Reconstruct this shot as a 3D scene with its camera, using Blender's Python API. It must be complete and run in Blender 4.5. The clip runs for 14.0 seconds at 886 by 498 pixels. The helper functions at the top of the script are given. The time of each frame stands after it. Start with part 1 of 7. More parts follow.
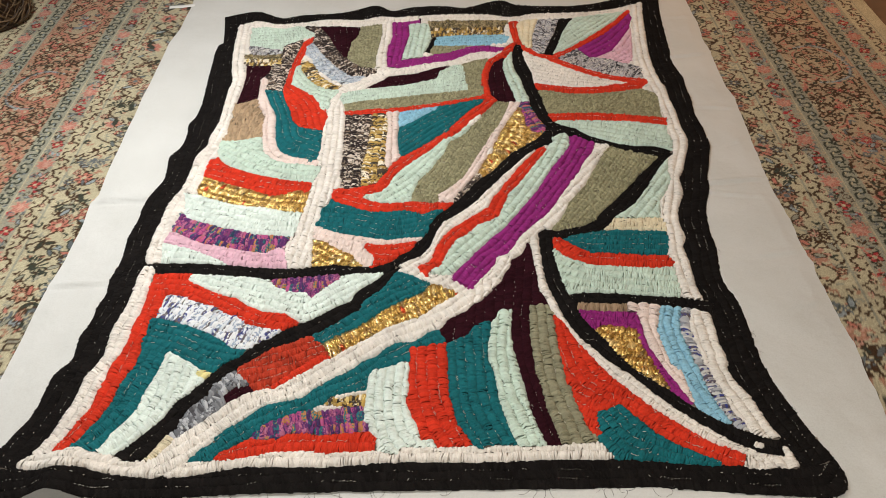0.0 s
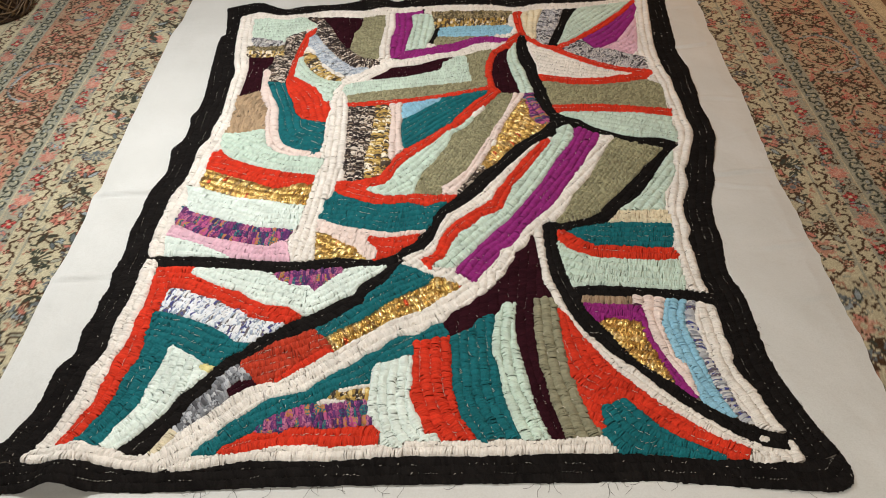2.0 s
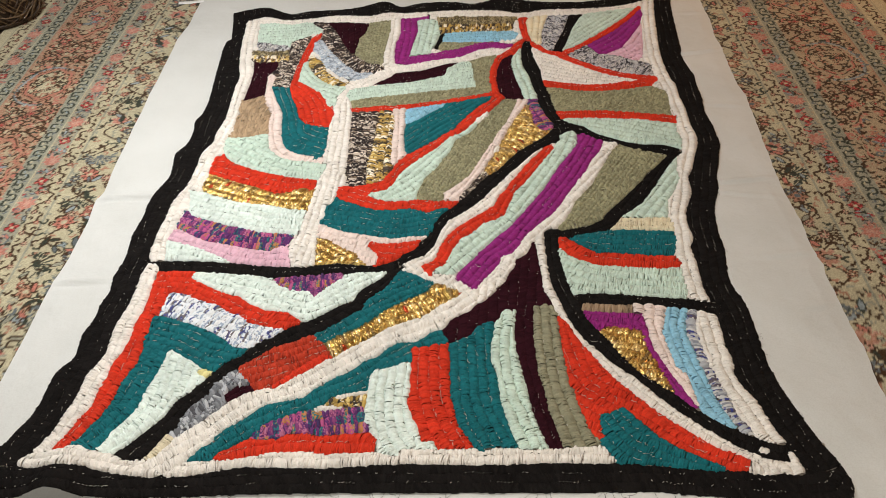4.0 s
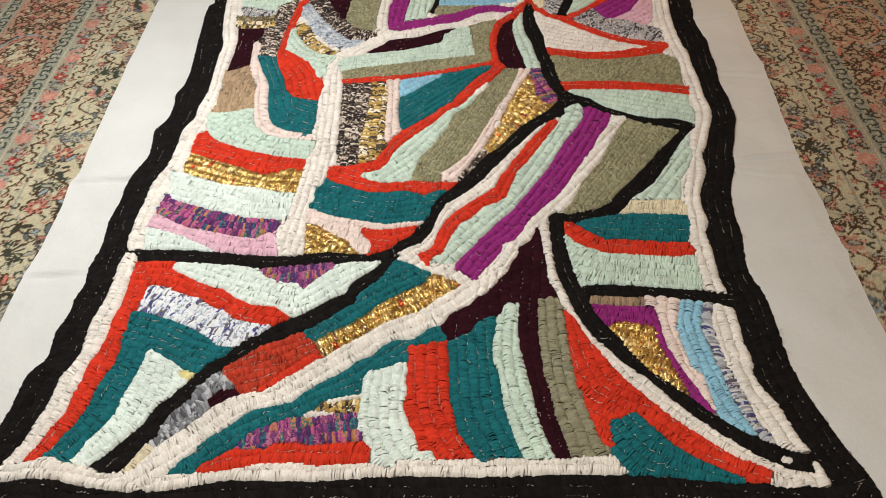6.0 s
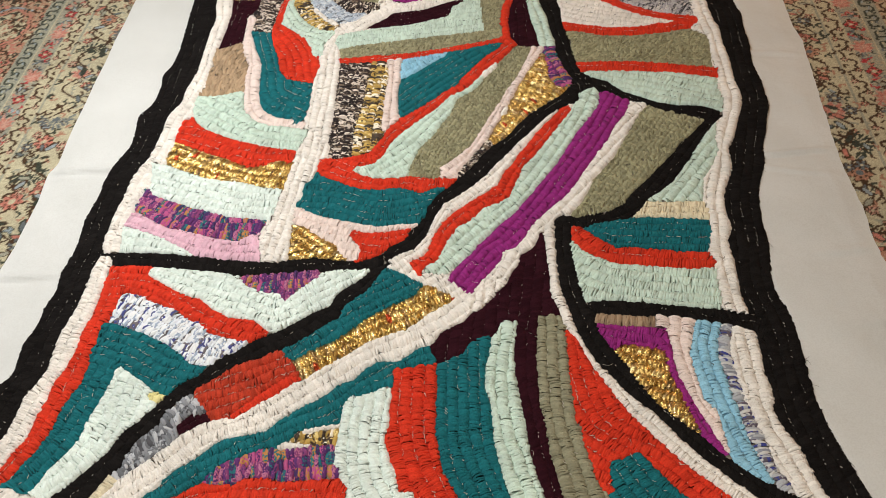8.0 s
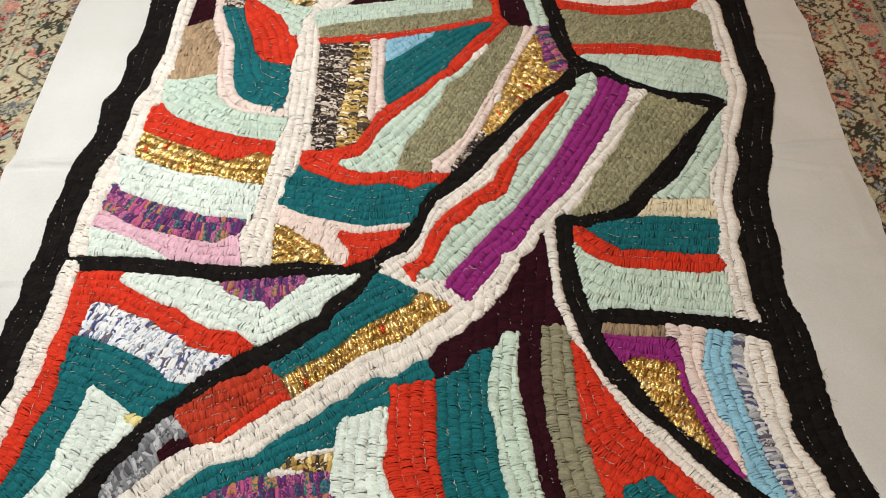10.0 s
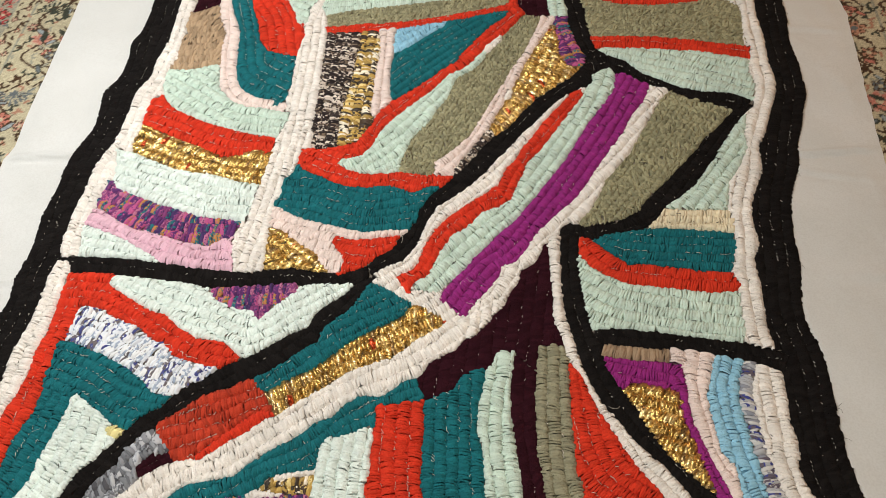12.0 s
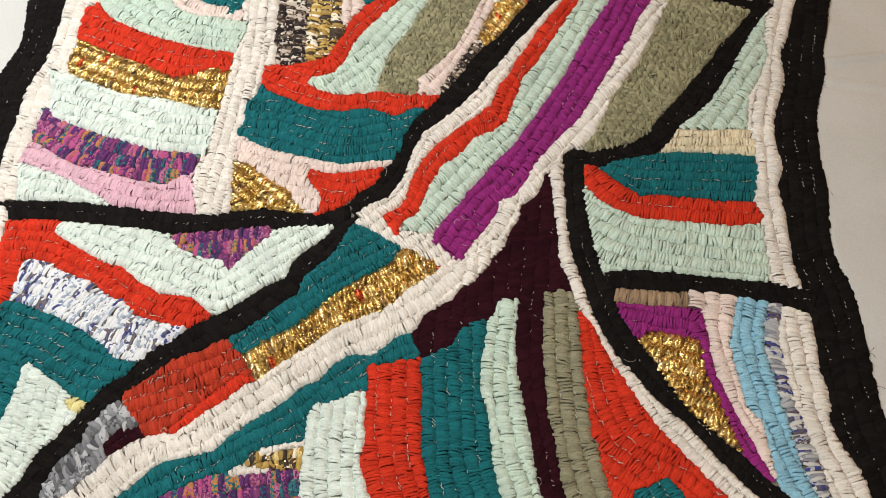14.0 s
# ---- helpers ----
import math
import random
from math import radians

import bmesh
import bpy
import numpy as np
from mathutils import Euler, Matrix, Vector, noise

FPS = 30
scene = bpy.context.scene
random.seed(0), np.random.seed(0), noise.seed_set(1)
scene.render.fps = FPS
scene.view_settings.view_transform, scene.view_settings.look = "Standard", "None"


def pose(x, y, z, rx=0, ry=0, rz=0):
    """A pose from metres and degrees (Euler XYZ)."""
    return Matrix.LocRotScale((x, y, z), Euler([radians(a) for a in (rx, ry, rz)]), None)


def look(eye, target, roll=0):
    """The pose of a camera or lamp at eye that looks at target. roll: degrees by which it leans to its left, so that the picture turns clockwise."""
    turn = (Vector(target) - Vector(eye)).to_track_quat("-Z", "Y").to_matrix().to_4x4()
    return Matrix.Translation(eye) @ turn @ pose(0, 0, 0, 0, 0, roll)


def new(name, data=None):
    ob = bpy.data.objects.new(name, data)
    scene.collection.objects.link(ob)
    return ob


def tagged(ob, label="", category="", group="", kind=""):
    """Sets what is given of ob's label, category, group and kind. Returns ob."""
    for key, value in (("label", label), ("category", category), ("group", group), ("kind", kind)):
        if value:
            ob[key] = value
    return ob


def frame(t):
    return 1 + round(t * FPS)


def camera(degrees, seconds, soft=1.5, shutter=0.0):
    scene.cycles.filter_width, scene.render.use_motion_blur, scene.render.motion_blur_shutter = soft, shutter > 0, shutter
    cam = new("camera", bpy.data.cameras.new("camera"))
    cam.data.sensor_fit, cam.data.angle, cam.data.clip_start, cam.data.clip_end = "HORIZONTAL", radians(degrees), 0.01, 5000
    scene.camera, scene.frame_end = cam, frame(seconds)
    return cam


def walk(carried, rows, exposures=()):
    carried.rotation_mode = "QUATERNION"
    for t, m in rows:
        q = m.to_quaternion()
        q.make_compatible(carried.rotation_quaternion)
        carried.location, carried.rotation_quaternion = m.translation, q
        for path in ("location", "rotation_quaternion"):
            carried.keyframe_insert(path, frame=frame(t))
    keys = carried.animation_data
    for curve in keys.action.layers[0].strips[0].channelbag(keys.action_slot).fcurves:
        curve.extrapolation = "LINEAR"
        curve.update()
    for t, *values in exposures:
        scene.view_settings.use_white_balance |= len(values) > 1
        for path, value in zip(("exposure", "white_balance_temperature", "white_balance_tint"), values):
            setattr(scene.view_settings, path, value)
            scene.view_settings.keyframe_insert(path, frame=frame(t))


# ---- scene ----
cam = camera(56.4, 14.0, soft=0.55)
PATH = [
    (0, (0.174, -1.472, 1.459), (0.08, 0.021, 0.132), -2.7),
    (0.5, (0.168, -1.477, 1.456), (0.071, 0.013, 0.125), -2.6),
    (1, (0.169, -1.471, 1.456), (0.067, 0.015, 0.122), -2.8),
    (1.5, (0.168, -1.468, 1.454), (0.072, 0.009, 0.108), -2.8),
    (2, (0.176, -1.461, 1.455), (0.071, 0.017, 0.112), -3.1),
    (2.5, (0.179, -1.455, 1.456), (0.06, 0.018, 0.109), -3.3),
    (3, (0.18, -1.455, 1.456), (0.067, 0.032, 0.123), -3.0),
    (5.5, (0.233, -1.38, 1.434), (0.073, 0.063, 0.059), -4.1),
    (6, (0.192, -1.292, 1.421), (0.067, 0.114, 0.004), -3.7),
    (6.5, (0.164, -1.249, 1.42), (0.072, 0.138, -0.018), -3.1),
    (7, (0.197, -1.176, 1.413), (0.07, 0.183, -0.05), -3.8),
    (7.5, (0.249, -1.104, 1.402), (0.066, 0.224, -0.081), -5.4),
    (8, (0.276, -1.071, 1.393), (0.061, 0.233, -0.109), -6.4),
    (10.5, (0.19, -0.899, 1.374), (0.073, 0.309, -0.215), -3.8),
    (11, (0.221, -0.873, 1.373), (0.067, 0.316, -0.228), -5.1),
    (11.5, (0.2628, -0.8250, 1.3656), (0.1102, 0.0671, 0.1366), -6.45),
    (12, (0.2852, -0.7986, 1.3631), (0.1092, 0.0710, 0.1363), -7.23),
    (12.5, (0.2756, -0.7564, 1.3576), (0.1174, 0.0773, 0.1358), -6.82),
    (13, (0.2460, -0.6926, 1.3429), (0.1146, 0.0859, 0.1343), -6.27),
    (13.5, (0.2022, -0.6454, 1.3202), (0.1126, 0.0689, 0.1320), -4.68),
    (14, (0.2102, -0.6156, 1.2797), (0.1250, -0.0337, 0.1280), -6.25),
]
walk(cam, [(t, look(eye, target, roll)) for t, eye, target, roll in PATH])

# ---- light: unseen lights added at left (white), front (white) and back right (warm), closed plain room around ----
world = bpy.data.worlds.new("room_world")
world.use_nodes = True
world.node_tree.nodes["Background"].inputs[0].default_value = (1.0, 0.9, 0.78, 1)
world.node_tree.nodes["Background"].inputs[1].default_value = 0.02
scene.world = world


def area_lamp(name, eye, target, size, watts, colour):
    data = bpy.data.lights.new(name, "AREA")
    data.shape, data.size, data.energy, data.color = "DISK", size, watts, colour
    ob = new(name, data)
    ob.matrix_world = look(eye, target)
    return ob


# added lights without fixtures, placed and tuned for brightness
area_lamp("unseen_left_light", (-0.95, 0.53, 1.86), (-0.93, 0.52, 0), 0.40, 44, (0.97, 0.982, 0.955))
area_lamp("unseen_front_light", (0.45, -1.75, 1.7), (0.45, -1.65, 0), 0.35, 26.5, (1.0, 0.94, 0.83))
area_lamp("unseen_warm_light", (2.30, 2.35, 2.2), (1.95, 2.05, 0), 0.30, 27, (1.0, 0.56, 0.28))


# ---- materials ----
def nodes_of(name):
    m = bpy.data.materials.new(name)
    m.use_nodes = True
    nt = m.node_tree
    return m, nt, nt.nodes["Principled BSDF"]


def add(nt, kind, **values):
    n = nt.nodes.new(kind)
    for k, v in values.items():
        n.inputs[k.replace("_", " ")].default_value = v
    return n


def ramp(nt, fac, stops, constant=False):
    r = nt.nodes.new("ShaderNodeValToRGB")
    r.color_ramp.interpolation = "CONSTANT" if constant else "LINEAR"
    el = r.color_ramp.elements
    while len(el) < len(stops):
        el.new(0.5)
    for e, (p, c) in zip(el, stops):
        e.position, e.color = p, (*c, 1)
    nt.links.new(fac, r.inputs[0])
    return r


def shade(c, k):
    return tuple(min(1.0, v * k) for v in c)


def bump(nt, bsdf, height, strength, distance):
    b = add(nt, "ShaderNodeBump", Strength=strength, Distance=distance)
    nt.links.new(height, b.inputs["Height"])
    nt.links.new(b.outputs[0], bsdf.inputs["Normal"])


def object_noise(nt, scale, detail=3.0, stretch=None):
    tc = nt.nodes.new("ShaderNodeTexCoord")
    n = add(nt, "ShaderNodeTexNoise", Scale=scale, Detail=detail)
    if stretch:
        mp = nt.nodes.new("ShaderNodeMapping")
        mp.inputs["Scale"].default_value = stretch
        nt.links.new(tc.outputs["Object"], mp.inputs[0])
        nt.links.new(mp.outputs[0], n.inputs["Vector"])
    else:
        nt.links.new(tc.outputs["Object"], n.inputs["Vector"])
    return n


def jersey(name, colour, spread=0.16, rough=0.92, gloss=0.18):
    """Gathered cotton jersey: each fold a little lighter or darker, fine knit relief."""
    m, nt, bs = nodes_of(name)
    at = nt.nodes.new("ShaderNodeAttribute")
    at.attribute_name = "fold"
    r = ramp(nt, at.outputs["Fac"], [(0.0, shade(colour, 1 - spread)), (0.5, colour), (1.0, shade(colour, 1 + spread))])
    n = object_noise(nt, 9.0, 4.0)
    mix = nt.nodes.new("ShaderNodeMix")
    mix.data_type, mix.blend_type = "RGBA", "MULTIPLY"
    mix.inputs[0].default_value = 1.0
    tone = ramp(nt, n.outputs[0], [(0.3, (0.86, 0.86, 0.86)), (0.7, (1, 1, 1))])
    nt.links.new(r.outputs[0], mix.inputs[6])
    nt.links.new(tone.outputs[0], mix.inputs[7])
    nt.links.new(mix.outputs[2], bs.inputs["Base Color"])
    fine = object_noise(nt, 260.0, 5.0)
    bump(nt, bs, fine.outputs[0], 0.85, 0.0028)
    bs.inputs["Roughness"].default_value = rough
    bs.inputs["Specular IOR Level"].default_value = gloss
    bs.inputs["Sheen Weight"].default_value = 0.02 if gloss > 0.1 else 0.0
    return m


def speckled(name, stops, rough=0.9, metal=0.0, speckle=260.0, break_up=0.9):
    """Mixed-yarn cloth: each fold takes one of several dyes, broken by small flecks."""
    m, nt, bs = nodes_of(name)
    at = nt.nodes.new("ShaderNodeAttribute")
    at.attribute_name = "fold"
    n = object_noise(nt, speckle, 1.0)
    mul = nt.nodes.new("ShaderNodeMath")
    mul.operation = "MULTIPLY_ADD"
    nt.links.new(n.outputs[0], mul.inputs[0])
    mul.inputs[1].default_value = break_up
    nt.links.new(at.outputs["Fac"], mul.inputs[2])
    fr = nt.nodes.new("ShaderNodeMath")
    fr.operation = "FRACT"
    nt.links.new(mul.outputs[0], fr.inputs[0])
    r = ramp(nt, fr.outputs[0], stops, True)
    nt.links.new(r.outputs[0], bs.inputs["Base Color"])
    bs.inputs["Roughness"].default_value = rough
    bs.inputs["Metallic"].default_value = metal
    bs.inputs["Specular IOR Level"].default_value = 0.2
    fine = object_noise(nt, 380.0, 2.0)
    bump(nt, bs, fine.outputs[0], 0.3, 0.001)
    return m


def lame(name):
    """Crushed gold lame with a few rust flecks."""
    m, nt, bs = nodes_of(name)
    at = nt.nodes.new("ShaderNodeAttribute")
    at.attribute_name = "fold"
    r = ramp(nt, at.outputs["Fac"], [(0.0, (0.46, 0.29, 0.085)), (0.40, (0.66, 0.45, 0.155)), (0.76, (0.86, 0.67, 0.32)), (0.90, (0.36, 0.24, 0.11)), (0.985, (0.50, 0.08, 0.03))], True)
    nt.links.new(r.outputs[0], bs.inputs["Base Color"])
    bs.inputs["Metallic"].default_value = 0.92
    n = object_noise(nt, 210.0, 3.0)
    rr = ramp(nt, n.outputs[0], [(0.3, (0.18, 0.18, 0.18)), (0.7, (0.42, 0.42, 0.42))])
    nt.links.new(rr.outputs[0], bs.inputs["Roughness"])
    bump(nt, bs, n.outputs[0], 0.8, 0.0022)
    return m


CLOTHS = {
    "black": jersey("black_jersey", (0.0108, 0.0094, 0.0090), 0.3, 1.0, 0.06),
    "white": jersey("off_white_jersey", (0.84, 0.79, 0.735), 0.09),
    "pinkwhite": jersey("shell_pink_jersey", (0.83, 0.695, 0.645), 0.08),
    "cream": jersey("cream_jersey", (0.78, 0.69, 0.50), 0.08),
    "yellow": jersey("pale_yellow_jersey", (0.78, 0.70, 0.33), 0.08),
    "mint": jersey("mint_jersey", (0.60, 0.725, 0.635), 0.10),
    "palemint": jersey("pale_mint_jersey", (0.76, 0.845, 0.795), 0.08),
    "red": jersey("tomato_red_jersey", (0.655, 0.041, 0.016), 0.14),
    "rust": jersey("rust_red_jersey", (0.46, 0.044, 0.019), 0.25),
    "teal": jersey("teal_jersey", (0.009, 0.142, 0.166), 0.15),
    "purple": jersey("magenta_purple_jersey", (0.300, 0.024, 0.200), 0.13),
    "plum": jersey("dark_plum_jersey", (0.028, 0.0062, 0.0105), 0.25, 1.0, 0.06),
    "olive": jersey("sage_olive_jersey", (0.290, 0.275, 0.185), 0.15),
    "sage": jersey("sage_green_wool", (0.315, 0.298, 0.182), 0.30),
    "tan": jersey("tan_jersey", (0.42, 0.30, 0.19), 0.22),
    "fawn": jersey("fawn_brown_jersey", (0.36, 0.255, 0.165), 0.2),
    "pink": jersey("light_pink_jersey", (0.76, 0.48, 0.58), 0.10),
    "blue": jersey("sky_blue_jersey", (0.30, 0.56, 0.72), 0.10),
    "greycloth": speckled("grey_marl_cloth", [(0.0, (0.15, 0.155, 0.17)), (0.30, (0.27, 0.28, 0.305)), (0.58, (0.08, 0.08, 0.09)), (0.72, (0.20, 0.21, 0.23)), (0.86, (0.46, 0.47, 0.50))], speckle=110.0, break_up=0.3),
    "gold": lame("gold_lame"),
    "goldtweed": speckled("gold_and_black_tweed", [(0.0, (0.50, 0.33, 0.09)), (0.22, (0.05, 0.038, 0.028)), (0.42, (0.82, 0.75, 0.62)), (0.56, (0.36, 0.24, 0.07)), (0.74, (0.07, 0.046, 0.03)), (0.90, (0.74, 0.58, 0.25))], 0.5, 0.15, 120.0, 0.4),
    "tweed": speckled("black_and_cream_tweed", [(0.0, (0.022, 0.016, 0.016)), (0.30, (0.56, 0.48, 0.41)), (0.46, (0.05, 0.036, 0.032)), (0.62, (0.20, 0.15, 0.11)), (0.74, (0.03, 0.022, 0.022)), (0.88, (0.70, 0.62, 0.54))], speckle=120.0, break_up=0.5),
    "olivetweed": speckled("olive_and_black_tweed", [(0.0, (0.10, 0.08, 0.04)), (0.3, (0.30, 0.24, 0.12)), (0.55, (0.05, 0.04, 0.03)), (0.75, (0.40, 0.33, 0.20))], speckle=150.0),
    "tweedblue": speckled("black_and_grey_tweed", [(0.0, (0.05, 0.05, 0.06)), (0.28, (0.50, 0.50, 0.52)), (0.55, (0.28, 0.27, 0.30)), (0.78, (0.62, 0.60, 0.58))], speckle=170.0),
    "bluegrey": speckled("blue_grey_marl_cloth", [(0.0, (0.36, 0.42, 0.50)), (0.35, (0.52, 0.56, 0.62)), (0.6, (0.22, 0.25, 0.30)), (0.8, (0.62, 0.64, 0.66))], speckle=150.0),
    "bluewhite": speckled("white_and_blue_print_cloth", [(0.0, (0.72, 0.75, 0.80)), (0.30, (0.34, 0.40, 0.50)), (0.44, (0.76, 0.77, 0.79)), (0.76, (0.16, 0.14, 0.15)), (0.90, (0.07, 0.08, 0.24))], speckle=95.0, break_up=0.6),
    "printgrey": speckled("grey_print_cloth", [(0.0, (0.42, 0.43, 0.46)), (0.35, (0.26, 0.27, 0.31)), (0.55, (0.58, 0.57, 0.56)), (0.80, (0.12, 0.10, 0.13)), (0.92, (0.05, 0.06, 0.24))], speckle=75.0, break_up=0.6),
    "multi": speckled("tie_dyed_cloth", [(0.0, (0.11, 0.032, 0.14)), (0.20, (0.44, 0.09, 0.23)), (0.38, (0.46, 0.21, 0.075)), (0.50, (0.025, 0.15, 0.18)), (0.60, (0.06, 0.03, 0.11)), (0.76, (0.22, 0.05, 0.16)), (0.90, (0.46, 0.16, 0.27))], speckle=210.0, break_up=0.45),
}
LIGHT_THREAD = jersey("white_sewing_thread", (0.75, 0.70, 0.62), 0.15)
DARK_THREAD = jersey("dark_sewing_thread", (0.10, 0.09, 0.085), 0.3)


def cotton():
    m, nt, bs = nodes_of("white_cotton_sheeting")
    n = object_noise(nt, 5.0, 9.0)
    # broad mottling: soft shading of the rumples put into the colour
    r = ramp(nt, n.outputs[0], [(0.3, (0.56, 0.565, 0.55)), (0.7, (0.62, 0.625, 0.615))])
    fleck = object_noise(nt, 300.0, 3.0)
    tone = ramp(nt, fleck.outputs[0], [(0.35, (0.955, 0.95, 0.945)), (0.6, (1.02, 1.02, 1.02))])
    mix = nt.nodes.new("ShaderNodeMix")
    mix.data_type, mix.blend_type = "RGBA", "MULTIPLY"
    mix.inputs[0].default_value = 1.0
    nt.links.new(r.outputs[0], mix.inputs[6])
    nt.links.new(tone.outputs[0], mix.inputs[7])
    nt.links.new(mix.outputs[2], bs.inputs["Base Color"])
    weave = object_noise(nt, 26.0, 9.0)
    bump(nt, bs, weave.outputs[0], 0.42, 0.007)
    bs.inputs["Roughness"].default_value = 0.88
    bs.inputs["Specular IOR Level"].default_value = 0.2
    return m


def dyed_wool():
    m, nt, bs = nodes_of("dyed_wool_pile")
    at = nt.nodes.new("ShaderNodeAttribute")
    at.attribute_name = "dye"
    n = object_noise(nt, 330.0, 2.0)
    tone = ramp(nt, n.outputs[0], [(0.3, (0.72, 0.72, 0.72)), (0.7, (1, 1, 1))])
    mix = nt.nodes.new("ShaderNodeMix")
    mix.data_type, mix.blend_type = "RGBA", "MULTIPLY"
    mix.inputs[0].default_value = 1.0
    nt.links.new(at.outputs["Color"], mix.inputs[6])
    nt.links.new(tone.outputs[0], mix.inputs[7])
    nt.links.new(mix.outputs[2], bs.inputs["Base Color"])
    bump(nt, bs, n.outputs[0], 0.6, 0.003)
    bs.inputs["Roughness"].default_value = 0.95
    bs.inputs["Specular IOR Level"].default_value = 0.1
    bs.inputs["Sheen Weight"].default_value = 0.1
    return m


def plain(name, colour, rough=0.8, scale=6.0, contrast=0.12):
    m, nt, bs = nodes_of(name)
    n = object_noise(nt, scale, 5.0)
    r = ramp(nt, n.outputs[0], [(0.3, shade(colour, 1 - contrast)), (0.7, shade(colour, 1 + contrast))])
    nt.links.new(r.outputs[0], bs.inputs["Base Color"])
    bs.inputs["Roughness"].default_value = rough
    bump(nt, bs, n.outputs[0], 0.2, 0.002)
    return m


COTTON, WOOL = cotton(), dyed_wool()
PAINT = plain("warm_white_wall_paint", (0.70, 0.67, 0.61), 0.9, 3.0, 0.04)
OAK = plain("dark_oak_floor", (0.10, 0.055, 0.03), 0.45, 14.0, 0.3)
WICKER = plain("dark_brown_wicker", (0.040, 0.021, 0.011), 0.55, 60.0, 0.5)
PALE_WICKER = plain("pale_brown_wicker", (0.105, 0.062, 0.027), 0.55, 60.0, 0.4)
# coloured dark so that the gaps between folds look shaded
SHADE_CANVAS = plain("gap_shade_canvas", (0.20, 0.17, 0.14), 0.95, 120.0, 0.3)
PAPER = plain("white_woven_label", (0.75, 0.75, 0.74), 0.8, 40.0, 0.05)


# ---- mesh helpers ----
def mesh_of(name, verts, faces, material, smooth=True):
    """A mesh from arrays of corners and of four-sided faces."""
    verts, faces = np.asarray(verts, np.float32).reshape(-1, 3), np.asarray(faces, np.int32).reshape(-1, 4)
    me = bpy.data.meshes.new(name)
    me.vertices.add(len(verts))
    me.vertices.foreach_set("co", verts.ravel())
    me.loops.add(faces.size)
    me.loops.foreach_set("vertex_index", faces.ravel())
    me.polygons.add(len(faces))
    me.polygons.foreach_set("loop_start", np.arange(0, faces.size, 4, dtype=np.int32))
    me.polygons.foreach_set("loop_total", np.full(len(faces), 4, np.int32))
    me.update(calc_edges=True)
    me.validate()
    me.polygons.foreach_set("use_smooth", np.full(len(me.polygons), smooth))
    me.materials.append(material)
    return me


def grid_faces(rows, cols):
    i = np.arange(rows * cols).reshape(rows, cols)
    return np.stack([i[:-1, :-1], i[:-1, 1:], i[1:, 1:], i[1:, :-1]], -1).reshape(-1, 4)


def part(name, mesh, parent, label=""):
    ob = new(name, mesh)
    ob.parent = parent
    return tagged(ob, label) if label else ob


def slab(name, lo, hi, material):
    bm = bmesh.new()
    bmesh.ops.create_cube(bm, size=1.0)
    for v in bm.verts:
        v.co = [l + (c + 0.5) * (h - l) for c, l, h in zip(v.co, lo, hi)]
    me = bpy.data.meshes.new(name)
    bm.to_mesh(me)
    bm.free()
    me.materials.append(material)
    return new(name, me)


# ---- the room, plain and closed ----
tagged(slab("floor", (-3.2, -3.2, -0.06), (3.2, 4.2, -0.012), OAK), "dark brown wooden floor under the carpet", "floor", kind="structure")
tagged(slab("wall_west", (-3.3, -3.3, -0.06), (-3.2, 4.3, 2.6), PAINT), "plain warm white painted wall", "wall", kind="structure")
tagged(slab("wall_east", (3.2, -3.3, -0.06), (3.3, 4.3, 2.6), PAINT), "plain warm white painted wall", "wall", kind="structure")
tagged(slab("wall_north", (-3.2, 4.2, -0.06), (3.2, 4.3, 2.6), PAINT), "plain warm white painted wall", "wall", kind="structure")
tagged(slab("wall_south", (-3.2, -3.3, -0.06), (3.2, -3.2, 2.6), PAINT), "plain warm white painted wall", "wall", kind="structure")
tagged(slab("ceiling", (-3.3, -3.3, 2.6), (3.3, 4.3, 2.7), PAINT), "plain warm white painted ceiling", "ceiling", kind="structure")

# ---- the hooked rug: a plan of patches, each sewn in rows of gathered strips ----
CELL, X0, Y0, NX, NY = 0.0025, -0.98, -0.70, 780, 960
PLAN = np.full((NY, NX), -1, np.int16)
PATCHES = []
ROW = 0.0215


def fill(poly, number, only=None):
    """Marks the cells inside an outline as a patch's own; only: no others than these."""
    p = np.asarray(poly, float)
    c0, r0 = np.floor((p.min(0) - (X0, Y0)) / CELL).astype(int).clip(0)
    c1, r1 = np.ceil((p.max(0) - (X0, Y0)) / CELL).astype(int) + 1
    c1, r1 = min(c1, NX), min(r1, NY)
    xs, ys = np.meshgrid(X0 + (np.arange(c0, c1) + 0.5) * CELL, Y0 + (np.arange(r0, r1) + 0.5) * CELL)
    inside = np.zeros(xs.shape, bool)
    for (xa, ya), (xb, yb) in zip(p, np.roll(p, -1, 0)):
        if ya != yb:
            inside ^= ((ya > ys) != (yb > ys)) & (xs < (xb - xa) * (ys - ya) / (yb - ya) + xa)
    if only is not None:
        inside &= only[r0:r1, c0:c1]
    PLAN[r0:r1, c0:c1][inside] = number


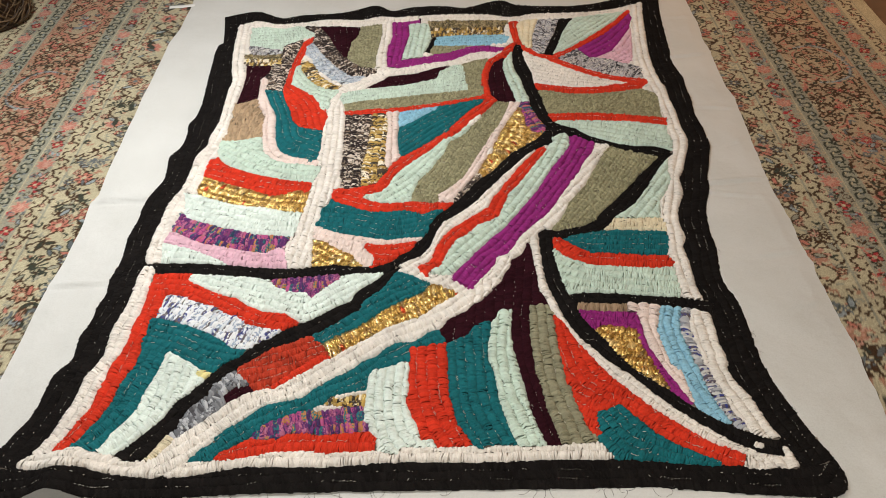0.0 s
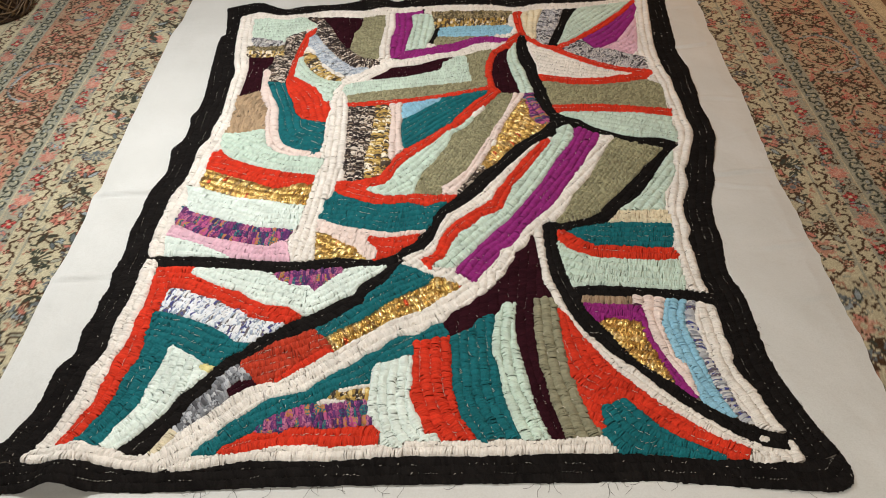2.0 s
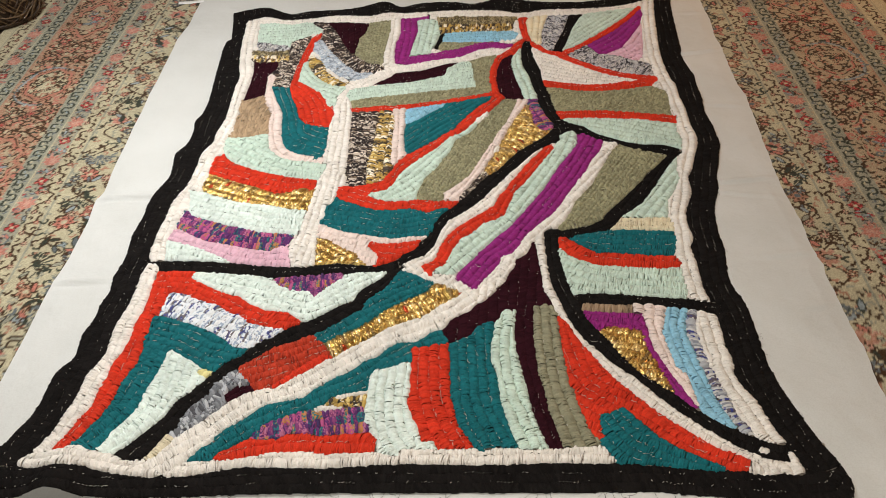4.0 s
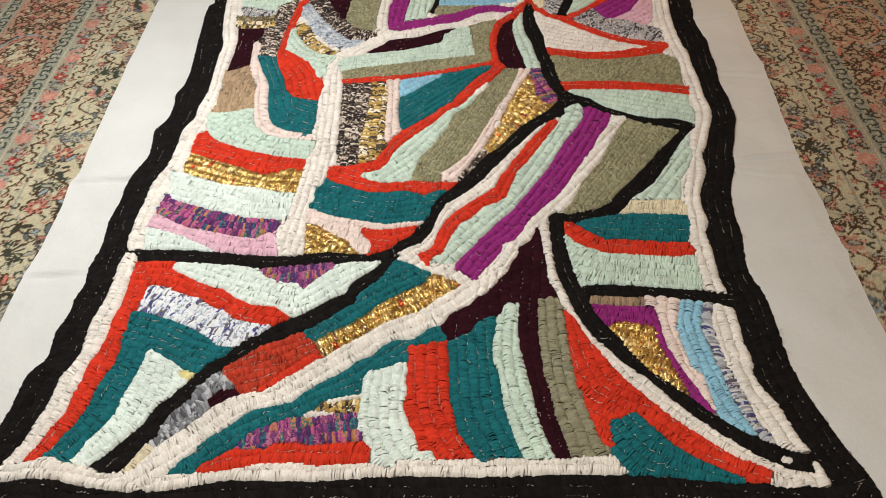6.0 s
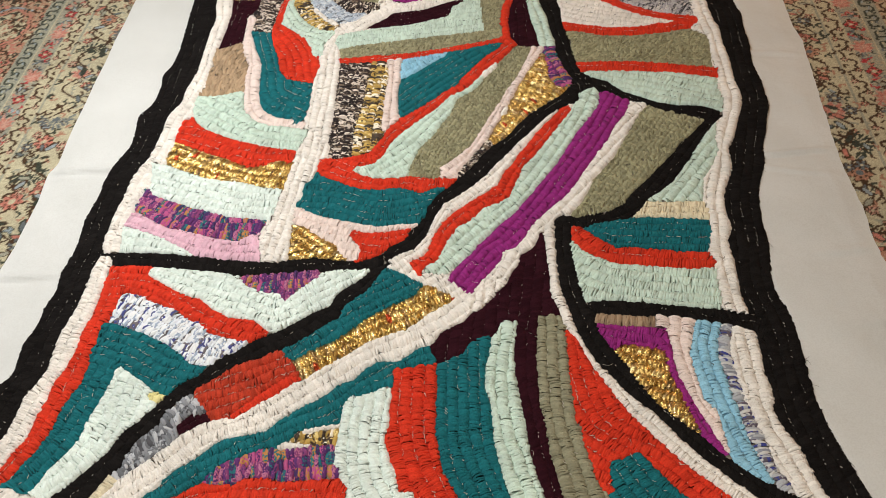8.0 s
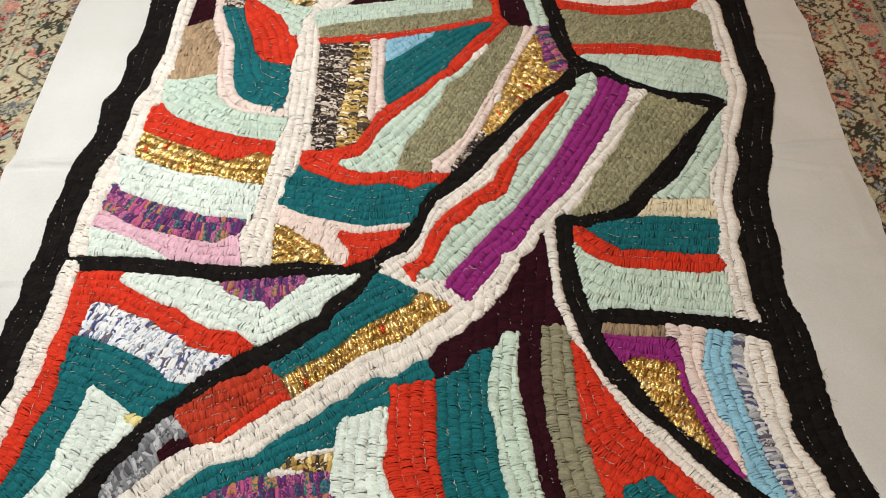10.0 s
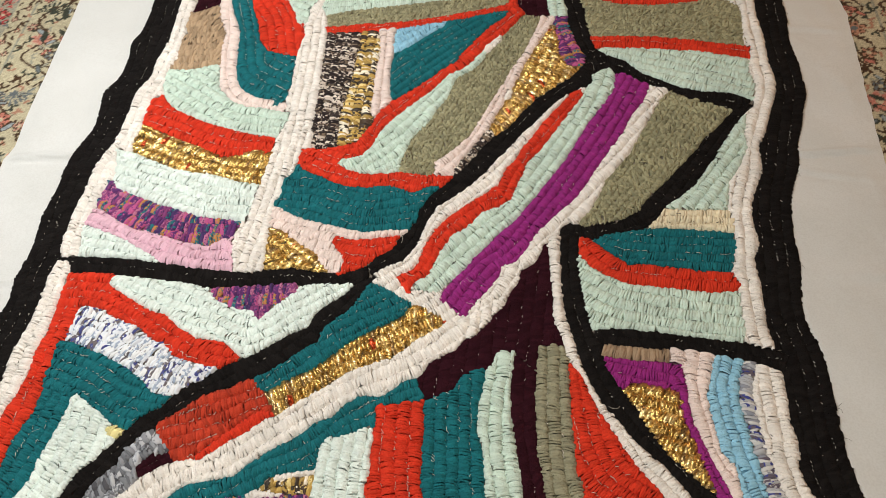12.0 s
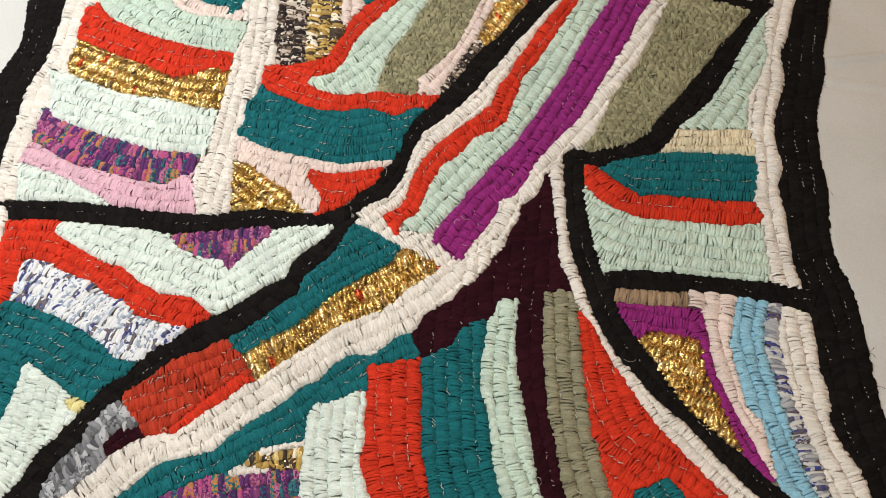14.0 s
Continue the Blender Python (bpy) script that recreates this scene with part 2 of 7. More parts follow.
def curve(points, step=0.004):
    """A smooth line through points, resampled evenly."""
    p = np.asarray(points, float)
    if len(p) > 2:
        q = np.vstack([2 * p[0] - p[1], p, 2 * p[-1] - p[-2]])
        t = np.linspace(0, 1, 12, endpoint=False)[:, None]
        out = [0.5 * (2 * b + (c - a) * t + (2 * a - 5 * b + 4 * c - d) * t**2 + (3 * b - a - 3 * c + d) * t**3) for a, b, c, d in zip(q, q[1:], q[2:], q[3:])]
        p = np.vstack(out + [p[-1:]])
    s = np.r_[0, np.cumsum(np.hypot(*np.diff(p, axis=0).T))]
    u = np.linspace(0, s[-1], max(2, int(s[-1] / step)))
    return np.c_[np.interp(u, s, p[:, 0]), np.interp(u, s, p[:, 1])]


def eased(line, length):
    """The same line with its wiggles shorter than length evened out."""
    c = curve(line, 0.005)
    k = max(1, int(length / 0.005))
    w = np.hanning(2 * k + 1)
    w /= w.sum()
    pad = np.vstack([2 * c[0] - c[k:0:-1], c, 2 * c[-1] - c[-2 : -k - 2 : -1]])
    return np.c_[np.convolve(pad[:, 0], w, "valid"), np.convolve(pad[:, 1], w, "valid")]


def normals(line):
    d = np.gradient(line, axis=0)
    d /= np.hypot(d[:, 0], d[:, 1])[:, None] + 1e-9
    return np.c_[-d[:, 1], d[:, 0]]


def patch(name, colour, rows, outline, pitch=ROW):
    """A patch of one cloth inside an outline; rows: their direction in degrees, or a line that they follow."""
    outline = np.asarray(outline, float)
    if isinstance(rows, (int, float)):
        mid, way = outline.mean(0), np.array([math.cos(radians(rows)), math.sin(radians(rows))])
        rows = [mid - 0.02 * way, mid + 0.02 * way]
    fill(outline, len(PATCHES))
    PATCHES.append((name, colour, np.asarray(rows, float), pitch, None))


def side(name, colour, line, inward, only):
    """One side of a border, with rows that follow its edge."""
    c = curve(line)
    fill(np.vstack([c - 0.2 * np.array(inward), (c + inward)[::-1]]), len(PATCHES), only)
    PATCHES.append((name, colour, eased(line, 0.09)[::8], ROW, 0.5))


OUTER_TOP = [(-0.836, 1.548), (-0.715, 1.593), (-0.604, 1.530), (-0.530, 1.552), (-0.362, 1.567), (-0.244, 1.621), (-0.170, 1.571), (-0.088, 1.602), (0.039, 1.605), (0.111, 1.587), (0.205, 1.636), (0.262, 1.648), (0.317, 1.609), (0.437, 1.594), (0.577, 1.598), (0.771, 1.664), (0.882, 1.685)]
OUTER_RIGHT = [(0.892, -0.529), (0.892, -0.514), (0.880, -0.474), (0.859, -0.429), (0.839, -0.370), (0.815, -0.292), (0.811, -0.274), (0.803, -0.226), (0.801, -0.175), (0.796, -0.046), (0.780, 0.012), (0.774, 0.046), (0.774, 0.058), (0.780, 0.118), (0.783, 0.130), (0.785, 0.180), (0.783, 0.232), (0.792, 0.327), (0.819, 0.413), (0.825, 0.474), (0.840, 0.521), (0.849, 0.569), (0.865, 0.628), (0.862, 0.680), (0.861, 0.733), (0.853, 0.798), (0.857, 0.885), (0.855, 0.977), (0.859, 1.023), (0.850, 1.065), (0.837, 1.169), (0.844, 1.215), (0.860, 1.535), (0.882, 1.685)]
OUTER_BOTTOM = [(-0.852, -0.597), (-0.743, -0.591), (-0.455, -0.585), (-0.228, -0.572), (0.453, -0.552), (0.495, -0.549), (0.586, -0.556), (0.720, -0.566), (0.809, -0.570), (0.839, -0.573), (0.866, -0.568), (0.885, -0.554), (0.893, -0.530)]
OUTER_LEFT = [(-0.855, -0.591), (-0.866, -0.487), (-0.849, -0.464), (-0.841, -0.435), (-0.822, -0.394), (-0.820, -0.376), (-0.817, -0.341), (-0.818, -0.288), (-0.811, -0.257), (-0.790, -0.228), (-0.792, -0.194), (-0.797, -0.146), (-0.787, -0.103), (-0.789, -0.051), (-0.782, -0.005), (-0.790, 0.051), (-0.784, 0.120), (-0.791, 0.176), (-0.796, 0.231), (-0.792, 0.273), (-0.794, 0.332), (-0.793, 0.393), (-0.777, 0.452), (-0.772, 0.484), (-0.781, 0.551), (-0.789, 0.599), (-0.767, 0.648), (-0.766, 0.722), (-0.776, 0.779), (-0.764, 0.818), (-0.763, 0.900), (-0.773, 0.985), (-0.806, 1.289), (-0.792, 1.332), (-0.815, 1.460), (-0.836, 1.548)]
INNER_TOP = [(-0.762, 1.467), (-0.701, 1.502), (-0.656, 1.490), (-0.607, 1.469), (-0.518, 1.481), (-0.414, 1.502), (-0.292, 1.492), (-0.211, 1.519), (-0.157, 1.508), (0.041, 1.525), (0.204, 1.519), (0.286, 1.495), (0.387, 1.522), (0.533, 1.526), (0.644, 1.541), (0.758, 1.578), (0.805, 1.611)]
INNER_RIGHT = [(0.808, -0.507), (0.805, -0.480), (0.793, -0.439), (0.776, -0.403), (0.766, -0.370), (0.753, -0.325), (0.731, -0.285), (0.722, -0.244), (0.729, -0.230), (0.727, -0.200), (0.719, -0.167), (0.721, -0.121), (0.719, -0.079), (0.715, -0.033), (0.706, 0.008), (0.704, 0.057), (0.705, 0.113), (0.699, 0.162), (0.712, 0.207), (0.709, 0.294), (0.742, 0.397), (0.742, 0.461), (0.758, 0.492), (0.779, 0.564), (0.799, 0.631), (0.802, 0.683), (0.794, 0.737), (0.795, 0.811), (0.788, 0.879), (0.788, 0.961), (0.776, 1.009), (0.767, 1.155), (0.777, 1.332), (0.792, 1.505), (0.805, 1.611)]
INNER_BOTTOM = [(-0.809, -0.516), (-0.710, -0.535), (-0.671, -0.533), (-0.640, -0.526), (-0.522, -0.539), (-0.435, -0.536), (-0.314, -0.513), (-0.156, -0.512), (-0.001, -0.499), (0.181, -0.496), (0.333, -0.488), (0.446, -0.488), (0.649, -0.504), (0.810, -0.508)]
INNER_LEFT = [(-0.779, -0.488), (-0.770, -0.464), (-0.756, -0.436), (-0.753, -0.408), (-0.746, -0.373), (-0.739, -0.325), (-0.740, -0.283), (-0.727, -0.244), (-0.718, -0.211), (-0.721, -0.177), (-0.725, -0.128), (-0.720, -0.092), (-0.715, -0.040), (-0.716, 0.007), (-0.720, 0.055), (-0.714, 0.104), (-0.723, 0.140), (-0.725, 0.179), (-0.727, 0.234), (-0.724, 0.313), (-0.726, 0.358), (-0.703, 0.447), (-0.703, 0.529), (-0.704, 0.598), (-0.686, 0.647), (-0.687, 0.706), (-0.678, 0.782), (-0.686, 0.893), (-0.692, 0.983), (-0.690, 1.040), (-0.713, 1.128), (-0.741, 1.287), (-0.762, 1.467)]
CLOTH_LEFT = [(-1.022, 2.255), (-1.007, 1.721), (-1.000, 1.637), (-0.994, 1.470), (-1.005, 1.345), (-0.995, 1.184), (-0.991, 1.074), (-0.986, 0.945), (-0.979, 0.836), (-0.974, 0.729), (-0.965, 0.580), (-0.959, 0.490), (-0.950, 0.415), (-0.960, 0.370), (-0.949, 0.282), (-0.946, 0.200), (-0.942, 0.126), (-0.950, 0.034), (-0.939, -0.251), (-0.941, -0.572)]
CLOTH_RIGHT = [(0.955, 2.143), (0.983, 1.539), (0.987, 1.427), (0.980, 1.321), (0.990, 1.219), (0.986, 1.137), (0.990, 0.993), (1.002, 0.907), (0.999, 0.815), (1.001, 0.737), (0.997, 0.658), (0.995, 0.567), (0.995, 0.472), (0.999, 0.365), (1.007, 0.281), (1.008, 0.193), (1.012, 0.140), (1.010, 0.139), (1.019, 0.107), (1.012, 0.057), (1.018, -0.017), (1.021, -0.094), (1.030, -0.161), (1.025, -0.263), (1.029, -0.310), (1.030, -0.462)]


def ring(top, right, low, left):
    """One outline out of four sides, as a smooth closed line."""
    return np.vstack([eased(top, 0.022), eased(right, 0.022)[::-1], eased(low, 0.022)[::-1], eased(left, 0.022)])


def cells_inside(outline):
    fill(outline, 999)
    found = PLAN == 999
    PLAN[found] = -1
    return found


EDGE = ring(OUTER_TOP, OUTER_RIGHT, OUTER_BOTTOM, OUTER_LEFT)
IN_RUG = cells_inside(EDGE)
INNER = ring(INNER_TOP, INNER_RIGHT, INNER_BOTTOM, INNER_LEFT)
IN_WHITE = cells_inside(INNER)

side("black_border", "black", OUTER_TOP, (0, -0.25), IN_RUG)
side("black_border", "black", OUTER_LEFT, (0.16, 0), IN_RUG)
side("black_border", "black", OUTER_RIGHT, (-0.16, 0), IN_RUG)
side("black_border", "black", OUTER_BOTTOM, (0, 0.075), IN_RUG)
patch("white_ground", "white", 85, INNER)
side("white_border", "white", INNER_TOP, (0, -0.06), IN_WHITE)
side("white_border", "white", INNER_BOTTOM, (0, 0.06), IN_WHITE)
side("white_border", "white", INNER_LEFT, (0.08, 0), IN_WHITE)
side("white_border", "white", INNER_RIGHT, (-0.08, 0), IN_WHITE)

patch("white_column", "white", [(-0.313, 0.924), (-0.293, 0.679), (-0.286, 0.412), (-0.305, 0.100)], [(-0.339, 0.876), (-0.299, 0.973), (-0.271, 0.874), (-0.256, 0.698), (-0.248, 0.636), (-0.252, 0.496), (-0.258, 0.412), (-0.269, 0.290), (-0.292, 0.280), (-0.285, 0.158), (-0.269, 0.085), (-0.333, 0.088), (-0.352, 0.157), (-0.342, 0.238), (-0.330, 0.323), (-0.323, 0.429), (-0.317, 0.469), (-0.322, 0.627), (-0.335, 0.779)])
patch("white_band", "white", [(-0.318, 0.912), (-0.225, 1.028), (-0.151, 1.097), (-0.080, 1.115), (0.068, 1.150), (0.164, 1.202), (0.247, 1.220)], [(-0.339, 0.876), (-0.326, 0.980), (-0.252, 1.029), (-0.184, 1.092), (-0.160, 1.125), (-0.139, 1.117), (-0.031, 1.140), (-0.021, 1.160), (0.053, 1.199), (0.164, 1.235), (0.261, 1.241), (0.253, 1.192), (0.164, 1.167), (0.055, 1.130), (-0.058, 1.081), (-0.148, 1.064), (-0.204, 0.982), (-0.296, 0.948), (-0.310, 0.852)])
patch("white_band", "white", [(-0.182, 1.481), (-0.174, 1.125)], [(-0.203, 1.466), (-0.160, 1.488), (-0.152, 1.339), (-0.168, 1.265), (-0.160, 1.125), (-0.200, 1.113), (-0.201, 1.281)])
patch("mint_patch", "mint", [(-0.685, 1.362), (-0.467, 1.383)], [(-0.703, 1.444), (-0.658, 1.451), (-0.587, 1.435), (-0.523, 1.452), (-0.476, 1.438), (-0.456, 1.390), (-0.456, 1.360), (-0.491, 1.346), (-0.553, 1.303), (-0.556, 1.259), (-0.599, 1.276), (-0.671, 1.293), (-0.688, 1.316)])
patch("tweed_patch", "tweedblue", [(-0.676, 1.264), (-0.558, 1.252)], [(-0.682, 1.294), (-0.650, 1.297), (-0.606, 1.276), (-0.566, 1.274), (-0.551, 1.230), (-0.593, 1.229), (-0.657, 1.227), (-0.677, 1.264)])
patch("tweed_patch", "olivetweed", [(-0.684, 1.217), (-0.552, 1.215)], [(-0.691, 1.234), (-0.607, 1.225), (-0.552, 1.235), (-0.545, 1.189), (-0.600, 1.191), (-0.679, 1.197)])
patch("lame_patch", "goldtweed", [(-0.675, 1.174), (-0.544, 1.173)], [(-0.680, 1.200), (-0.601, 1.194), (-0.545, 1.192), (-0.543, 1.153), (-0.662, 1.149), (-0.677, 1.164)])
patch("plum_patch", "plum", [(-0.619, 1.142), (-0.612, 0.909)], [(-0.664, 1.149), (-0.575, 1.151), (-0.569, 1.099), (-0.584, 1.073), (-0.583, 0.982), (-0.579, 0.926), (-0.612, 0.909), (-0.644, 0.891), (-0.646, 1.010), (-0.653, 1.089)])
patch("tweed_patch", "tweed", [(-0.499, 1.309), (-0.542, 1.180), (-0.533, 0.980)], [(-0.553, 1.245), (-0.548, 1.296), (-0.490, 1.338), (-0.476, 1.323), (-0.491, 1.151), (-0.505, 1.031), (-0.499, 0.961), (-0.562, 0.975), (-0.583, 1.066), (-0.569, 1.099), (-0.572, 1.151), (-0.540, 1.159)])
patch("red_edging", "red", [(-0.463, 1.330), (-0.485, 1.137), (-0.493, 1.017)], [(-0.457, 1.364), (-0.449, 1.352), (-0.466, 1.256), (-0.474, 1.150), (-0.478, 1.043), (-0.479, 1.007), (-0.502, 1.007), (-0.502, 1.110), (-0.496, 1.221), (-0.486, 1.316)])
patch("mint_patch", "mint", [(-0.476, 1.082), (-0.423, 1.002), (-0.344, 0.962)], [(-0.482, 1.137), (-0.463, 1.150), (-0.451, 1.095), (-0.415, 1.041), (-0.383, 1.001), (-0.353, 0.981), (-0.314, 0.986), (-0.307, 0.961), (-0.331, 0.912), (-0.325, 0.850), (-0.355, 0.853), (-0.371, 0.901), (-0.417, 0.964), (-0.475, 1.010), (-0.481, 1.023)])
patch("lame_patch", "goldtweed", [(-0.458, 1.163), (-0.397, 1.053), (-0.321, 0.993)], [(-0.472, 1.185), (-0.451, 1.184), (-0.419, 1.134), (-0.394, 1.079), (-0.361, 1.039), (-0.323, 1.005), (-0.299, 0.998), (-0.319, 0.976), (-0.353, 0.981), (-0.390, 1.008), (-0.428, 1.054), (-0.457, 1.108)])
patch("grey_blue_patch", "bluegrey", [(-0.455, 1.277), (-0.374, 1.133), (-0.281, 1.043)], [(-0.468, 1.292), (-0.445, 1.306), (-0.409, 1.232), (-0.369, 1.174), (-0.331, 1.117), (-0.284, 1.069), (-0.229, 1.067), (-0.252, 1.025), (-0.304, 1.014), (-0.349, 1.049), (-0.391, 1.103), (-0.430, 1.183), (-0.460, 1.220)])
patch("tweed_patch", "tweed", [(-0.450, 1.413), (-0.375, 1.245), (-0.289, 1.116), (-0.205, 1.093)], [(-0.502, 1.439), (-0.471, 1.454), (-0.437, 1.429), (-0.399, 1.365), (-0.367, 1.288), (-0.329, 1.214), (-0.289, 1.171), (-0.249, 1.128), (-0.196, 1.112), (-0.191, 1.092), (-0.229, 1.067), (-0.277, 1.069), (-0.324, 1.117), (-0.362, 1.173), (-0.403, 1.239), (-0.448, 1.329), (-0.454, 1.390)])
patch("plum_patch", "plum", [(-0.357, 1.441), (-0.322, 1.214)], [(-0.444, 1.453), (-0.388, 1.450), (-0.282, 1.437), (-0.287, 1.375), (-0.305, 1.315), (-0.301, 1.213), (-0.320, 1.200), (-0.358, 1.273), (-0.389, 1.349), (-0.420, 1.412)])
patch("olive_patch", "sage", [(-0.246, 1.452), (-0.244, 1.141)], [(-0.282, 1.441), (-0.202, 1.458), (-0.195, 1.371), (-0.201, 1.281), (-0.206, 1.181), (-0.194, 1.126), (-0.249, 1.128), (-0.289, 1.171), (-0.307, 1.199), (-0.305, 1.315), (-0.285, 1.360)])
patch("plum_patch", "plum", [(-0.197, 1.007), (-0.076, 1.045), (0.055, 1.126)], [(-0.224, 0.985), (-0.160, 1.047), (-0.148, 1.068), (-0.058, 1.083), (0.008, 1.118), (0.028, 1.128), (0.069, 1.136), (0.068, 1.124), (0.036, 1.101), (0.024, 1.049), (-0.022, 1.027), (-0.087, 1.006), (-0.165, 0.991)])
patch("purple_patch", "purple", [(-0.135, 1.455), (-0.127, 1.293), (-0.136, 1.137)], [(-0.165, 1.464), (-0.106, 1.469), (-0.092, 1.367), (-0.104, 1.248), (-0.111, 1.171), (-0.114, 1.116), (-0.149, 1.124), (-0.163, 1.173), (-0.165, 1.280), (-0.155, 1.354)])
patch("purple_patch", "purple", [(-0.116, 1.143), (0.053, 1.195), (0.150, 1.245), (0.254, 1.248)], [(-0.118, 1.170), (-0.037, 1.192), (0.053, 1.221), (0.136, 1.272), (0.206, 1.265), (0.255, 1.258), (0.254, 1.238), (0.223, 1.218), (0.185, 1.230), (0.136, 1.217), (0.068, 1.168), (-0.034, 1.147), (-0.114, 1.116)])
patch("purple_sliver", "purple", [(-0.105, 1.456), (-0.058, 1.472)], [(-0.108, 1.468), (-0.057, 1.485), (-0.056, 1.462), (-0.102, 1.445)])
patch("black_sliver", "black", [(-0.057, 1.501), (-0.055, 1.459)], [(-0.062, 1.504), (-0.053, 1.501), (-0.051, 1.459), (-0.060, 1.462)])
patch("mint_patch", "mint", [(-0.057, 1.443), (-0.071, 1.190)], [(-0.101, 1.445), (-0.035, 1.450), (-0.015, 1.425), (-0.008, 1.363), (-0.016, 1.274), (-0.035, 1.224), (-0.037, 1.194), (-0.110, 1.175), (-0.104, 1.248), (-0.092, 1.367)])
patch("tweed_patch", "olivetweed", [(-0.027, 1.450), (0.266, 1.444)], [(-0.028, 1.474), (0.060, 1.477), (0.278, 1.472), (0.262, 1.413), (0.120, 1.416), (-0.017, 1.416)])
patch("lame_patch", "goldtweed", [(-0.010, 1.386), (0.257, 1.390)], [(-0.017, 1.416), (0.120, 1.416), (0.263, 1.416), (0.257, 1.355), (0.056, 1.351), (-0.005, 1.345)])
patch("blue_patch", "blue", [(0.011, 1.310), (0.263, 1.318)], [(0.010, 1.340), (0.070, 1.354), (0.257, 1.355), (0.281, 1.335), (0.262, 1.284), (0.199, 1.280), (0.065, 1.276), (0.001, 1.282)])
patch("olive_patch", "sage", [(-0.004, 1.252), (0.192, 1.275)], [(-0.006, 1.279), (0.065, 1.273), (0.199, 1.281), (0.136, 1.268), (0.053, 1.225), (-0.011, 1.216)])
patch("black_sliver", "black", [(-0.000, 1.329), (-0.024, 1.224)], [(-0.009, 1.333), (0.011, 1.335), (0.001, 1.285), (-0.010, 1.223), (-0.033, 1.225), (-0.019, 1.274)])
patch("mint_patch", "mint", [(-0.286, 0.923), (-0.136, 0.955), (0.072, 0.986)], [(-0.297, 0.954), (-0.227, 0.977), (-0.139, 0.993), (-0.086, 1.001), (-0.022, 1.027), (0.024, 1.045), (0.032, 1.097), (0.069, 1.130), (0.108, 1.131), (0.117, 1.074), (0.121, 1.009), (0.131, 0.969), (0.060, 0.955), (-0.037, 0.940), (-0.133, 0.921), (-0.213, 0.908), (-0.282, 0.886), (-0.299, 0.917)])
patch("olive_patch", "sage", [(-0.273, 0.862), (-0.035, 0.909), (0.183, 0.945)], [(-0.282, 0.886), (-0.213, 0.908), (-0.133, 0.918), (-0.037, 0.940), (0.060, 0.955), (0.131, 0.969), (0.117, 1.074), (0.108, 1.135), (0.150, 1.168), (0.198, 1.180), (0.184, 1.112), (0.177, 1.046), (0.180, 0.957), (0.189, 0.926), (0.125, 0.910), (0.062, 0.894), (-0.014, 0.878), (-0.115, 0.858), (-0.183, 0.860), (-0.270, 0.839), (-0.276, 0.868)])
patch("cream_leaf", "white", [(0.339, 1.093), (0.449, 1.043), (0.677, 0.993)], [(0.322, 1.253), (0.365, 1.201), (0.411, 1.165), (0.455, 1.122), (0.517, 1.071), (0.578, 1.029), (0.652, 1.001), (0.703, 0.995), (0.637, 0.982), (0.558, 0.967), (0.482, 0.966), (0.418, 0.980), (0.355, 0.999), (0.352, 1.066), (0.336, 1.161)])
patch("cream_patch", "cream", [(0.352, 1.456), (0.337, 1.259)], [(0.311, 1.434), (0.334, 1.465), (0.394, 1.478), (0.383, 1.423), (0.365, 1.347), (0.361, 1.258), (0.343, 1.249), (0.324, 1.286), (0.312, 1.334)])
patch("tweed_patch", "tweedblue", [(0.422, 1.468), (0.379, 1.201)], [(0.393, 1.473), (0.467, 1.479), (0.445, 1.374), (0.422, 1.292), (0.395, 1.193), (0.365, 1.208), (0.360, 1.258), (0.365, 1.347), (0.380, 1.423)])
patch("mint_patch", "mint", [(0.704, 1.511), (0.448, 1.219)], [(0.526, 1.483), (0.600, 1.500), (0.720, 1.527), (0.683, 1.459), (0.616, 1.378), (0.552, 1.306), (0.484, 1.236), (0.430, 1.206), (0.456, 1.283), (0.472, 1.350), (0.500, 1.433)])
patch("black_band", "black", [(0.496, 1.481), (0.450, 1.343), (0.409, 1.192)], [(0.470, 1.479), (0.526, 1.483), (0.500, 1.433), (0.472, 1.357), (0.452, 1.269), (0.424, 1.190), (0.394, 1.192), (0.422, 1.292), (0.449, 1.373)])
patch("purple_patch", "purple", [(0.543, 1.208), (0.636, 1.305), (0.735, 1.470)], [(0.745, 1.518), (0.745, 1.469), (0.725, 1.399), (0.684, 1.303), (0.640, 1.218), (0.580, 1.172), (0.553, 1.173), (0.524, 1.223), (0.512, 1.245), (0.564, 1.286), (0.627, 1.350), (0.695, 1.440)])
patch("pink_patch", "pink", [(0.594, 1.178), (0.670, 1.246), (0.727, 1.361)], [(0.732, 1.399), (0.726, 1.331), (0.715, 1.229), (0.703, 1.133), (0.669, 1.127), (0.619, 1.161), (0.580, 1.168), (0.639, 1.216), (0.684, 1.303)])
patch("tweed_patch", "tweedblue", [(0.460, 1.190), (0.561, 1.118), (0.722, 1.040)], [(0.497, 1.231), (0.519, 1.240), (0.553, 1.173), (0.619, 1.161), (0.675, 1.123), (0.719, 1.105), (0.726, 1.020), (0.668, 1.024), (0.612, 1.041), (0.556, 1.072), (0.495, 1.121), (0.457, 1.156), (0.445, 1.177)])
patch("plum_patch", "plum", [(0.232, 1.165), (0.253, 0.894)], [(0.253, 1.192), (0.259, 1.161), (0.251, 1.109), (0.265, 1.017), (0.280, 0.954), (0.291, 0.879), (0.252, 0.882), (0.224, 0.901), (0.205, 0.932), (0.196, 1.007), (0.200, 1.085), (0.218, 1.154)])
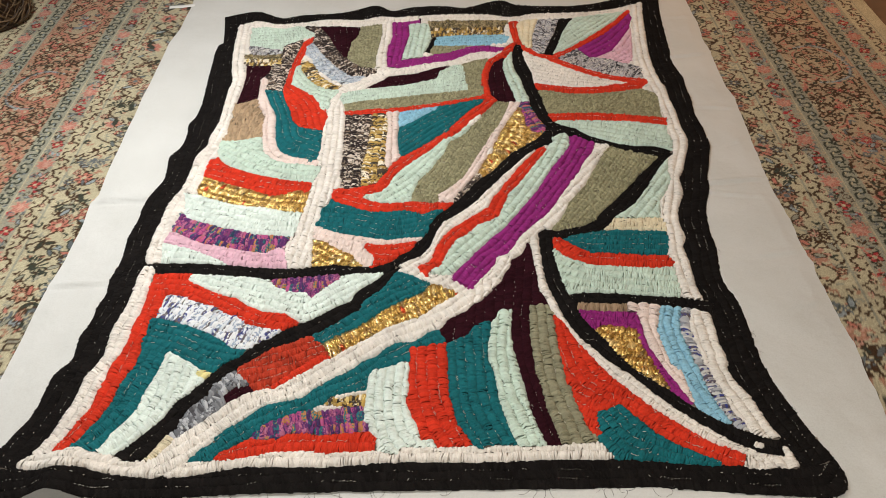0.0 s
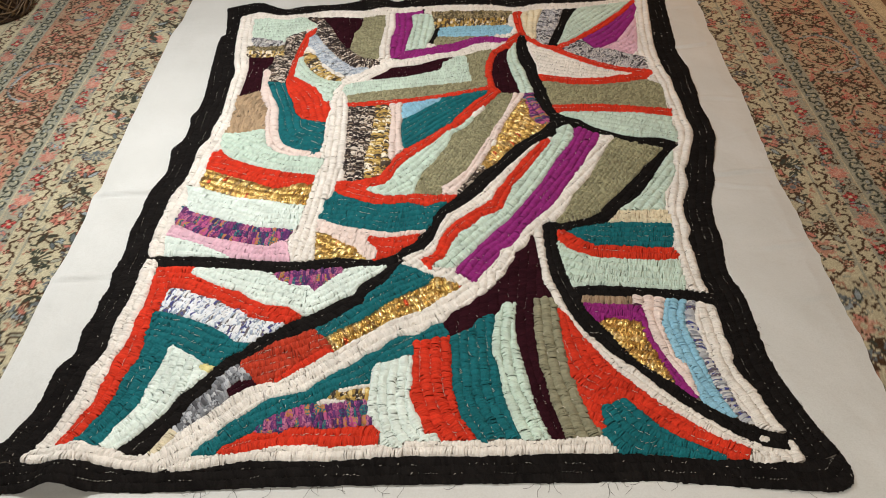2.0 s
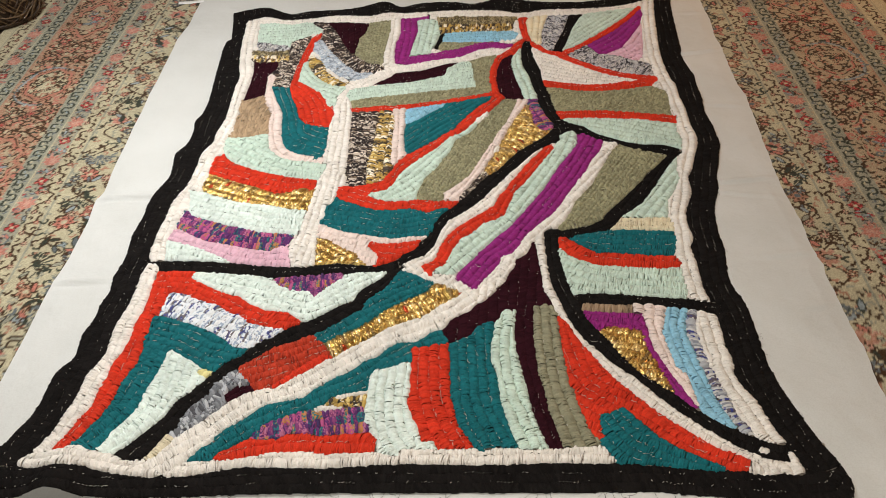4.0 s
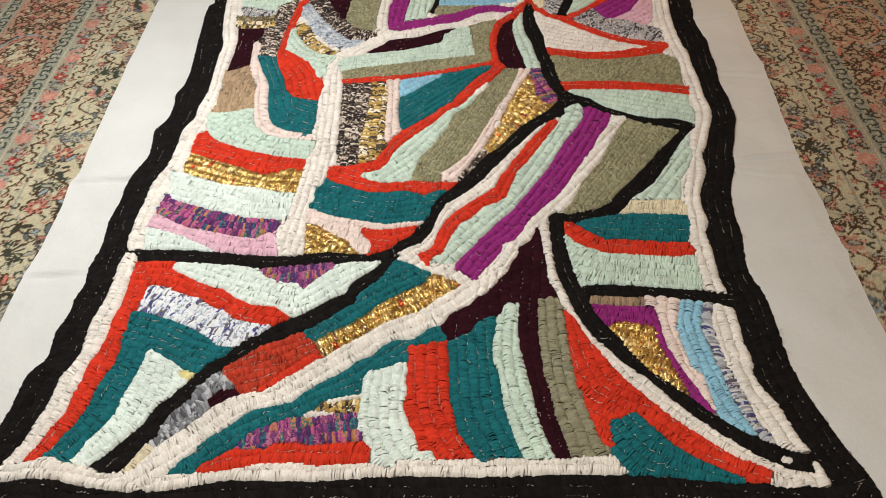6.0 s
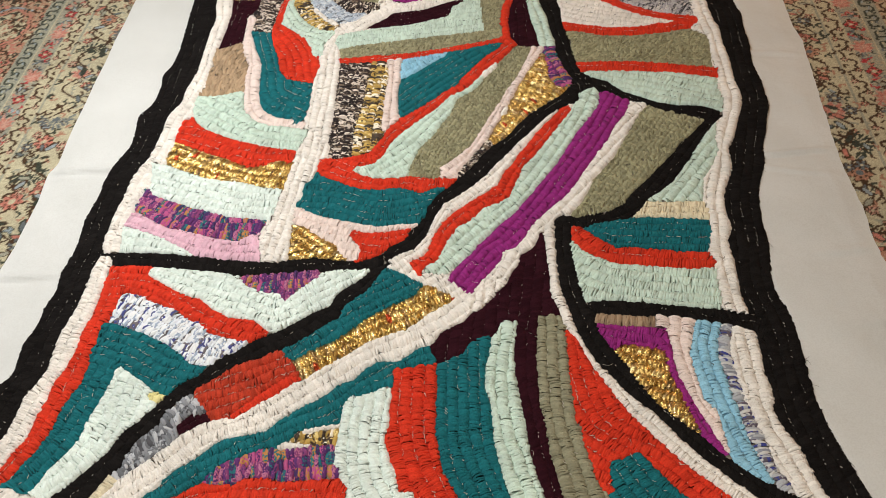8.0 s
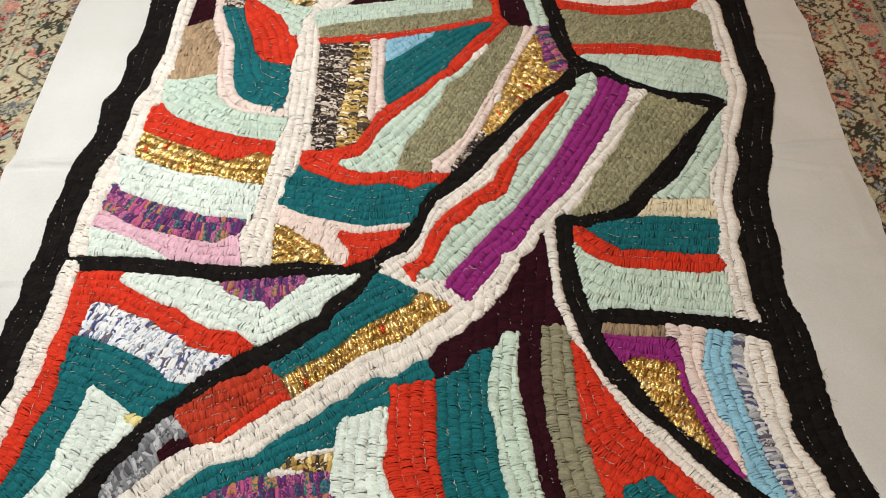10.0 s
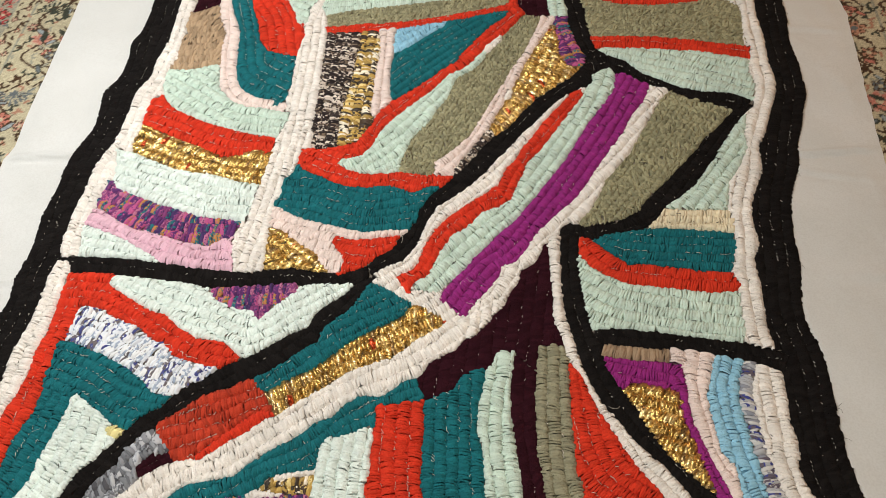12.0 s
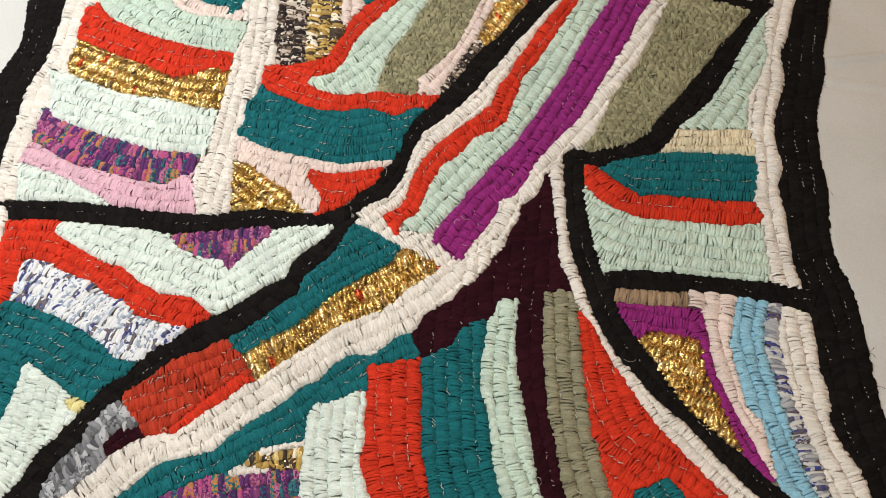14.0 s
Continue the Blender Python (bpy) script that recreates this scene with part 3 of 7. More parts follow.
patch("mint_strip", "mint", [(0.278, 1.219), (0.268, 1.122), (0.300, 0.978), (0.312, 0.886)], [(0.286, 1.247), (0.296, 1.261), (0.284, 1.190), (0.288, 1.095), (0.308, 1.029), (0.319, 0.965), (0.333, 0.916), (0.328, 0.880), (0.293, 0.878), (0.280, 0.954), (0.265, 1.017), (0.251, 1.109), (0.252, 1.157), (0.267, 1.184)])
patch("red_edging", "red", [(0.299, 1.458), (0.304, 1.290)], [(0.285, 1.456), (0.316, 1.465), (0.305, 1.426), (0.312, 1.349), (0.326, 1.271), (0.297, 1.275), (0.289, 1.350), (0.281, 1.396)])
patch("red_edging", "red", [(0.439, 1.180), (0.558, 1.289), (0.739, 1.526)], [(0.429, 1.192), (0.484, 1.235), (0.552, 1.306), (0.616, 1.378), (0.683, 1.459), (0.732, 1.535), (0.747, 1.526), (0.694, 1.437), (0.627, 1.347), (0.564, 1.283), (0.496, 1.214), (0.441, 1.168)])
patch("red_edging", "red", [(0.326, 1.260), (0.418, 1.178), (0.519, 1.093), (0.630, 1.028), (0.729, 1.001)], [(0.319, 1.277), (0.336, 1.255), (0.379, 1.206), (0.426, 1.190), (0.451, 1.159), (0.495, 1.123), (0.557, 1.077), (0.619, 1.043), (0.681, 1.026), (0.733, 1.016), (0.732, 0.986), (0.652, 0.999), (0.578, 1.027), (0.517, 1.068), (0.454, 1.117), (0.410, 1.159), (0.364, 1.190), (0.325, 1.234)])
patch("red_edging", "red", [(0.357, 0.985), (0.518, 0.950), (0.635, 0.963), (0.730, 0.982)], [(0.355, 1.004), (0.419, 0.984), (0.482, 0.970), (0.559, 0.969), (0.637, 0.986), (0.703, 0.998), (0.734, 0.985), (0.704, 0.957), (0.632, 0.940), (0.542, 0.928), (0.466, 0.933), (0.397, 0.955), (0.357, 0.970)])
patch("red_edging", "red", [(0.304, 1.282), (0.218, 1.175), (0.188, 1.059), (0.199, 0.926)], [(0.301, 1.300), (0.319, 1.263), (0.281, 1.223), (0.260, 1.188), (0.220, 1.154), (0.201, 1.085), (0.198, 1.007), (0.207, 0.932), (0.226, 0.897), (0.189, 0.918), (0.176, 0.995), (0.176, 1.072), (0.190, 1.146), (0.224, 1.195), (0.254, 1.231), (0.269, 1.269)])
patch("olive_patch", "sage", [(0.374, 0.878), (0.750, 0.855)], [(0.365, 0.951), (0.397, 0.953), (0.466, 0.931), (0.541, 0.926), (0.631, 0.938), (0.703, 0.955), (0.721, 0.946), (0.749, 0.926), (0.749, 0.867), (0.745, 0.781), (0.679, 0.789), (0.590, 0.800), (0.505, 0.811), (0.432, 0.813), (0.391, 0.808), (0.377, 0.878)])
patch("red_stripe", "red", [(0.393, 0.790), (0.545, 0.786), (0.755, 0.757)], [(0.389, 0.809), (0.456, 0.814), (0.559, 0.808), (0.642, 0.798), (0.707, 0.784), (0.759, 0.776), (0.753, 0.735), (0.702, 0.748), (0.638, 0.761), (0.543, 0.768), (0.465, 0.771), (0.398, 0.770)])
patch("mint_patch", "mint", [(0.434, 0.759), (0.579, 0.718), (0.752, 0.655)], [(0.398, 0.769), (0.465, 0.769), (0.543, 0.765), (0.637, 0.758), (0.701, 0.746), (0.751, 0.734), (0.747, 0.692), (0.756, 0.657), (0.752, 0.618), (0.746, 0.597), (0.706, 0.623), (0.633, 0.629), (0.583, 0.643), (0.545, 0.665), (0.506, 0.684), (0.468, 0.729), (0.433, 0.743)])
patch("tan_patch", "tan", [(-0.655, 0.768), (-0.543, 0.781)], [(-0.650, 0.894), (-0.609, 0.902), (-0.584, 0.925), (-0.569, 0.886), (-0.543, 0.841), (-0.533, 0.811), (-0.528, 0.743), (-0.519, 0.701), (-0.553, 0.687), (-0.594, 0.676), (-0.646, 0.678), (-0.635, 0.715), (-0.639, 0.782), (-0.643, 0.851)])
patch("mint_patch", "mint", [(-0.643, 0.646), (-0.549, 0.589), (-0.439, 0.521), (-0.311, 0.497)], [(-0.647, 0.675), (-0.594, 0.674), (-0.552, 0.683), (-0.521, 0.696), (-0.502, 0.624), (-0.461, 0.573), (-0.415, 0.553), (-0.367, 0.548), (-0.309, 0.538), (-0.306, 0.521), (-0.319, 0.459), (-0.357, 0.459), (-0.405, 0.471), (-0.467, 0.487), (-0.531, 0.511), (-0.585, 0.536), (-0.621, 0.573), (-0.641, 0.615)])
patch("pink_white_strip", "pinkwhite", [(-0.573, 1.033), (-0.545, 0.919), (-0.520, 0.820), (-0.488, 0.660), (-0.432, 0.576), (-0.338, 0.555)], [(-0.592, 1.047), (-0.584, 1.070), (-0.562, 1.043), (-0.562, 0.973), (-0.536, 0.906), (-0.530, 0.891), (-0.496, 0.820), (-0.474, 0.687), (-0.454, 0.633), (-0.430, 0.602), (-0.390, 0.582), (-0.353, 0.577), (-0.325, 0.563), (-0.315, 0.538), (-0.367, 0.548), (-0.415, 0.553), (-0.461, 0.573), (-0.502, 0.622), (-0.530, 0.753), (-0.533, 0.811), (-0.550, 0.846), (-0.570, 0.883), (-0.582, 0.969)])
patch("teal_patch", "teal", [(-0.529, 0.943), (-0.474, 0.791), (-0.435, 0.669), (-0.336, 0.611)], [(-0.563, 0.975), (-0.500, 0.967), (-0.484, 0.911), (-0.456, 0.850), (-0.435, 0.786), (-0.444, 0.815), (-0.410, 0.752), (-0.375, 0.735), (-0.334, 0.742), (-0.324, 0.641), (-0.329, 0.589), (-0.339, 0.553), (-0.351, 0.559), (-0.354, 0.579), (-0.391, 0.582), (-0.431, 0.602), (-0.455, 0.633), (-0.474, 0.687), (-0.496, 0.820), (-0.530, 0.891), (-0.536, 0.906)])
patch("red_patch", "red", [(-0.478, 0.991), (-0.397, 0.878), (-0.356, 0.750)], [(-0.503, 1.020), (-0.475, 1.010), (-0.431, 0.971), (-0.393, 0.939), (-0.363, 0.889), (-0.353, 0.853), (-0.334, 0.852), (-0.325, 0.806), (-0.331, 0.729), (-0.369, 0.734), (-0.408, 0.746), (-0.437, 0.789), (-0.457, 0.856), (-0.487, 0.923), (-0.501, 0.979)])
patch("red_stripe", "red", [(-0.650, 0.513), (-0.546, 0.476), (-0.420, 0.431), (-0.326, 0.433)], [(-0.655, 0.576), (-0.631, 0.586), (-0.621, 0.572), (-0.585, 0.538), (-0.531, 0.513), (-0.467, 0.488), (-0.405, 0.471), (-0.357, 0.459), (-0.326, 0.455), (-0.326, 0.414), (-0.358, 0.403), (-0.390, 0.396), (-0.435, 0.392), (-0.487, 0.419), (-0.563, 0.450), (-0.616, 0.474), (-0.654, 0.490), (-0.655, 0.529)])
patch("gold_stripe", "gold", [(-0.646, 0.451), (-0.505, 0.397), (-0.411, 0.369), (-0.332, 0.364)], [(-0.651, 0.488), (-0.616, 0.473), (-0.563, 0.449), (-0.486, 0.418), (-0.435, 0.394), (-0.395, 0.400), (-0.365, 0.419), (-0.323, 0.409), (-0.328, 0.360), (-0.332, 0.318), (-0.380, 0.325), (-0.439, 0.342), (-0.485, 0.347), (-0.538, 0.357), (-0.595, 0.380), (-0.634, 0.395), (-0.659, 0.422)])
patch("mint_patch", "palemint", [(-0.665, 0.343), (-0.531, 0.303), (-0.434, 0.269), (-0.335, 0.262)], [(-0.693, 0.412), (-0.634, 0.395), (-0.595, 0.380), (-0.538, 0.357), (-0.485, 0.347), (-0.439, 0.342), (-0.380, 0.325), (-0.330, 0.317), (-0.335, 0.259), (-0.334, 0.213), (-0.379, 0.213), (-0.446, 0.222), (-0.493, 0.239), (-0.540, 0.252), (-0.600, 0.273), (-0.651, 0.294), (-0.666, 0.313), (-0.672, 0.358)])
patch("multicolour_stripe", "multi", [(-0.674, 0.277), (-0.577, 0.229), (-0.482, 0.196), (-0.354, 0.194)], [(-0.679, 0.315), (-0.665, 0.315), (-0.654, 0.295), (-0.601, 0.274), (-0.540, 0.253), (-0.469, 0.230), (-0.435, 0.222), (-0.348, 0.215), (-0.355, 0.190), (-0.360, 0.170), (-0.385, 0.162), (-0.398, 0.149), (-0.452, 0.156), (-0.497, 0.169), (-0.554, 0.183), (-0.577, 0.186), (-0.620, 0.206), (-0.672, 0.236), (-0.684, 0.249), (-0.678, 0.284)])
patch("pink_stripe", "pink", [(-0.680, 0.207), (-0.559, 0.161), (-0.445, 0.125), (-0.345, 0.119)], [(-0.683, 0.236), (-0.660, 0.231), (-0.620, 0.206), (-0.577, 0.186), (-0.531, 0.177), (-0.497, 0.169), (-0.452, 0.156), (-0.398, 0.149), (-0.370, 0.169), (-0.354, 0.169), (-0.349, 0.132), (-0.330, 0.089), (-0.375, 0.091), (-0.438, 0.099), (-0.491, 0.102), (-0.516, 0.120), (-0.552, 0.137), (-0.590, 0.158), (-0.638, 0.175), (-0.690, 0.192), (-0.687, 0.214)])
patch("mint_patch", "palemint", [(-0.675, 0.140), (-0.509, 0.113)], [(-0.692, 0.190), (-0.637, 0.174), (-0.590, 0.158), (-0.552, 0.135), (-0.510, 0.117), (-0.496, 0.103), (-0.565, 0.106), (-0.671, 0.110), (-0.681, 0.147)])
patch("tweed_strip", "tweed", [(-0.223, 0.809), (-0.207, 0.434)], [(-0.267, 0.811), (-0.233, 0.813), (-0.179, 0.815), (-0.178, 0.723), (-0.178, 0.615), (-0.185, 0.530), (-0.177, 0.465), (-0.175, 0.428), (-0.217, 0.423), (-0.236, 0.430), (-0.241, 0.513), (-0.253, 0.641), (-0.262, 0.751)])
patch("lame_strip", "goldtweed", [(-0.157, 0.813), (-0.154, 0.641), (-0.153, 0.434)], [(-0.179, 0.815), (-0.132, 0.820), (-0.122, 0.751), (-0.124, 0.659), (-0.114, 0.572), (-0.102, 0.526), (-0.121, 0.480), (-0.134, 0.440), (-0.175, 0.428), (-0.185, 0.530), (-0.178, 0.615), (-0.178, 0.723)])
patch("pink_white_strip", "pinkwhite", [(-0.117, 0.832), (-0.105, 0.668), (-0.098, 0.530)], [(-0.138, 0.835), (-0.096, 0.839), (-0.089, 0.741), (-0.085, 0.659), (-0.070, 0.587), (-0.094, 0.551), (-0.104, 0.520), (-0.118, 0.545), (-0.118, 0.597), (-0.123, 0.659), (-0.121, 0.751)])
patch("blue_patch", "blue", [(-0.084, 0.779), (0.024, 0.856)], [(-0.093, 0.829), (-0.052, 0.841), (-0.002, 0.860), (0.034, 0.870), (0.024, 0.846), (-0.012, 0.812), (-0.046, 0.774), (-0.082, 0.739), (-0.091, 0.765)])
patch("teal_patch", "teal", [(-0.072, 0.641), (0.029, 0.759), (0.175, 0.893)], [(0.034, 0.870), (0.080, 0.883), (0.149, 0.905), (0.194, 0.918), (0.200, 0.903), (0.162, 0.863), (0.138, 0.838), (0.108, 0.795), (0.084, 0.752), (0.068, 0.715), (0.033, 0.684), (-0.001, 0.644), (-0.034, 0.609), (-0.066, 0.585), (-0.076, 0.596), (-0.088, 0.686), (-0.087, 0.741), (-0.046, 0.774), (-0.012, 0.812), (0.024, 0.846)])
patch("red_edging", "red", [(-0.273, 0.827), (-0.128, 0.842), (0.010, 0.872), (0.194, 0.928)], [(-0.276, 0.839), (-0.204, 0.841), (-0.129, 0.853), (-0.060, 0.864), (0.009, 0.882), (0.079, 0.902), (0.149, 0.922), (0.195, 0.943), (0.195, 0.913), (0.149, 0.901), (0.080, 0.879), (0.011, 0.862), (-0.058, 0.845), (-0.127, 0.831), (-0.202, 0.818), (-0.264, 0.812)])
patch("olive_patch", "sage", [(0.015, 0.404), (0.086, 0.555), (0.225, 0.864)], [(0.219, 0.885), (0.267, 0.886), (0.256, 0.835), (0.237, 0.777), (0.219, 0.721), (0.195, 0.676), (0.178, 0.623), (0.155, 0.572), (0.139, 0.522), (0.118, 0.466), (0.091, 0.419), (0.070, 0.394), (0.048, 0.385), (0.047, 0.355), (0.003, 0.357), (-0.025, 0.361), (-0.026, 0.396), (-0.006, 0.466), (0.025, 0.514), (0.040, 0.555), (0.061, 0.597), (0.073, 0.658), (0.111, 0.685), (0.137, 0.740), (0.164, 0.777), (0.200, 0.845)])
patch("mint_patch", "mint", [(-0.131, 0.382), (-0.046, 0.466), (0.037, 0.597), (0.128, 0.733)], [(0.138, 0.756), (0.110, 0.720), (0.081, 0.685), (0.052, 0.667), (0.041, 0.641), (0.013, 0.606), (-0.030, 0.559), (-0.067, 0.510), (-0.087, 0.475), (-0.097, 0.434), (-0.119, 0.405), (-0.175, 0.387), (-0.140, 0.364), (-0.095, 0.353), (-0.051, 0.355), (-0.025, 0.361), (-0.026, 0.396), (-0.006, 0.466), (0.025, 0.514), (0.040, 0.555), (0.061, 0.597), (0.073, 0.658), (0.111, 0.687), (0.137, 0.731)])
patch("red_edging", "red", [(0.213, 0.903), (0.126, 0.787), (0.056, 0.699), (-0.021, 0.593), (-0.085, 0.514), (-0.117, 0.436), (-0.248, 0.405)], [(0.197, 0.938), (0.228, 0.899), (0.207, 0.868), (0.175, 0.823), (0.139, 0.776), (0.104, 0.720), (0.081, 0.692), (0.046, 0.666), (0.013, 0.611), (-0.031, 0.561), (-0.067, 0.511), (-0.087, 0.475), (-0.099, 0.431), (-0.125, 0.408), (-0.191, 0.397), (-0.246, 0.390), (-0.255, 0.418), (-0.201, 0.427), (-0.168, 0.435), (-0.135, 0.448), (-0.111, 0.491), (-0.094, 0.548), (-0.061, 0.582), (-0.023, 0.621), (0.016, 0.660), (0.033, 0.687), (0.068, 0.716), (0.084, 0.756), (0.114, 0.804), (0.141, 0.847), (0.175, 0.882)])
patch("teal_patch", "teal", [(-0.273, 0.295), (-0.196, 0.288), (-0.085, 0.254), (0.025, 0.273)], [(-0.257, 0.377), (-0.243, 0.364), (-0.204, 0.348), (-0.169, 0.330), (-0.135, 0.320), (-0.091, 0.316), (-0.049, 0.324), (-0.016, 0.317), (0.007, 0.306), (0.023, 0.310), (0.046, 0.326), (0.071, 0.328), (0.048, 0.296), (0.031, 0.262), (0.028, 0.228), (0.011, 0.206), (-0.038, 0.201), (-0.079, 0.196), (-0.143, 0.210), (-0.209, 0.224), (-0.248, 0.241), (-0.277, 0.263), (-0.279, 0.273), (-0.273, 0.288), (-0.278, 0.316), (-0.275, 0.335), (-0.259, 0.353)])
patch("red_edging", "red", [(-0.249, 0.395), (-0.173, 0.357), (-0.093, 0.336), (-0.017, 0.340), (0.016, 0.329), (0.096, 0.348)], [(-0.256, 0.425), (-0.204, 0.425), (-0.123, 0.410), (-0.174, 0.388), (-0.140, 0.366), (-0.101, 0.355), (-0.051, 0.357), (-0.025, 0.363), (0.003, 0.359), (0.036, 0.350), (0.058, 0.360), (0.099, 0.357), (0.092, 0.337), (0.070, 0.325), (0.043, 0.325), (0.023, 0.309), (0.007, 0.306), (-0.015, 0.316), (-0.049, 0.323), (-0.091, 0.316), (-0.135, 0.319), (-0.169, 0.330), (-0.204, 0.348), (-0.241, 0.363), (-0.252, 0.383)])
patch("white_patch", "pinkwhite", [(-0.266, 0.218), (-0.173, 0.192), (-0.078, 0.187), (0.004, 0.198)], [(-0.280, 0.252), (-0.249, 0.242), (-0.209, 0.226), (-0.144, 0.211), (-0.079, 0.197), (0.011, 0.208), (0.004, 0.190), (-0.036, 0.183), (-0.092, 0.174), (-0.130, 0.182), (-0.149, 0.183), (-0.129, 0.152), (-0.112, 0.133), (-0.104, 0.113), (-0.109, 0.094), (-0.134, 0.095), (-0.152, 0.111), (-0.171, 0.140), (-0.204, 0.159), (-0.246, 0.191), (-0.275, 0.204)])
patch("gold_patch", "gold", [(-0.261, 0.185), (-0.156, 0.106)], [(-0.275, 0.205), (-0.246, 0.192), (-0.204, 0.159), (-0.171, 0.139), (-0.151, 0.110), (-0.136, 0.095), (-0.190, 0.097), (-0.267, 0.093), (-0.266, 0.120), (-0.273, 0.158)])
patch("red_patch", "red", [(-0.134, 0.172), (-0.065, 0.154), (-0.014, 0.168)], [(-0.149, 0.184), (-0.130, 0.184), (-0.093, 0.176), (-0.037, 0.185), (0.007, 0.193), (-0.014, 0.157), (-0.047, 0.134), (-0.058, 0.112), (-0.108, 0.090), (-0.117, 0.089), (-0.105, 0.113), (-0.114, 0.135), (-0.129, 0.154)])
patch("gold_patch", "gold", [(0.190, 0.522), (0.272, 0.685), (0.299, 0.796)], [(0.291, 0.844), (0.307, 0.864), (0.312, 0.815), (0.316, 0.748), (0.333, 0.712), (0.364, 0.707), (0.346, 0.674), (0.301, 0.632), (0.265, 0.596), (0.230, 0.545), (0.202, 0.497), (0.165, 0.474), (0.179, 0.539), (0.207, 0.597), (0.225, 0.658), (0.237, 0.703), (0.256, 0.763)])
patch("multicolour_patch", "multi", [(0.313, 0.864), (0.363, 0.721)], [(0.302, 0.881), (0.328, 0.886), (0.339, 0.844), (0.352, 0.786), (0.378, 0.739), (0.368, 0.705), (0.333, 0.708), (0.316, 0.744), (0.311, 0.796), (0.305, 0.834)])
patch("tweed_sliver", "tweed", [(0.171, 0.486), (0.103, 0.374)], [(0.154, 0.476), (0.182, 0.501), (0.165, 0.458), (0.133, 0.410), (0.130, 0.402), (0.101, 0.359), (0.091, 0.372), (0.122, 0.426)])
patch("pink_white_strip", "pinkwhite", [(0.282, 0.864), (0.231, 0.749), (0.184, 0.597), (0.124, 0.450), (0.073, 0.374)], [(0.268, 0.884), (0.302, 0.886), (0.292, 0.849), (0.273, 0.815), (0.256, 0.766), (0.235, 0.719), (0.219, 0.674), (0.194, 0.613), (0.180, 0.554), (0.157, 0.504), (0.141, 0.465), (0.119, 0.418), (0.095, 0.376), (0.094, 0.354), (0.051, 0.355), (0.058, 0.374), (0.048, 0.392), (0.091, 0.435), (0.118, 0.472), (0.144, 0.532), (0.161, 0.582), (0.183, 0.634), (0.201, 0.687), (0.225, 0.741), (0.250, 0.817)])
patch("white_ground", "white", [(-0.008, 0.092), (0.048, 0.149), (0.084, 0.253), (0.177, 0.356), (0.398, 0.658)], [(0.380, 0.658), (0.425, 0.707), (0.453, 0.684), (0.514, 0.644), (0.569, 0.624), (0.542, 0.580), (0.494, 0.491), (0.467, 0.421), (0.399, 0.291), (0.359, 0.233), (0.328, 0.223), (0.304, 0.183), (0.289, 0.176), (0.270, 0.131), (0.245, 0.088), (0.225, 0.040), (0.215, 0.053), (0.143, -0.000), (0.115, -0.001), (0.045, 0.033), (-0.005, 0.050), (-0.050, 0.079), (-0.030, 0.107), (-0.010, 0.117), (0.037, 0.169), (0.051, 0.228), (0.068, 0.270), (0.124, 0.319), (0.188, 0.408), (0.218, 0.443), (0.293, 0.564)])
patch("red_stripe", "red", [(0.358, 0.606), (0.286, 0.482), (0.220, 0.356), (0.204, 0.299), (0.157, 0.281), (0.082, 0.195), (0.060, 0.124), (0.022, 0.080)], [(0.361, 0.626), (0.371, 0.620), (0.351, 0.564), (0.326, 0.527), (0.302, 0.471), (0.273, 0.420), (0.253, 0.401), (0.231, 0.342), (0.220, 0.298), (0.199, 0.276), (0.157, 0.255), (0.137, 0.221), (0.102, 0.194), (0.081, 0.149), (0.075, 0.123), (0.066, 0.098), (0.042, 0.080), (0.038, 0.067), (0.037, 0.049), (0.021, 0.067), (0.004, 0.082), (0.007, 0.092), (0.036, 0.108), (0.044, 0.125), (0.051, 0.162), (0.070, 0.208), (0.089, 0.236), (0.114, 0.260), (0.150, 0.296), (0.167, 0.307), (0.192, 0.334), (0.206, 0.378), (0.224, 0.405), (0.238, 0.439), (0.263, 0.482), (0.293, 0.539), (0.322, 0.580), (0.347, 0.619)])
patch("mint_stripe", "mint", [(0.417, 0.684), (0.369, 0.547), (0.247, 0.306), (0.184, 0.223), (0.119, 0.144), (0.063, 0.069)], [(0.403, 0.691), (0.427, 0.704), (0.447, 0.681), (0.441, 0.631), (0.418, 0.580), (0.380, 0.515), (0.355, 0.459), (0.328, 0.398), (0.275, 0.281), (0.230, 0.236), (0.194, 0.195), (0.169, 0.159), (0.155, 0.146), (0.143, 0.118), (0.121, 0.096), (0.093, 0.057), (0.066, 0.057), (0.041, 0.061), (0.045, 0.079), (0.069, 0.099), (0.077, 0.127), (0.084, 0.149), (0.105, 0.194), (0.140, 0.222), (0.160, 0.255), (0.202, 0.276), (0.222, 0.297), (0.234, 0.341), (0.250, 0.385), (0.305, 0.486), (0.335, 0.543), (0.366, 0.597), (0.383, 0.645)])
patch("purple_stripe", "purple", [(0.480, 0.658), (0.412, 0.499), (0.246, 0.201), (0.180, 0.126), (0.123, 0.037)], [(0.447, 0.686), (0.481, 0.668), (0.521, 0.640), (0.508, 0.597), (0.478, 0.547), (0.457, 0.491), (0.422, 0.431), (0.358, 0.304), (0.325, 0.268), (0.303, 0.241), (0.273, 0.201), (0.257, 0.162), (0.235, 0.130), (0.233, 0.132), (0.210, 0.125), (0.208, 0.100), (0.187, 0.064), (0.167, 0.040), (0.150, 0.007), (0.138, 0.008), (0.092, 0.044), (0.122, 0.095), (0.144, 0.117), (0.156, 0.146), (0.171, 0.159), (0.195, 0.195), (0.231, 0.235), (0.336, 0.412), (0.354, 0.458), (0.379, 0.514), (0.417, 0.580), (0.441, 0.631)])
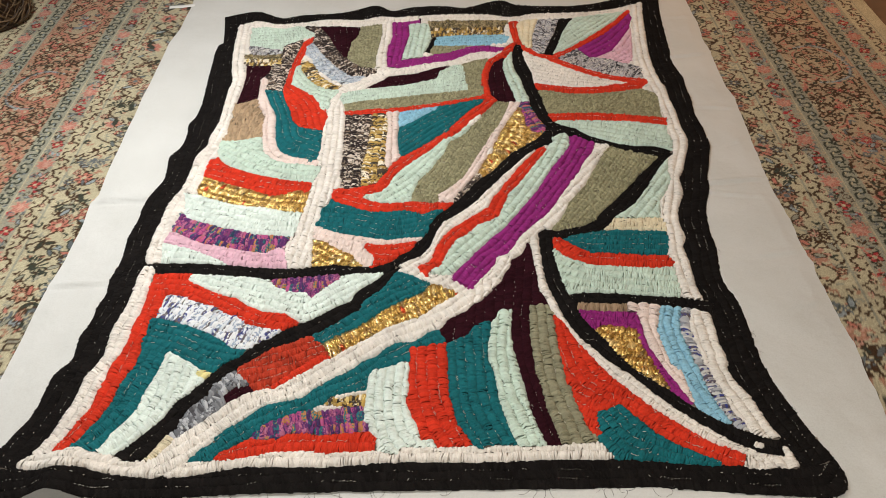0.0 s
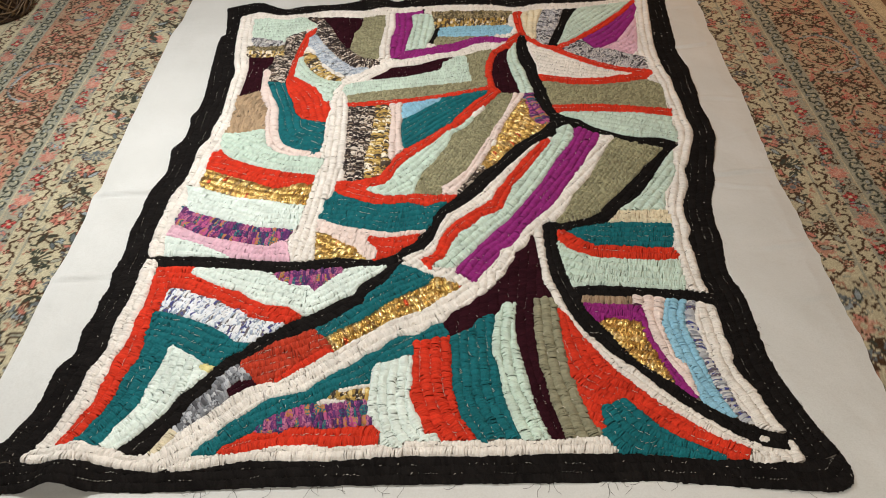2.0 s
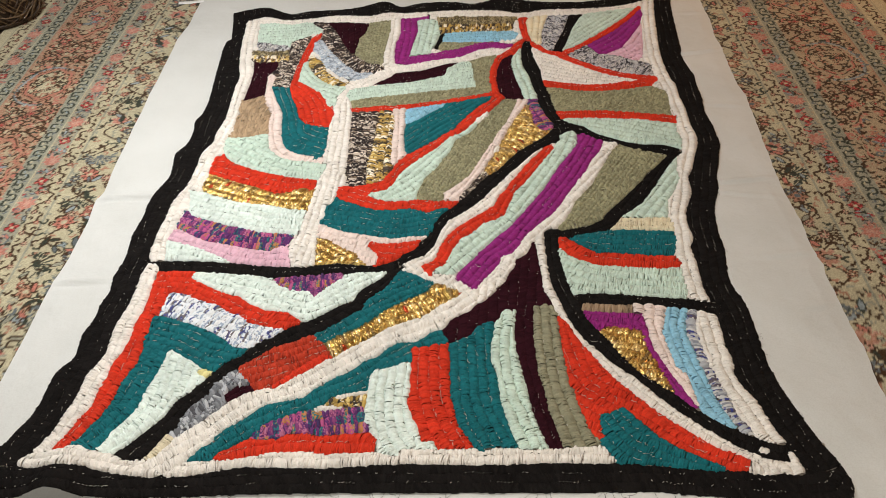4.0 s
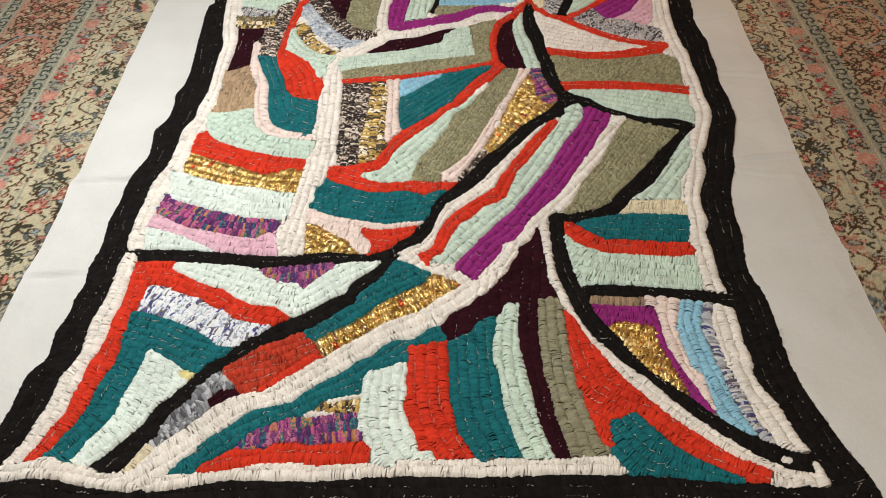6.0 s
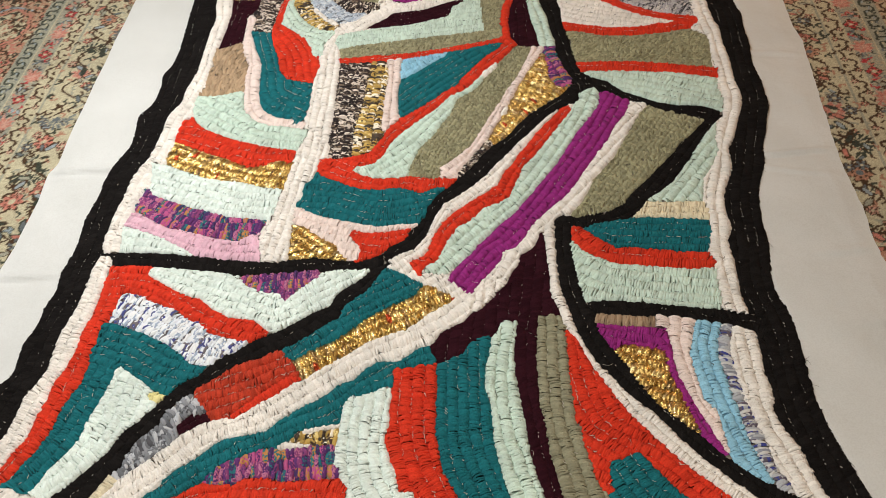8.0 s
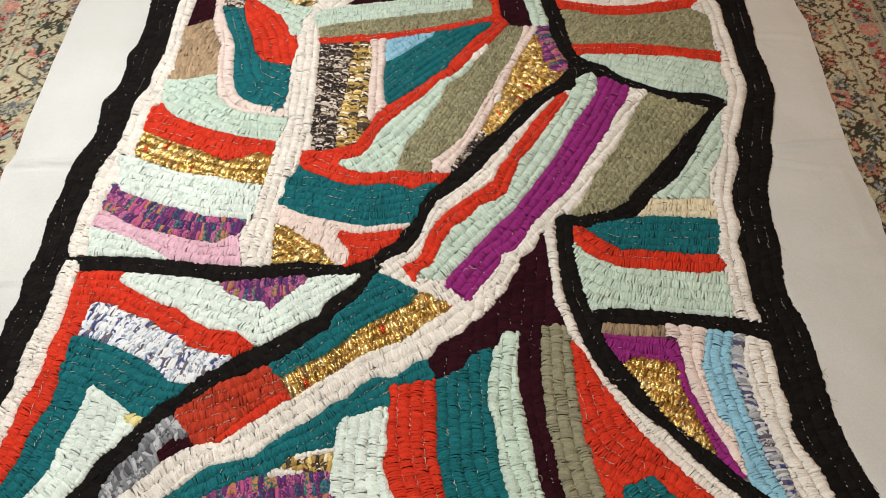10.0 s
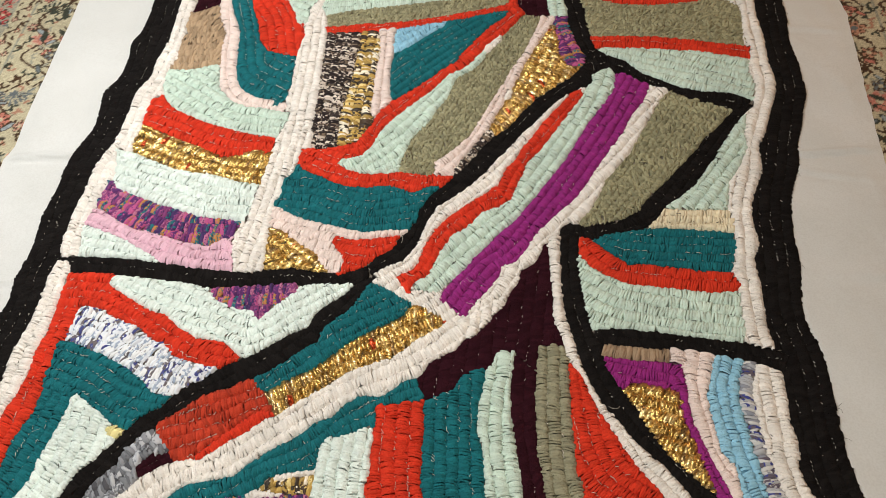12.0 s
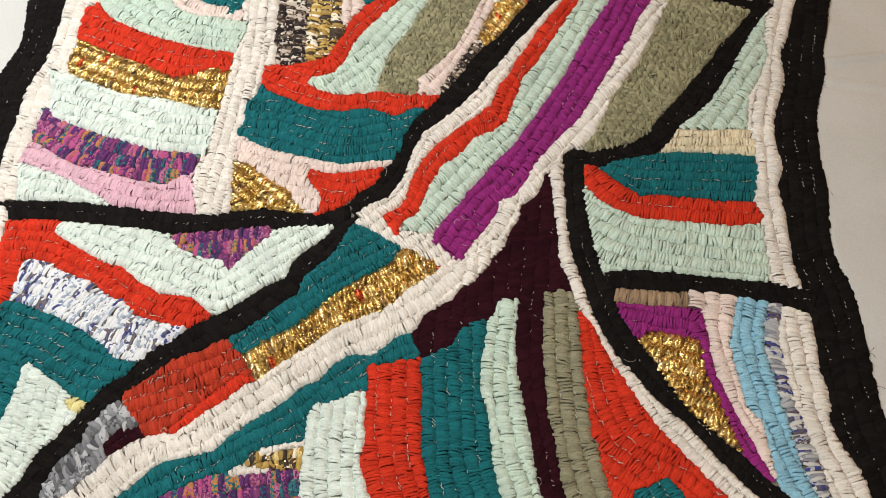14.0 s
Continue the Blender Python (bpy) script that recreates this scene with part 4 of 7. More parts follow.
patch("olive_patch", "sage", [(0.386, 0.243), (0.606, 0.597)], [(0.564, 0.624), (0.597, 0.612), (0.629, 0.595), (0.679, 0.589), (0.699, 0.568), (0.680, 0.538), (0.663, 0.514), (0.630, 0.478), (0.610, 0.443), (0.590, 0.417), (0.537, 0.348), (0.517, 0.326), (0.499, 0.301), (0.486, 0.277), (0.453, 0.251), (0.421, 0.242), (0.375, 0.228), (0.361, 0.236), (0.388, 0.277), (0.405, 0.312), (0.419, 0.355), (0.473, 0.436), (0.501, 0.499), (0.525, 0.556), (0.544, 0.597)])
patch("mint_patch", "mint", [(0.549, 0.286), (0.716, 0.539)], [(0.712, 0.548), (0.728, 0.553), (0.716, 0.499), (0.717, 0.453), (0.699, 0.407), (0.671, 0.357), (0.662, 0.284), (0.526, 0.279), (0.539, 0.293), (0.568, 0.315), (0.598, 0.347), (0.651, 0.435), (0.666, 0.470), (0.688, 0.509)])
patch("cream_patch", "cream", [(0.498, 0.243), (0.666, 0.246)], [(0.525, 0.281), (0.662, 0.285), (0.670, 0.260), (0.665, 0.228), (0.583, 0.229), (0.489, 0.228), (0.517, 0.255)])
patch("teal_patch", "teal", [(0.393, 0.194), (0.467, 0.177), (0.660, 0.176)], [(0.382, 0.203), (0.422, 0.212), (0.440, 0.222), (0.492, 0.231), (0.583, 0.232), (0.669, 0.227), (0.667, 0.187), (0.653, 0.129), (0.570, 0.131), (0.503, 0.140), (0.459, 0.139), (0.430, 0.157), (0.402, 0.179)])
patch("red_stripe", "red", [(0.365, 0.190), (0.423, 0.130), (0.500, 0.115), (0.661, 0.105)], [(0.361, 0.202), (0.371, 0.208), (0.398, 0.188), (0.431, 0.160), (0.459, 0.141), (0.503, 0.142), (0.571, 0.134), (0.651, 0.132), (0.667, 0.103), (0.659, 0.089), (0.607, 0.082), (0.560, 0.088), (0.507, 0.090), (0.455, 0.095), (0.422, 0.110), (0.384, 0.131), (0.360, 0.166)])
patch("mint_patch", "mint", [(0.372, 0.090), (0.456, 0.049), (0.659, 0.024)], [(0.360, 0.165), (0.384, 0.132), (0.422, 0.110), (0.455, 0.095), (0.507, 0.091), (0.560, 0.088), (0.607, 0.083), (0.662, 0.090), (0.661, 0.053), (0.662, 0.018), (0.660, -0.022), (0.620, -0.020), (0.552, -0.013), (0.488, -0.009), (0.432, -0.005), (0.386, -0.013), (0.381, 0.019), (0.374, 0.054), (0.367, 0.102), (0.361, 0.126)])
patch("black_line", "black", [(0.311, 1.268), (0.310, 1.162), (0.331, 1.028), (0.359, 0.879), (0.389, 0.752), (0.413, 0.716)], [(0.302, 1.290), (0.322, 1.263), (0.325, 1.161), (0.348, 1.066), (0.357, 0.989), (0.375, 0.914), (0.388, 0.808), (0.406, 0.759), (0.392, 0.776), (0.433, 0.743), (0.449, 0.711), (0.424, 0.698), (0.400, 0.684), (0.369, 0.658), (0.332, 0.619), (0.375, 0.716), (0.370, 0.739), (0.378, 0.728), (0.355, 0.790), (0.333, 0.854), (0.333, 0.913), (0.319, 0.963), (0.309, 1.039), (0.288, 1.105), (0.284, 1.190), (0.290, 1.247)])
patch("black_line", "black", [(0.389, 0.716), (0.437, 0.720), (0.488, 0.686), (0.543, 0.652), (0.631, 0.614), (0.744, 0.590)], [(0.373, 0.743), (0.398, 0.769), (0.433, 0.743), (0.468, 0.729), (0.506, 0.684), (0.545, 0.665), (0.583, 0.643), (0.633, 0.629), (0.706, 0.623), (0.747, 0.599), (0.746, 0.582), (0.698, 0.566), (0.650, 0.587), (0.596, 0.608), (0.564, 0.625), (0.525, 0.640), (0.486, 0.665), (0.447, 0.682), (0.430, 0.700), (0.400, 0.693)])
patch("black_line", "black", [(0.379, 0.675), (0.318, 0.619), (0.247, 0.531), (0.191, 0.451), (0.144, 0.371), (0.082, 0.305), (0.047, 0.256), (0.026, 0.182), (-0.026, 0.120), (-0.063, 0.085)], [(0.396, 0.725), (0.372, 0.711), (0.346, 0.671), (0.301, 0.632), (0.265, 0.596), (0.230, 0.545), (0.202, 0.497), (0.168, 0.465), (0.146, 0.434), (0.127, 0.393), (0.091, 0.348), (0.071, 0.319), (0.048, 0.296), (0.031, 0.262), (0.028, 0.228), (0.014, 0.201), (-0.000, 0.187), (-0.014, 0.157), (-0.047, 0.134), (-0.058, 0.112), (-0.088, 0.091), (-0.064, 0.043), (-0.051, 0.073), (-0.047, 0.086), (-0.033, 0.104), (-0.010, 0.117), (0.014, 0.129), (0.037, 0.169), (0.048, 0.220), (0.067, 0.268), (0.092, 0.289), (0.123, 0.318), (0.160, 0.362), (0.207, 0.441), (0.235, 0.489), (0.270, 0.529), (0.305, 0.579), (0.329, 0.604), (0.359, 0.626), (0.391, 0.645)])
patch("black_line", "black", [(0.728, 0.579), (0.666, 0.499), (0.564, 0.331), (0.500, 0.258), (0.430, 0.226), (0.338, 0.219)], [(0.700, 0.567), (0.745, 0.597), (0.746, 0.582), (0.713, 0.544), (0.690, 0.506), (0.668, 0.466), (0.652, 0.432), (0.598, 0.344), (0.563, 0.309), (0.534, 0.284), (0.518, 0.253), (0.494, 0.229), (0.450, 0.219), (0.419, 0.212), (0.393, 0.196), (0.363, 0.204), (0.325, 0.208), (0.326, 0.226), (0.344, 0.237), (0.375, 0.231), (0.422, 0.245), (0.453, 0.253), (0.486, 0.280), (0.499, 0.304), (0.517, 0.329), (0.538, 0.350), (0.589, 0.420), (0.609, 0.446), (0.630, 0.481), (0.662, 0.517), (0.679, 0.541)])
patch("plum_patch", "plum", [(0.281, 0.110), (0.264, -0.102)], [(0.308, 0.191), (0.307, 0.132), (0.313, 0.077), (0.318, 0.012), (0.327, -0.015), (0.339, -0.046), (0.290, -0.051), (0.286, -0.102), (0.246, -0.068), (0.213, -0.070), (0.205, -0.095), (0.186, -0.103), (0.154, -0.120), (0.139, -0.151), (0.102, -0.173), (0.086, -0.176), (0.078, -0.156), (0.070, -0.134), (0.079, -0.121), (0.097, -0.089), (0.137, -0.067), (0.180, -0.023), (0.203, 0.011), (0.225, 0.040), (0.230, 0.061), (0.245, 0.088), (0.250, 0.117), (0.273, 0.131), (0.288, 0.154), (0.290, 0.179)])
patch("brown_strip", "fawn", [(0.406, -0.055), (0.526, -0.060)], [(0.401, -0.039), (0.434, -0.042), (0.477, -0.043), (0.532, -0.046), (0.526, -0.072), (0.474, -0.071), (0.432, -0.068), (0.410, -0.066)])
patch("pink_white_strip", "pinkwhite", [(0.569, -0.062), (0.564, -0.128), (0.589, -0.245), (0.613, -0.286), (0.631, -0.344)], [(0.528, -0.046), (0.548, -0.039), (0.607, -0.044), (0.599, -0.076), (0.588, -0.128), (0.595, -0.188), (0.602, -0.232), (0.612, -0.275), (0.620, -0.250), (0.625, -0.295), (0.635, -0.335), (0.631, -0.351), (0.619, -0.329), (0.602, -0.293), (0.589, -0.257), (0.590, -0.270), (0.576, -0.233), (0.558, -0.189), (0.549, -0.143), (0.549, -0.102), (0.543, -0.072), (0.525, -0.072)])
patch("purple_strip", "purple", [(0.415, -0.079), (0.493, -0.094), (0.539, -0.108), (0.553, -0.188), (0.584, -0.282), (0.621, -0.350)], [(0.408, -0.065), (0.474, -0.070), (0.544, -0.072), (0.551, -0.101), (0.552, -0.142), (0.559, -0.188), (0.577, -0.233), (0.592, -0.272), (0.588, -0.259), (0.602, -0.292), (0.620, -0.330), (0.631, -0.351), (0.621, -0.356), (0.603, -0.343), (0.585, -0.311), (0.570, -0.271), (0.557, -0.221), (0.545, -0.196), (0.538, -0.143), (0.531, -0.127), (0.490, -0.118), (0.459, -0.115), (0.452, -0.134), (0.443, -0.132), (0.422, -0.102)])
patch("gold_patch", "gold", [(0.458, -0.126), (0.539, -0.145)], [(0.458, -0.114), (0.490, -0.117), (0.532, -0.126), (0.539, -0.142), (0.546, -0.195), (0.558, -0.222), (0.571, -0.270), (0.591, -0.315), (0.567, -0.295), (0.542, -0.268), (0.515, -0.247), (0.490, -0.209), (0.469, -0.170), (0.442, -0.133)])
patch("blue_strip", "blue", [(0.628, -0.058), (0.613, -0.128), (0.631, -0.232), (0.646, -0.292), (0.668, -0.349), (0.698, -0.394)], [(0.607, -0.046), (0.655, -0.058), (0.644, -0.101), (0.641, -0.141), (0.650, -0.187), (0.654, -0.232), (0.661, -0.243), (0.665, -0.286), (0.674, -0.326), (0.685, -0.360), (0.709, -0.391), (0.685, -0.399), (0.653, -0.376), (0.634, -0.356), (0.632, -0.334), (0.626, -0.293), (0.619, -0.251), (0.601, -0.234), (0.593, -0.189), (0.585, -0.133)])
patch("tweed_strip", "printgrey", [(0.664, -0.065), (0.653, -0.155), (0.669, -0.249), (0.689, -0.341), (0.720, -0.406)], [(0.655, -0.058), (0.675, -0.064), (0.662, -0.121), (0.667, -0.181), (0.672, -0.232), (0.677, -0.237), (0.686, -0.279), (0.699, -0.320), (0.704, -0.360), (0.720, -0.390), (0.733, -0.416), (0.711, -0.409), (0.697, -0.389), (0.684, -0.361), (0.672, -0.328), (0.664, -0.287), (0.659, -0.244), (0.653, -0.233), (0.649, -0.189), (0.639, -0.144), (0.643, -0.101)])
patch("black_line", "black", [(0.408, -0.026), (0.554, -0.032), (0.723, -0.060)], [(0.384, -0.011), (0.432, -0.004), (0.488, -0.007), (0.552, -0.012), (0.620, -0.019), (0.659, -0.022), (0.714, -0.034), (0.735, -0.040), (0.724, -0.079), (0.657, -0.060), (0.600, -0.051), (0.542, -0.044), (0.477, -0.044), (0.407, -0.040)])
patch("plum_strip", "plum", [(0.265, -0.074), (0.266, -0.190), (0.285, -0.309), (0.324, -0.451)], [(0.246, -0.067), (0.286, -0.102), (0.287, -0.123), (0.289, -0.190), (0.294, -0.254), (0.306, -0.302), (0.314, -0.361), (0.328, -0.412), (0.339, -0.454), (0.309, -0.455), (0.293, -0.413), (0.277, -0.361), (0.265, -0.297), (0.257, -0.248), (0.245, -0.190), (0.242, -0.123)])
patch("olive_strip", "olive", [(0.317, -0.052), (0.320, -0.190), (0.334, -0.308), (0.374, -0.449)], [(0.290, -0.051), (0.348, -0.047), (0.346, -0.084), (0.348, -0.130), (0.351, -0.190), (0.357, -0.241), (0.361, -0.290), (0.368, -0.295), (0.375, -0.339), (0.387, -0.373), (0.395, -0.408), (0.411, -0.430), (0.415, -0.446), (0.375, -0.448), (0.339, -0.454), (0.328, -0.412), (0.314, -0.361), (0.306, -0.302), (0.294, -0.254), (0.289, -0.190), (0.287, -0.123)])
patch("red_patch", "red", [(0.349, -0.095), (0.380, -0.247), (0.421, -0.306), (0.511, -0.357), (0.605, -0.437), (0.699, -0.482)], [(0.345, -0.083), (0.362, -0.100), (0.397, -0.168), (0.437, -0.233), (0.454, -0.257), (0.455, -0.263), (0.506, -0.320), (0.556, -0.372), (0.597, -0.405), (0.640, -0.441), (0.673, -0.457), (0.708, -0.472), (0.708, -0.489), (0.680, -0.496), (0.653, -0.490), (0.632, -0.481), (0.600, -0.464), (0.563, -0.444), (0.526, -0.413), (0.494, -0.375), (0.472, -0.348), (0.439, -0.365), (0.419, -0.373), (0.419, -0.397), (0.425, -0.429), (0.411, -0.431), (0.395, -0.408), (0.387, -0.373), (0.375, -0.339), (0.368, -0.295), (0.361, -0.290), (0.357, -0.241), (0.351, -0.190), (0.348, -0.130)])
patch("teal_patch", "teal", [(0.443, -0.375), (0.487, -0.434), (0.563, -0.471), (0.647, -0.498)], [(0.417, -0.373), (0.439, -0.363), (0.472, -0.346), (0.495, -0.373), (0.527, -0.411), (0.563, -0.443), (0.600, -0.463), (0.633, -0.480), (0.656, -0.490), (0.641, -0.502), (0.594, -0.496), (0.533, -0.490), (0.448, -0.487), (0.443, -0.477), (0.428, -0.467), (0.425, -0.452), (0.416, -0.441), (0.424, -0.428), (0.418, -0.397)])
patch("red_leg", "red", [(-0.649, 0.030), (-0.651, -0.077), (-0.656, -0.197), (-0.662, -0.274), (-0.686, -0.384), (-0.721, -0.485)], [(-0.681, 0.060), (-0.629, 0.064), (-0.612, 0.007), (-0.621, -0.024), (-0.626, -0.055), (-0.628, -0.090), (-0.636, -0.106), (-0.635, -0.142), (-0.640, -0.176), (-0.628, -0.197), (-0.629, -0.230), (-0.632, -0.242), (-0.641, -0.271), (-0.649, -0.305), (-0.653, -0.351), (-0.662, -0.389), (-0.680, -0.424), (-0.687, -0.457), (-0.702, -0.479), (-0.735, -0.492), (-0.726, -0.462), (-0.719, -0.429), (-0.710, -0.396), (-0.695, -0.369), (-0.696, -0.331), (-0.691, -0.287), (-0.691, -0.242), (-0.677, -0.204), (-0.675, -0.163), (-0.677, -0.114), (-0.671, -0.070), (-0.674, -0.009)])
patch("red_arm", "red", [(-0.659, 0.022), (-0.567, 0.015), (-0.445, -0.054), (-0.356, -0.098), (-0.276, -0.115)], [(-0.679, 0.060), (-0.643, 0.068), (-0.578, 0.068), (-0.584, 0.042), (-0.545, 0.019), (-0.484, -0.013), (-0.441, -0.024), (-0.413, -0.047), (-0.361, -0.075), (-0.363, -0.072), (-0.311, -0.077), (-0.288, -0.094), (-0.268, -0.109), (-0.271, -0.124), (-0.307, -0.129), (-0.352, -0.126), (-0.351, -0.124), (-0.397, -0.114), (-0.426, -0.085), (-0.463, -0.074), (-0.489, -0.052), (-0.516, -0.045), (-0.555, -0.030), (-0.583, -0.014), (-0.619, -0.009), (-0.648, -0.032)])
patch("pale_mint_patch", "palemint", [(-0.550, 0.038), (-0.427, -0.009), (-0.348, -0.031), (-0.263, -0.061), (-0.171, 0.007), (-0.097, 0.058)], [(-0.576, 0.066), (-0.471, 0.056), (-0.366, 0.050), (-0.358, 0.044), (-0.248, 0.056), (-0.178, 0.054), (-0.127, 0.068), (-0.082, 0.068), (-0.105, 0.033), (-0.137, 0.006), (-0.147, -0.006), (-0.154, -0.036), (-0.186, -0.051), (-0.221, -0.081), (-0.256, -0.106), (-0.270, -0.105), (-0.292, -0.087), (-0.312, -0.074), (-0.364, -0.069), (-0.362, -0.072), (-0.413, -0.044), (-0.441, -0.022), (-0.485, -0.009), (-0.546, 0.022), (-0.583, 0.043)])
patch("multicolour_patch", "multi", [(-0.356, 0.038), (-0.189, 0.054)], [(-0.369, 0.044), (-0.326, 0.048), (-0.289, 0.052), (-0.238, 0.066), (-0.183, 0.060), (-0.206, 0.034), (-0.233, 0.007), (-0.255, -0.025), (-0.271, -0.002), (-0.309, 0.002), (-0.354, 0.021)])
patch("blue_white_patch", "bluewhite", [(-0.621, -0.062), (-0.542, -0.078), (-0.452, -0.120), (-0.342, -0.142)], [(-0.619, -0.011), (-0.583, -0.013), (-0.555, -0.029), (-0.517, -0.043), (-0.489, -0.051), (-0.463, -0.073), (-0.427, -0.084), (-0.398, -0.112), (-0.351, -0.123), (-0.292, -0.135), (-0.333, -0.159), (-0.353, -0.166), (-0.360, -0.183), (-0.390, -0.193), (-0.419, -0.187), (-0.447, -0.163), (-0.473, -0.146), (-0.504, -0.132), (-0.543, -0.114), (-0.580, -0.104), (-0.628, -0.089), (-0.625, -0.049)])
patch("teal_patch", "teal", [(-0.629, -0.128), (-0.542, -0.155), (-0.466, -0.196), (-0.408, -0.208)], [(-0.638, -0.090), (-0.605, -0.094), (-0.543, -0.114), (-0.504, -0.132), (-0.473, -0.146), (-0.446, -0.164), (-0.419, -0.187), (-0.390, -0.193), (-0.375, -0.189), (-0.389, -0.216), (-0.422, -0.235), (-0.440, -0.261), (-0.483, -0.253), (-0.503, -0.237), (-0.523, -0.224), (-0.548, -0.211), (-0.570, -0.210), (-0.571, -0.243), (-0.629, -0.230), (-0.629, -0.197), (-0.640, -0.176), (-0.635, -0.142)])
patch("teal_strip", "teal", [(-0.597, -0.203), (-0.610, -0.305), (-0.633, -0.389), (-0.677, -0.473)], [(-0.631, -0.193), (-0.594, -0.203), (-0.566, -0.210), (-0.568, -0.233), (-0.572, -0.254), (-0.580, -0.295), (-0.585, -0.329), (-0.589, -0.365), (-0.596, -0.388), (-0.614, -0.412), (-0.626, -0.434), (-0.630, -0.451), (-0.636, -0.473), (-0.647, -0.486), (-0.671, -0.474), (-0.702, -0.479), (-0.688, -0.457), (-0.681, -0.424), (-0.663, -0.389), (-0.654, -0.351), (-0.651, -0.305), (-0.642, -0.271), (-0.633, -0.242), (-0.634, -0.216)])
patch("mint_strip", "palemint", [(-0.545, -0.222), (-0.551, -0.341), (-0.587, -0.434), (-0.625, -0.480)], [(-0.572, -0.208), (-0.559, -0.202), (-0.529, -0.220), (-0.504, -0.233), (-0.477, -0.252), (-0.450, -0.272), (-0.469, -0.302), (-0.487, -0.329), (-0.508, -0.348), (-0.521, -0.389), (-0.542, -0.417), (-0.563, -0.445), (-0.580, -0.467), (-0.599, -0.487), (-0.641, -0.484), (-0.637, -0.473), (-0.631, -0.451), (-0.627, -0.434), (-0.615, -0.412), (-0.597, -0.388), (-0.590, -0.365), (-0.586, -0.329), (-0.581, -0.295), (-0.573, -0.254), (-0.570, -0.228)])
patch("yellow_patch", "yellow", [(-0.475, -0.269), (-0.451, -0.271)], [(-0.482, -0.260), (-0.466, -0.256), (-0.447, -0.272), (-0.461, -0.283), (-0.474, -0.277)])
patch("grey_patch", "greycloth", [(-0.483, -0.432), (-0.425, -0.351), (-0.375, -0.284)], [(-0.433, -0.302), (-0.417, -0.280), (-0.400, -0.264), (-0.377, -0.273), (-0.367, -0.290), (-0.347, -0.296), (-0.382, -0.307), (-0.406, -0.325), (-0.390, -0.346), (-0.405, -0.370), (-0.426, -0.387), (-0.440, -0.410), (-0.456, -0.422), (-0.475, -0.444), (-0.497, -0.431), (-0.487, -0.404), (-0.487, -0.387), (-0.474, -0.364), (-0.442, -0.328)])
patch("plum_patch", "plum", [(-0.397, -0.340), (-0.341, -0.305)], [(-0.383, -0.304), (-0.348, -0.298), (-0.331, -0.312), (-0.364, -0.331), (-0.390, -0.349), (-0.406, -0.333)])
patch("white_band", "white", [(-0.502, -0.497), (-0.423, -0.437), (-0.343, -0.356), (-0.243, -0.302), (-0.141, -0.219), (-0.053, -0.152), (0.072, -0.082), (0.131, -0.030)], [(-0.507, -0.435), (-0.480, -0.443), (-0.457, -0.421), (-0.425, -0.389), (-0.405, -0.369), (-0.386, -0.345), (-0.360, -0.327), (-0.332, -0.314), (-0.297, -0.309), (-0.293, -0.310), (-0.249, -0.268), (-0.203, -0.233), (-0.184, -0.217), (-0.140, -0.187), (-0.101, -0.159), (-0.061, -0.125), (-0.025, -0.107), (0.018, -0.093), (0.049, -0.060), (0.105, -0.015), (0.158, -0.015), (0.137, -0.067), (0.097, -0.089), (0.074, -0.124), (0.047, -0.138), (0.012, -0.169), (-0.025, -0.169), (-0.050, -0.186), (-0.069, -0.212), (-0.099, -0.226), (-0.122, -0.251), (-0.160, -0.277), (-0.192, -0.302), (-0.227, -0.335), (-0.307, -0.356), (-0.340, -0.391), (-0.369, -0.414), (-0.389, -0.433), (-0.402, -0.458), (-0.422, -0.475), (-0.439, -0.499), (-0.474, -0.527), (-0.539, -0.518), (-0.533, -0.492), (-0.520, -0.471)])
patch("cream_patch", "cream", [(-0.501, -0.438), (-0.522, -0.497)], [(-0.507, -0.434), (-0.481, -0.443), (-0.496, -0.471), (-0.513, -0.493), (-0.529, -0.501), (-0.533, -0.492), (-0.520, -0.471)])
patch("rust_patch", "rust", [(-0.362, -0.269), (-0.305, -0.247), (-0.198, -0.194)], [(-0.240, -0.151), (-0.228, -0.159), (-0.205, -0.182), (-0.170, -0.215), (-0.189, -0.221), (-0.226, -0.252), (-0.257, -0.279), (-0.293, -0.309), (-0.328, -0.312), (-0.340, -0.314), (-0.360, -0.285), (-0.379, -0.270), (-0.391, -0.251), (-0.352, -0.220), (-0.322, -0.187), (-0.313, -0.183), (-0.277, -0.173)])
patch("red_edging", "red", [(-0.189, -0.216), (-0.250, -0.263), (-0.296, -0.304)], [(-0.206, -0.210), (-0.170, -0.215), (-0.188, -0.224), (-0.225, -0.254), (-0.257, -0.280), (-0.293, -0.310), (-0.304, -0.304), (-0.274, -0.273), (-0.243, -0.241)])
patch("teal_patch", "teal", [(-0.215, -0.153), (-0.107, -0.053), (0.010, 0.023)], [(-0.050, 0.076), (-0.016, 0.064), (0.009, 0.048), (0.040, 0.023), (0.030, -0.002), (0.002, -0.021), (-0.036, -0.043), (-0.067, -0.066), (-0.097, -0.098), (-0.126, -0.126), (-0.172, -0.151), (-0.201, -0.172), (-0.222, -0.165), (-0.237, -0.144), (-0.193, -0.118), (-0.154, -0.082), (-0.129, -0.064), (-0.121, -0.030), (-0.098, -0.007), (-0.070, 0.023)])
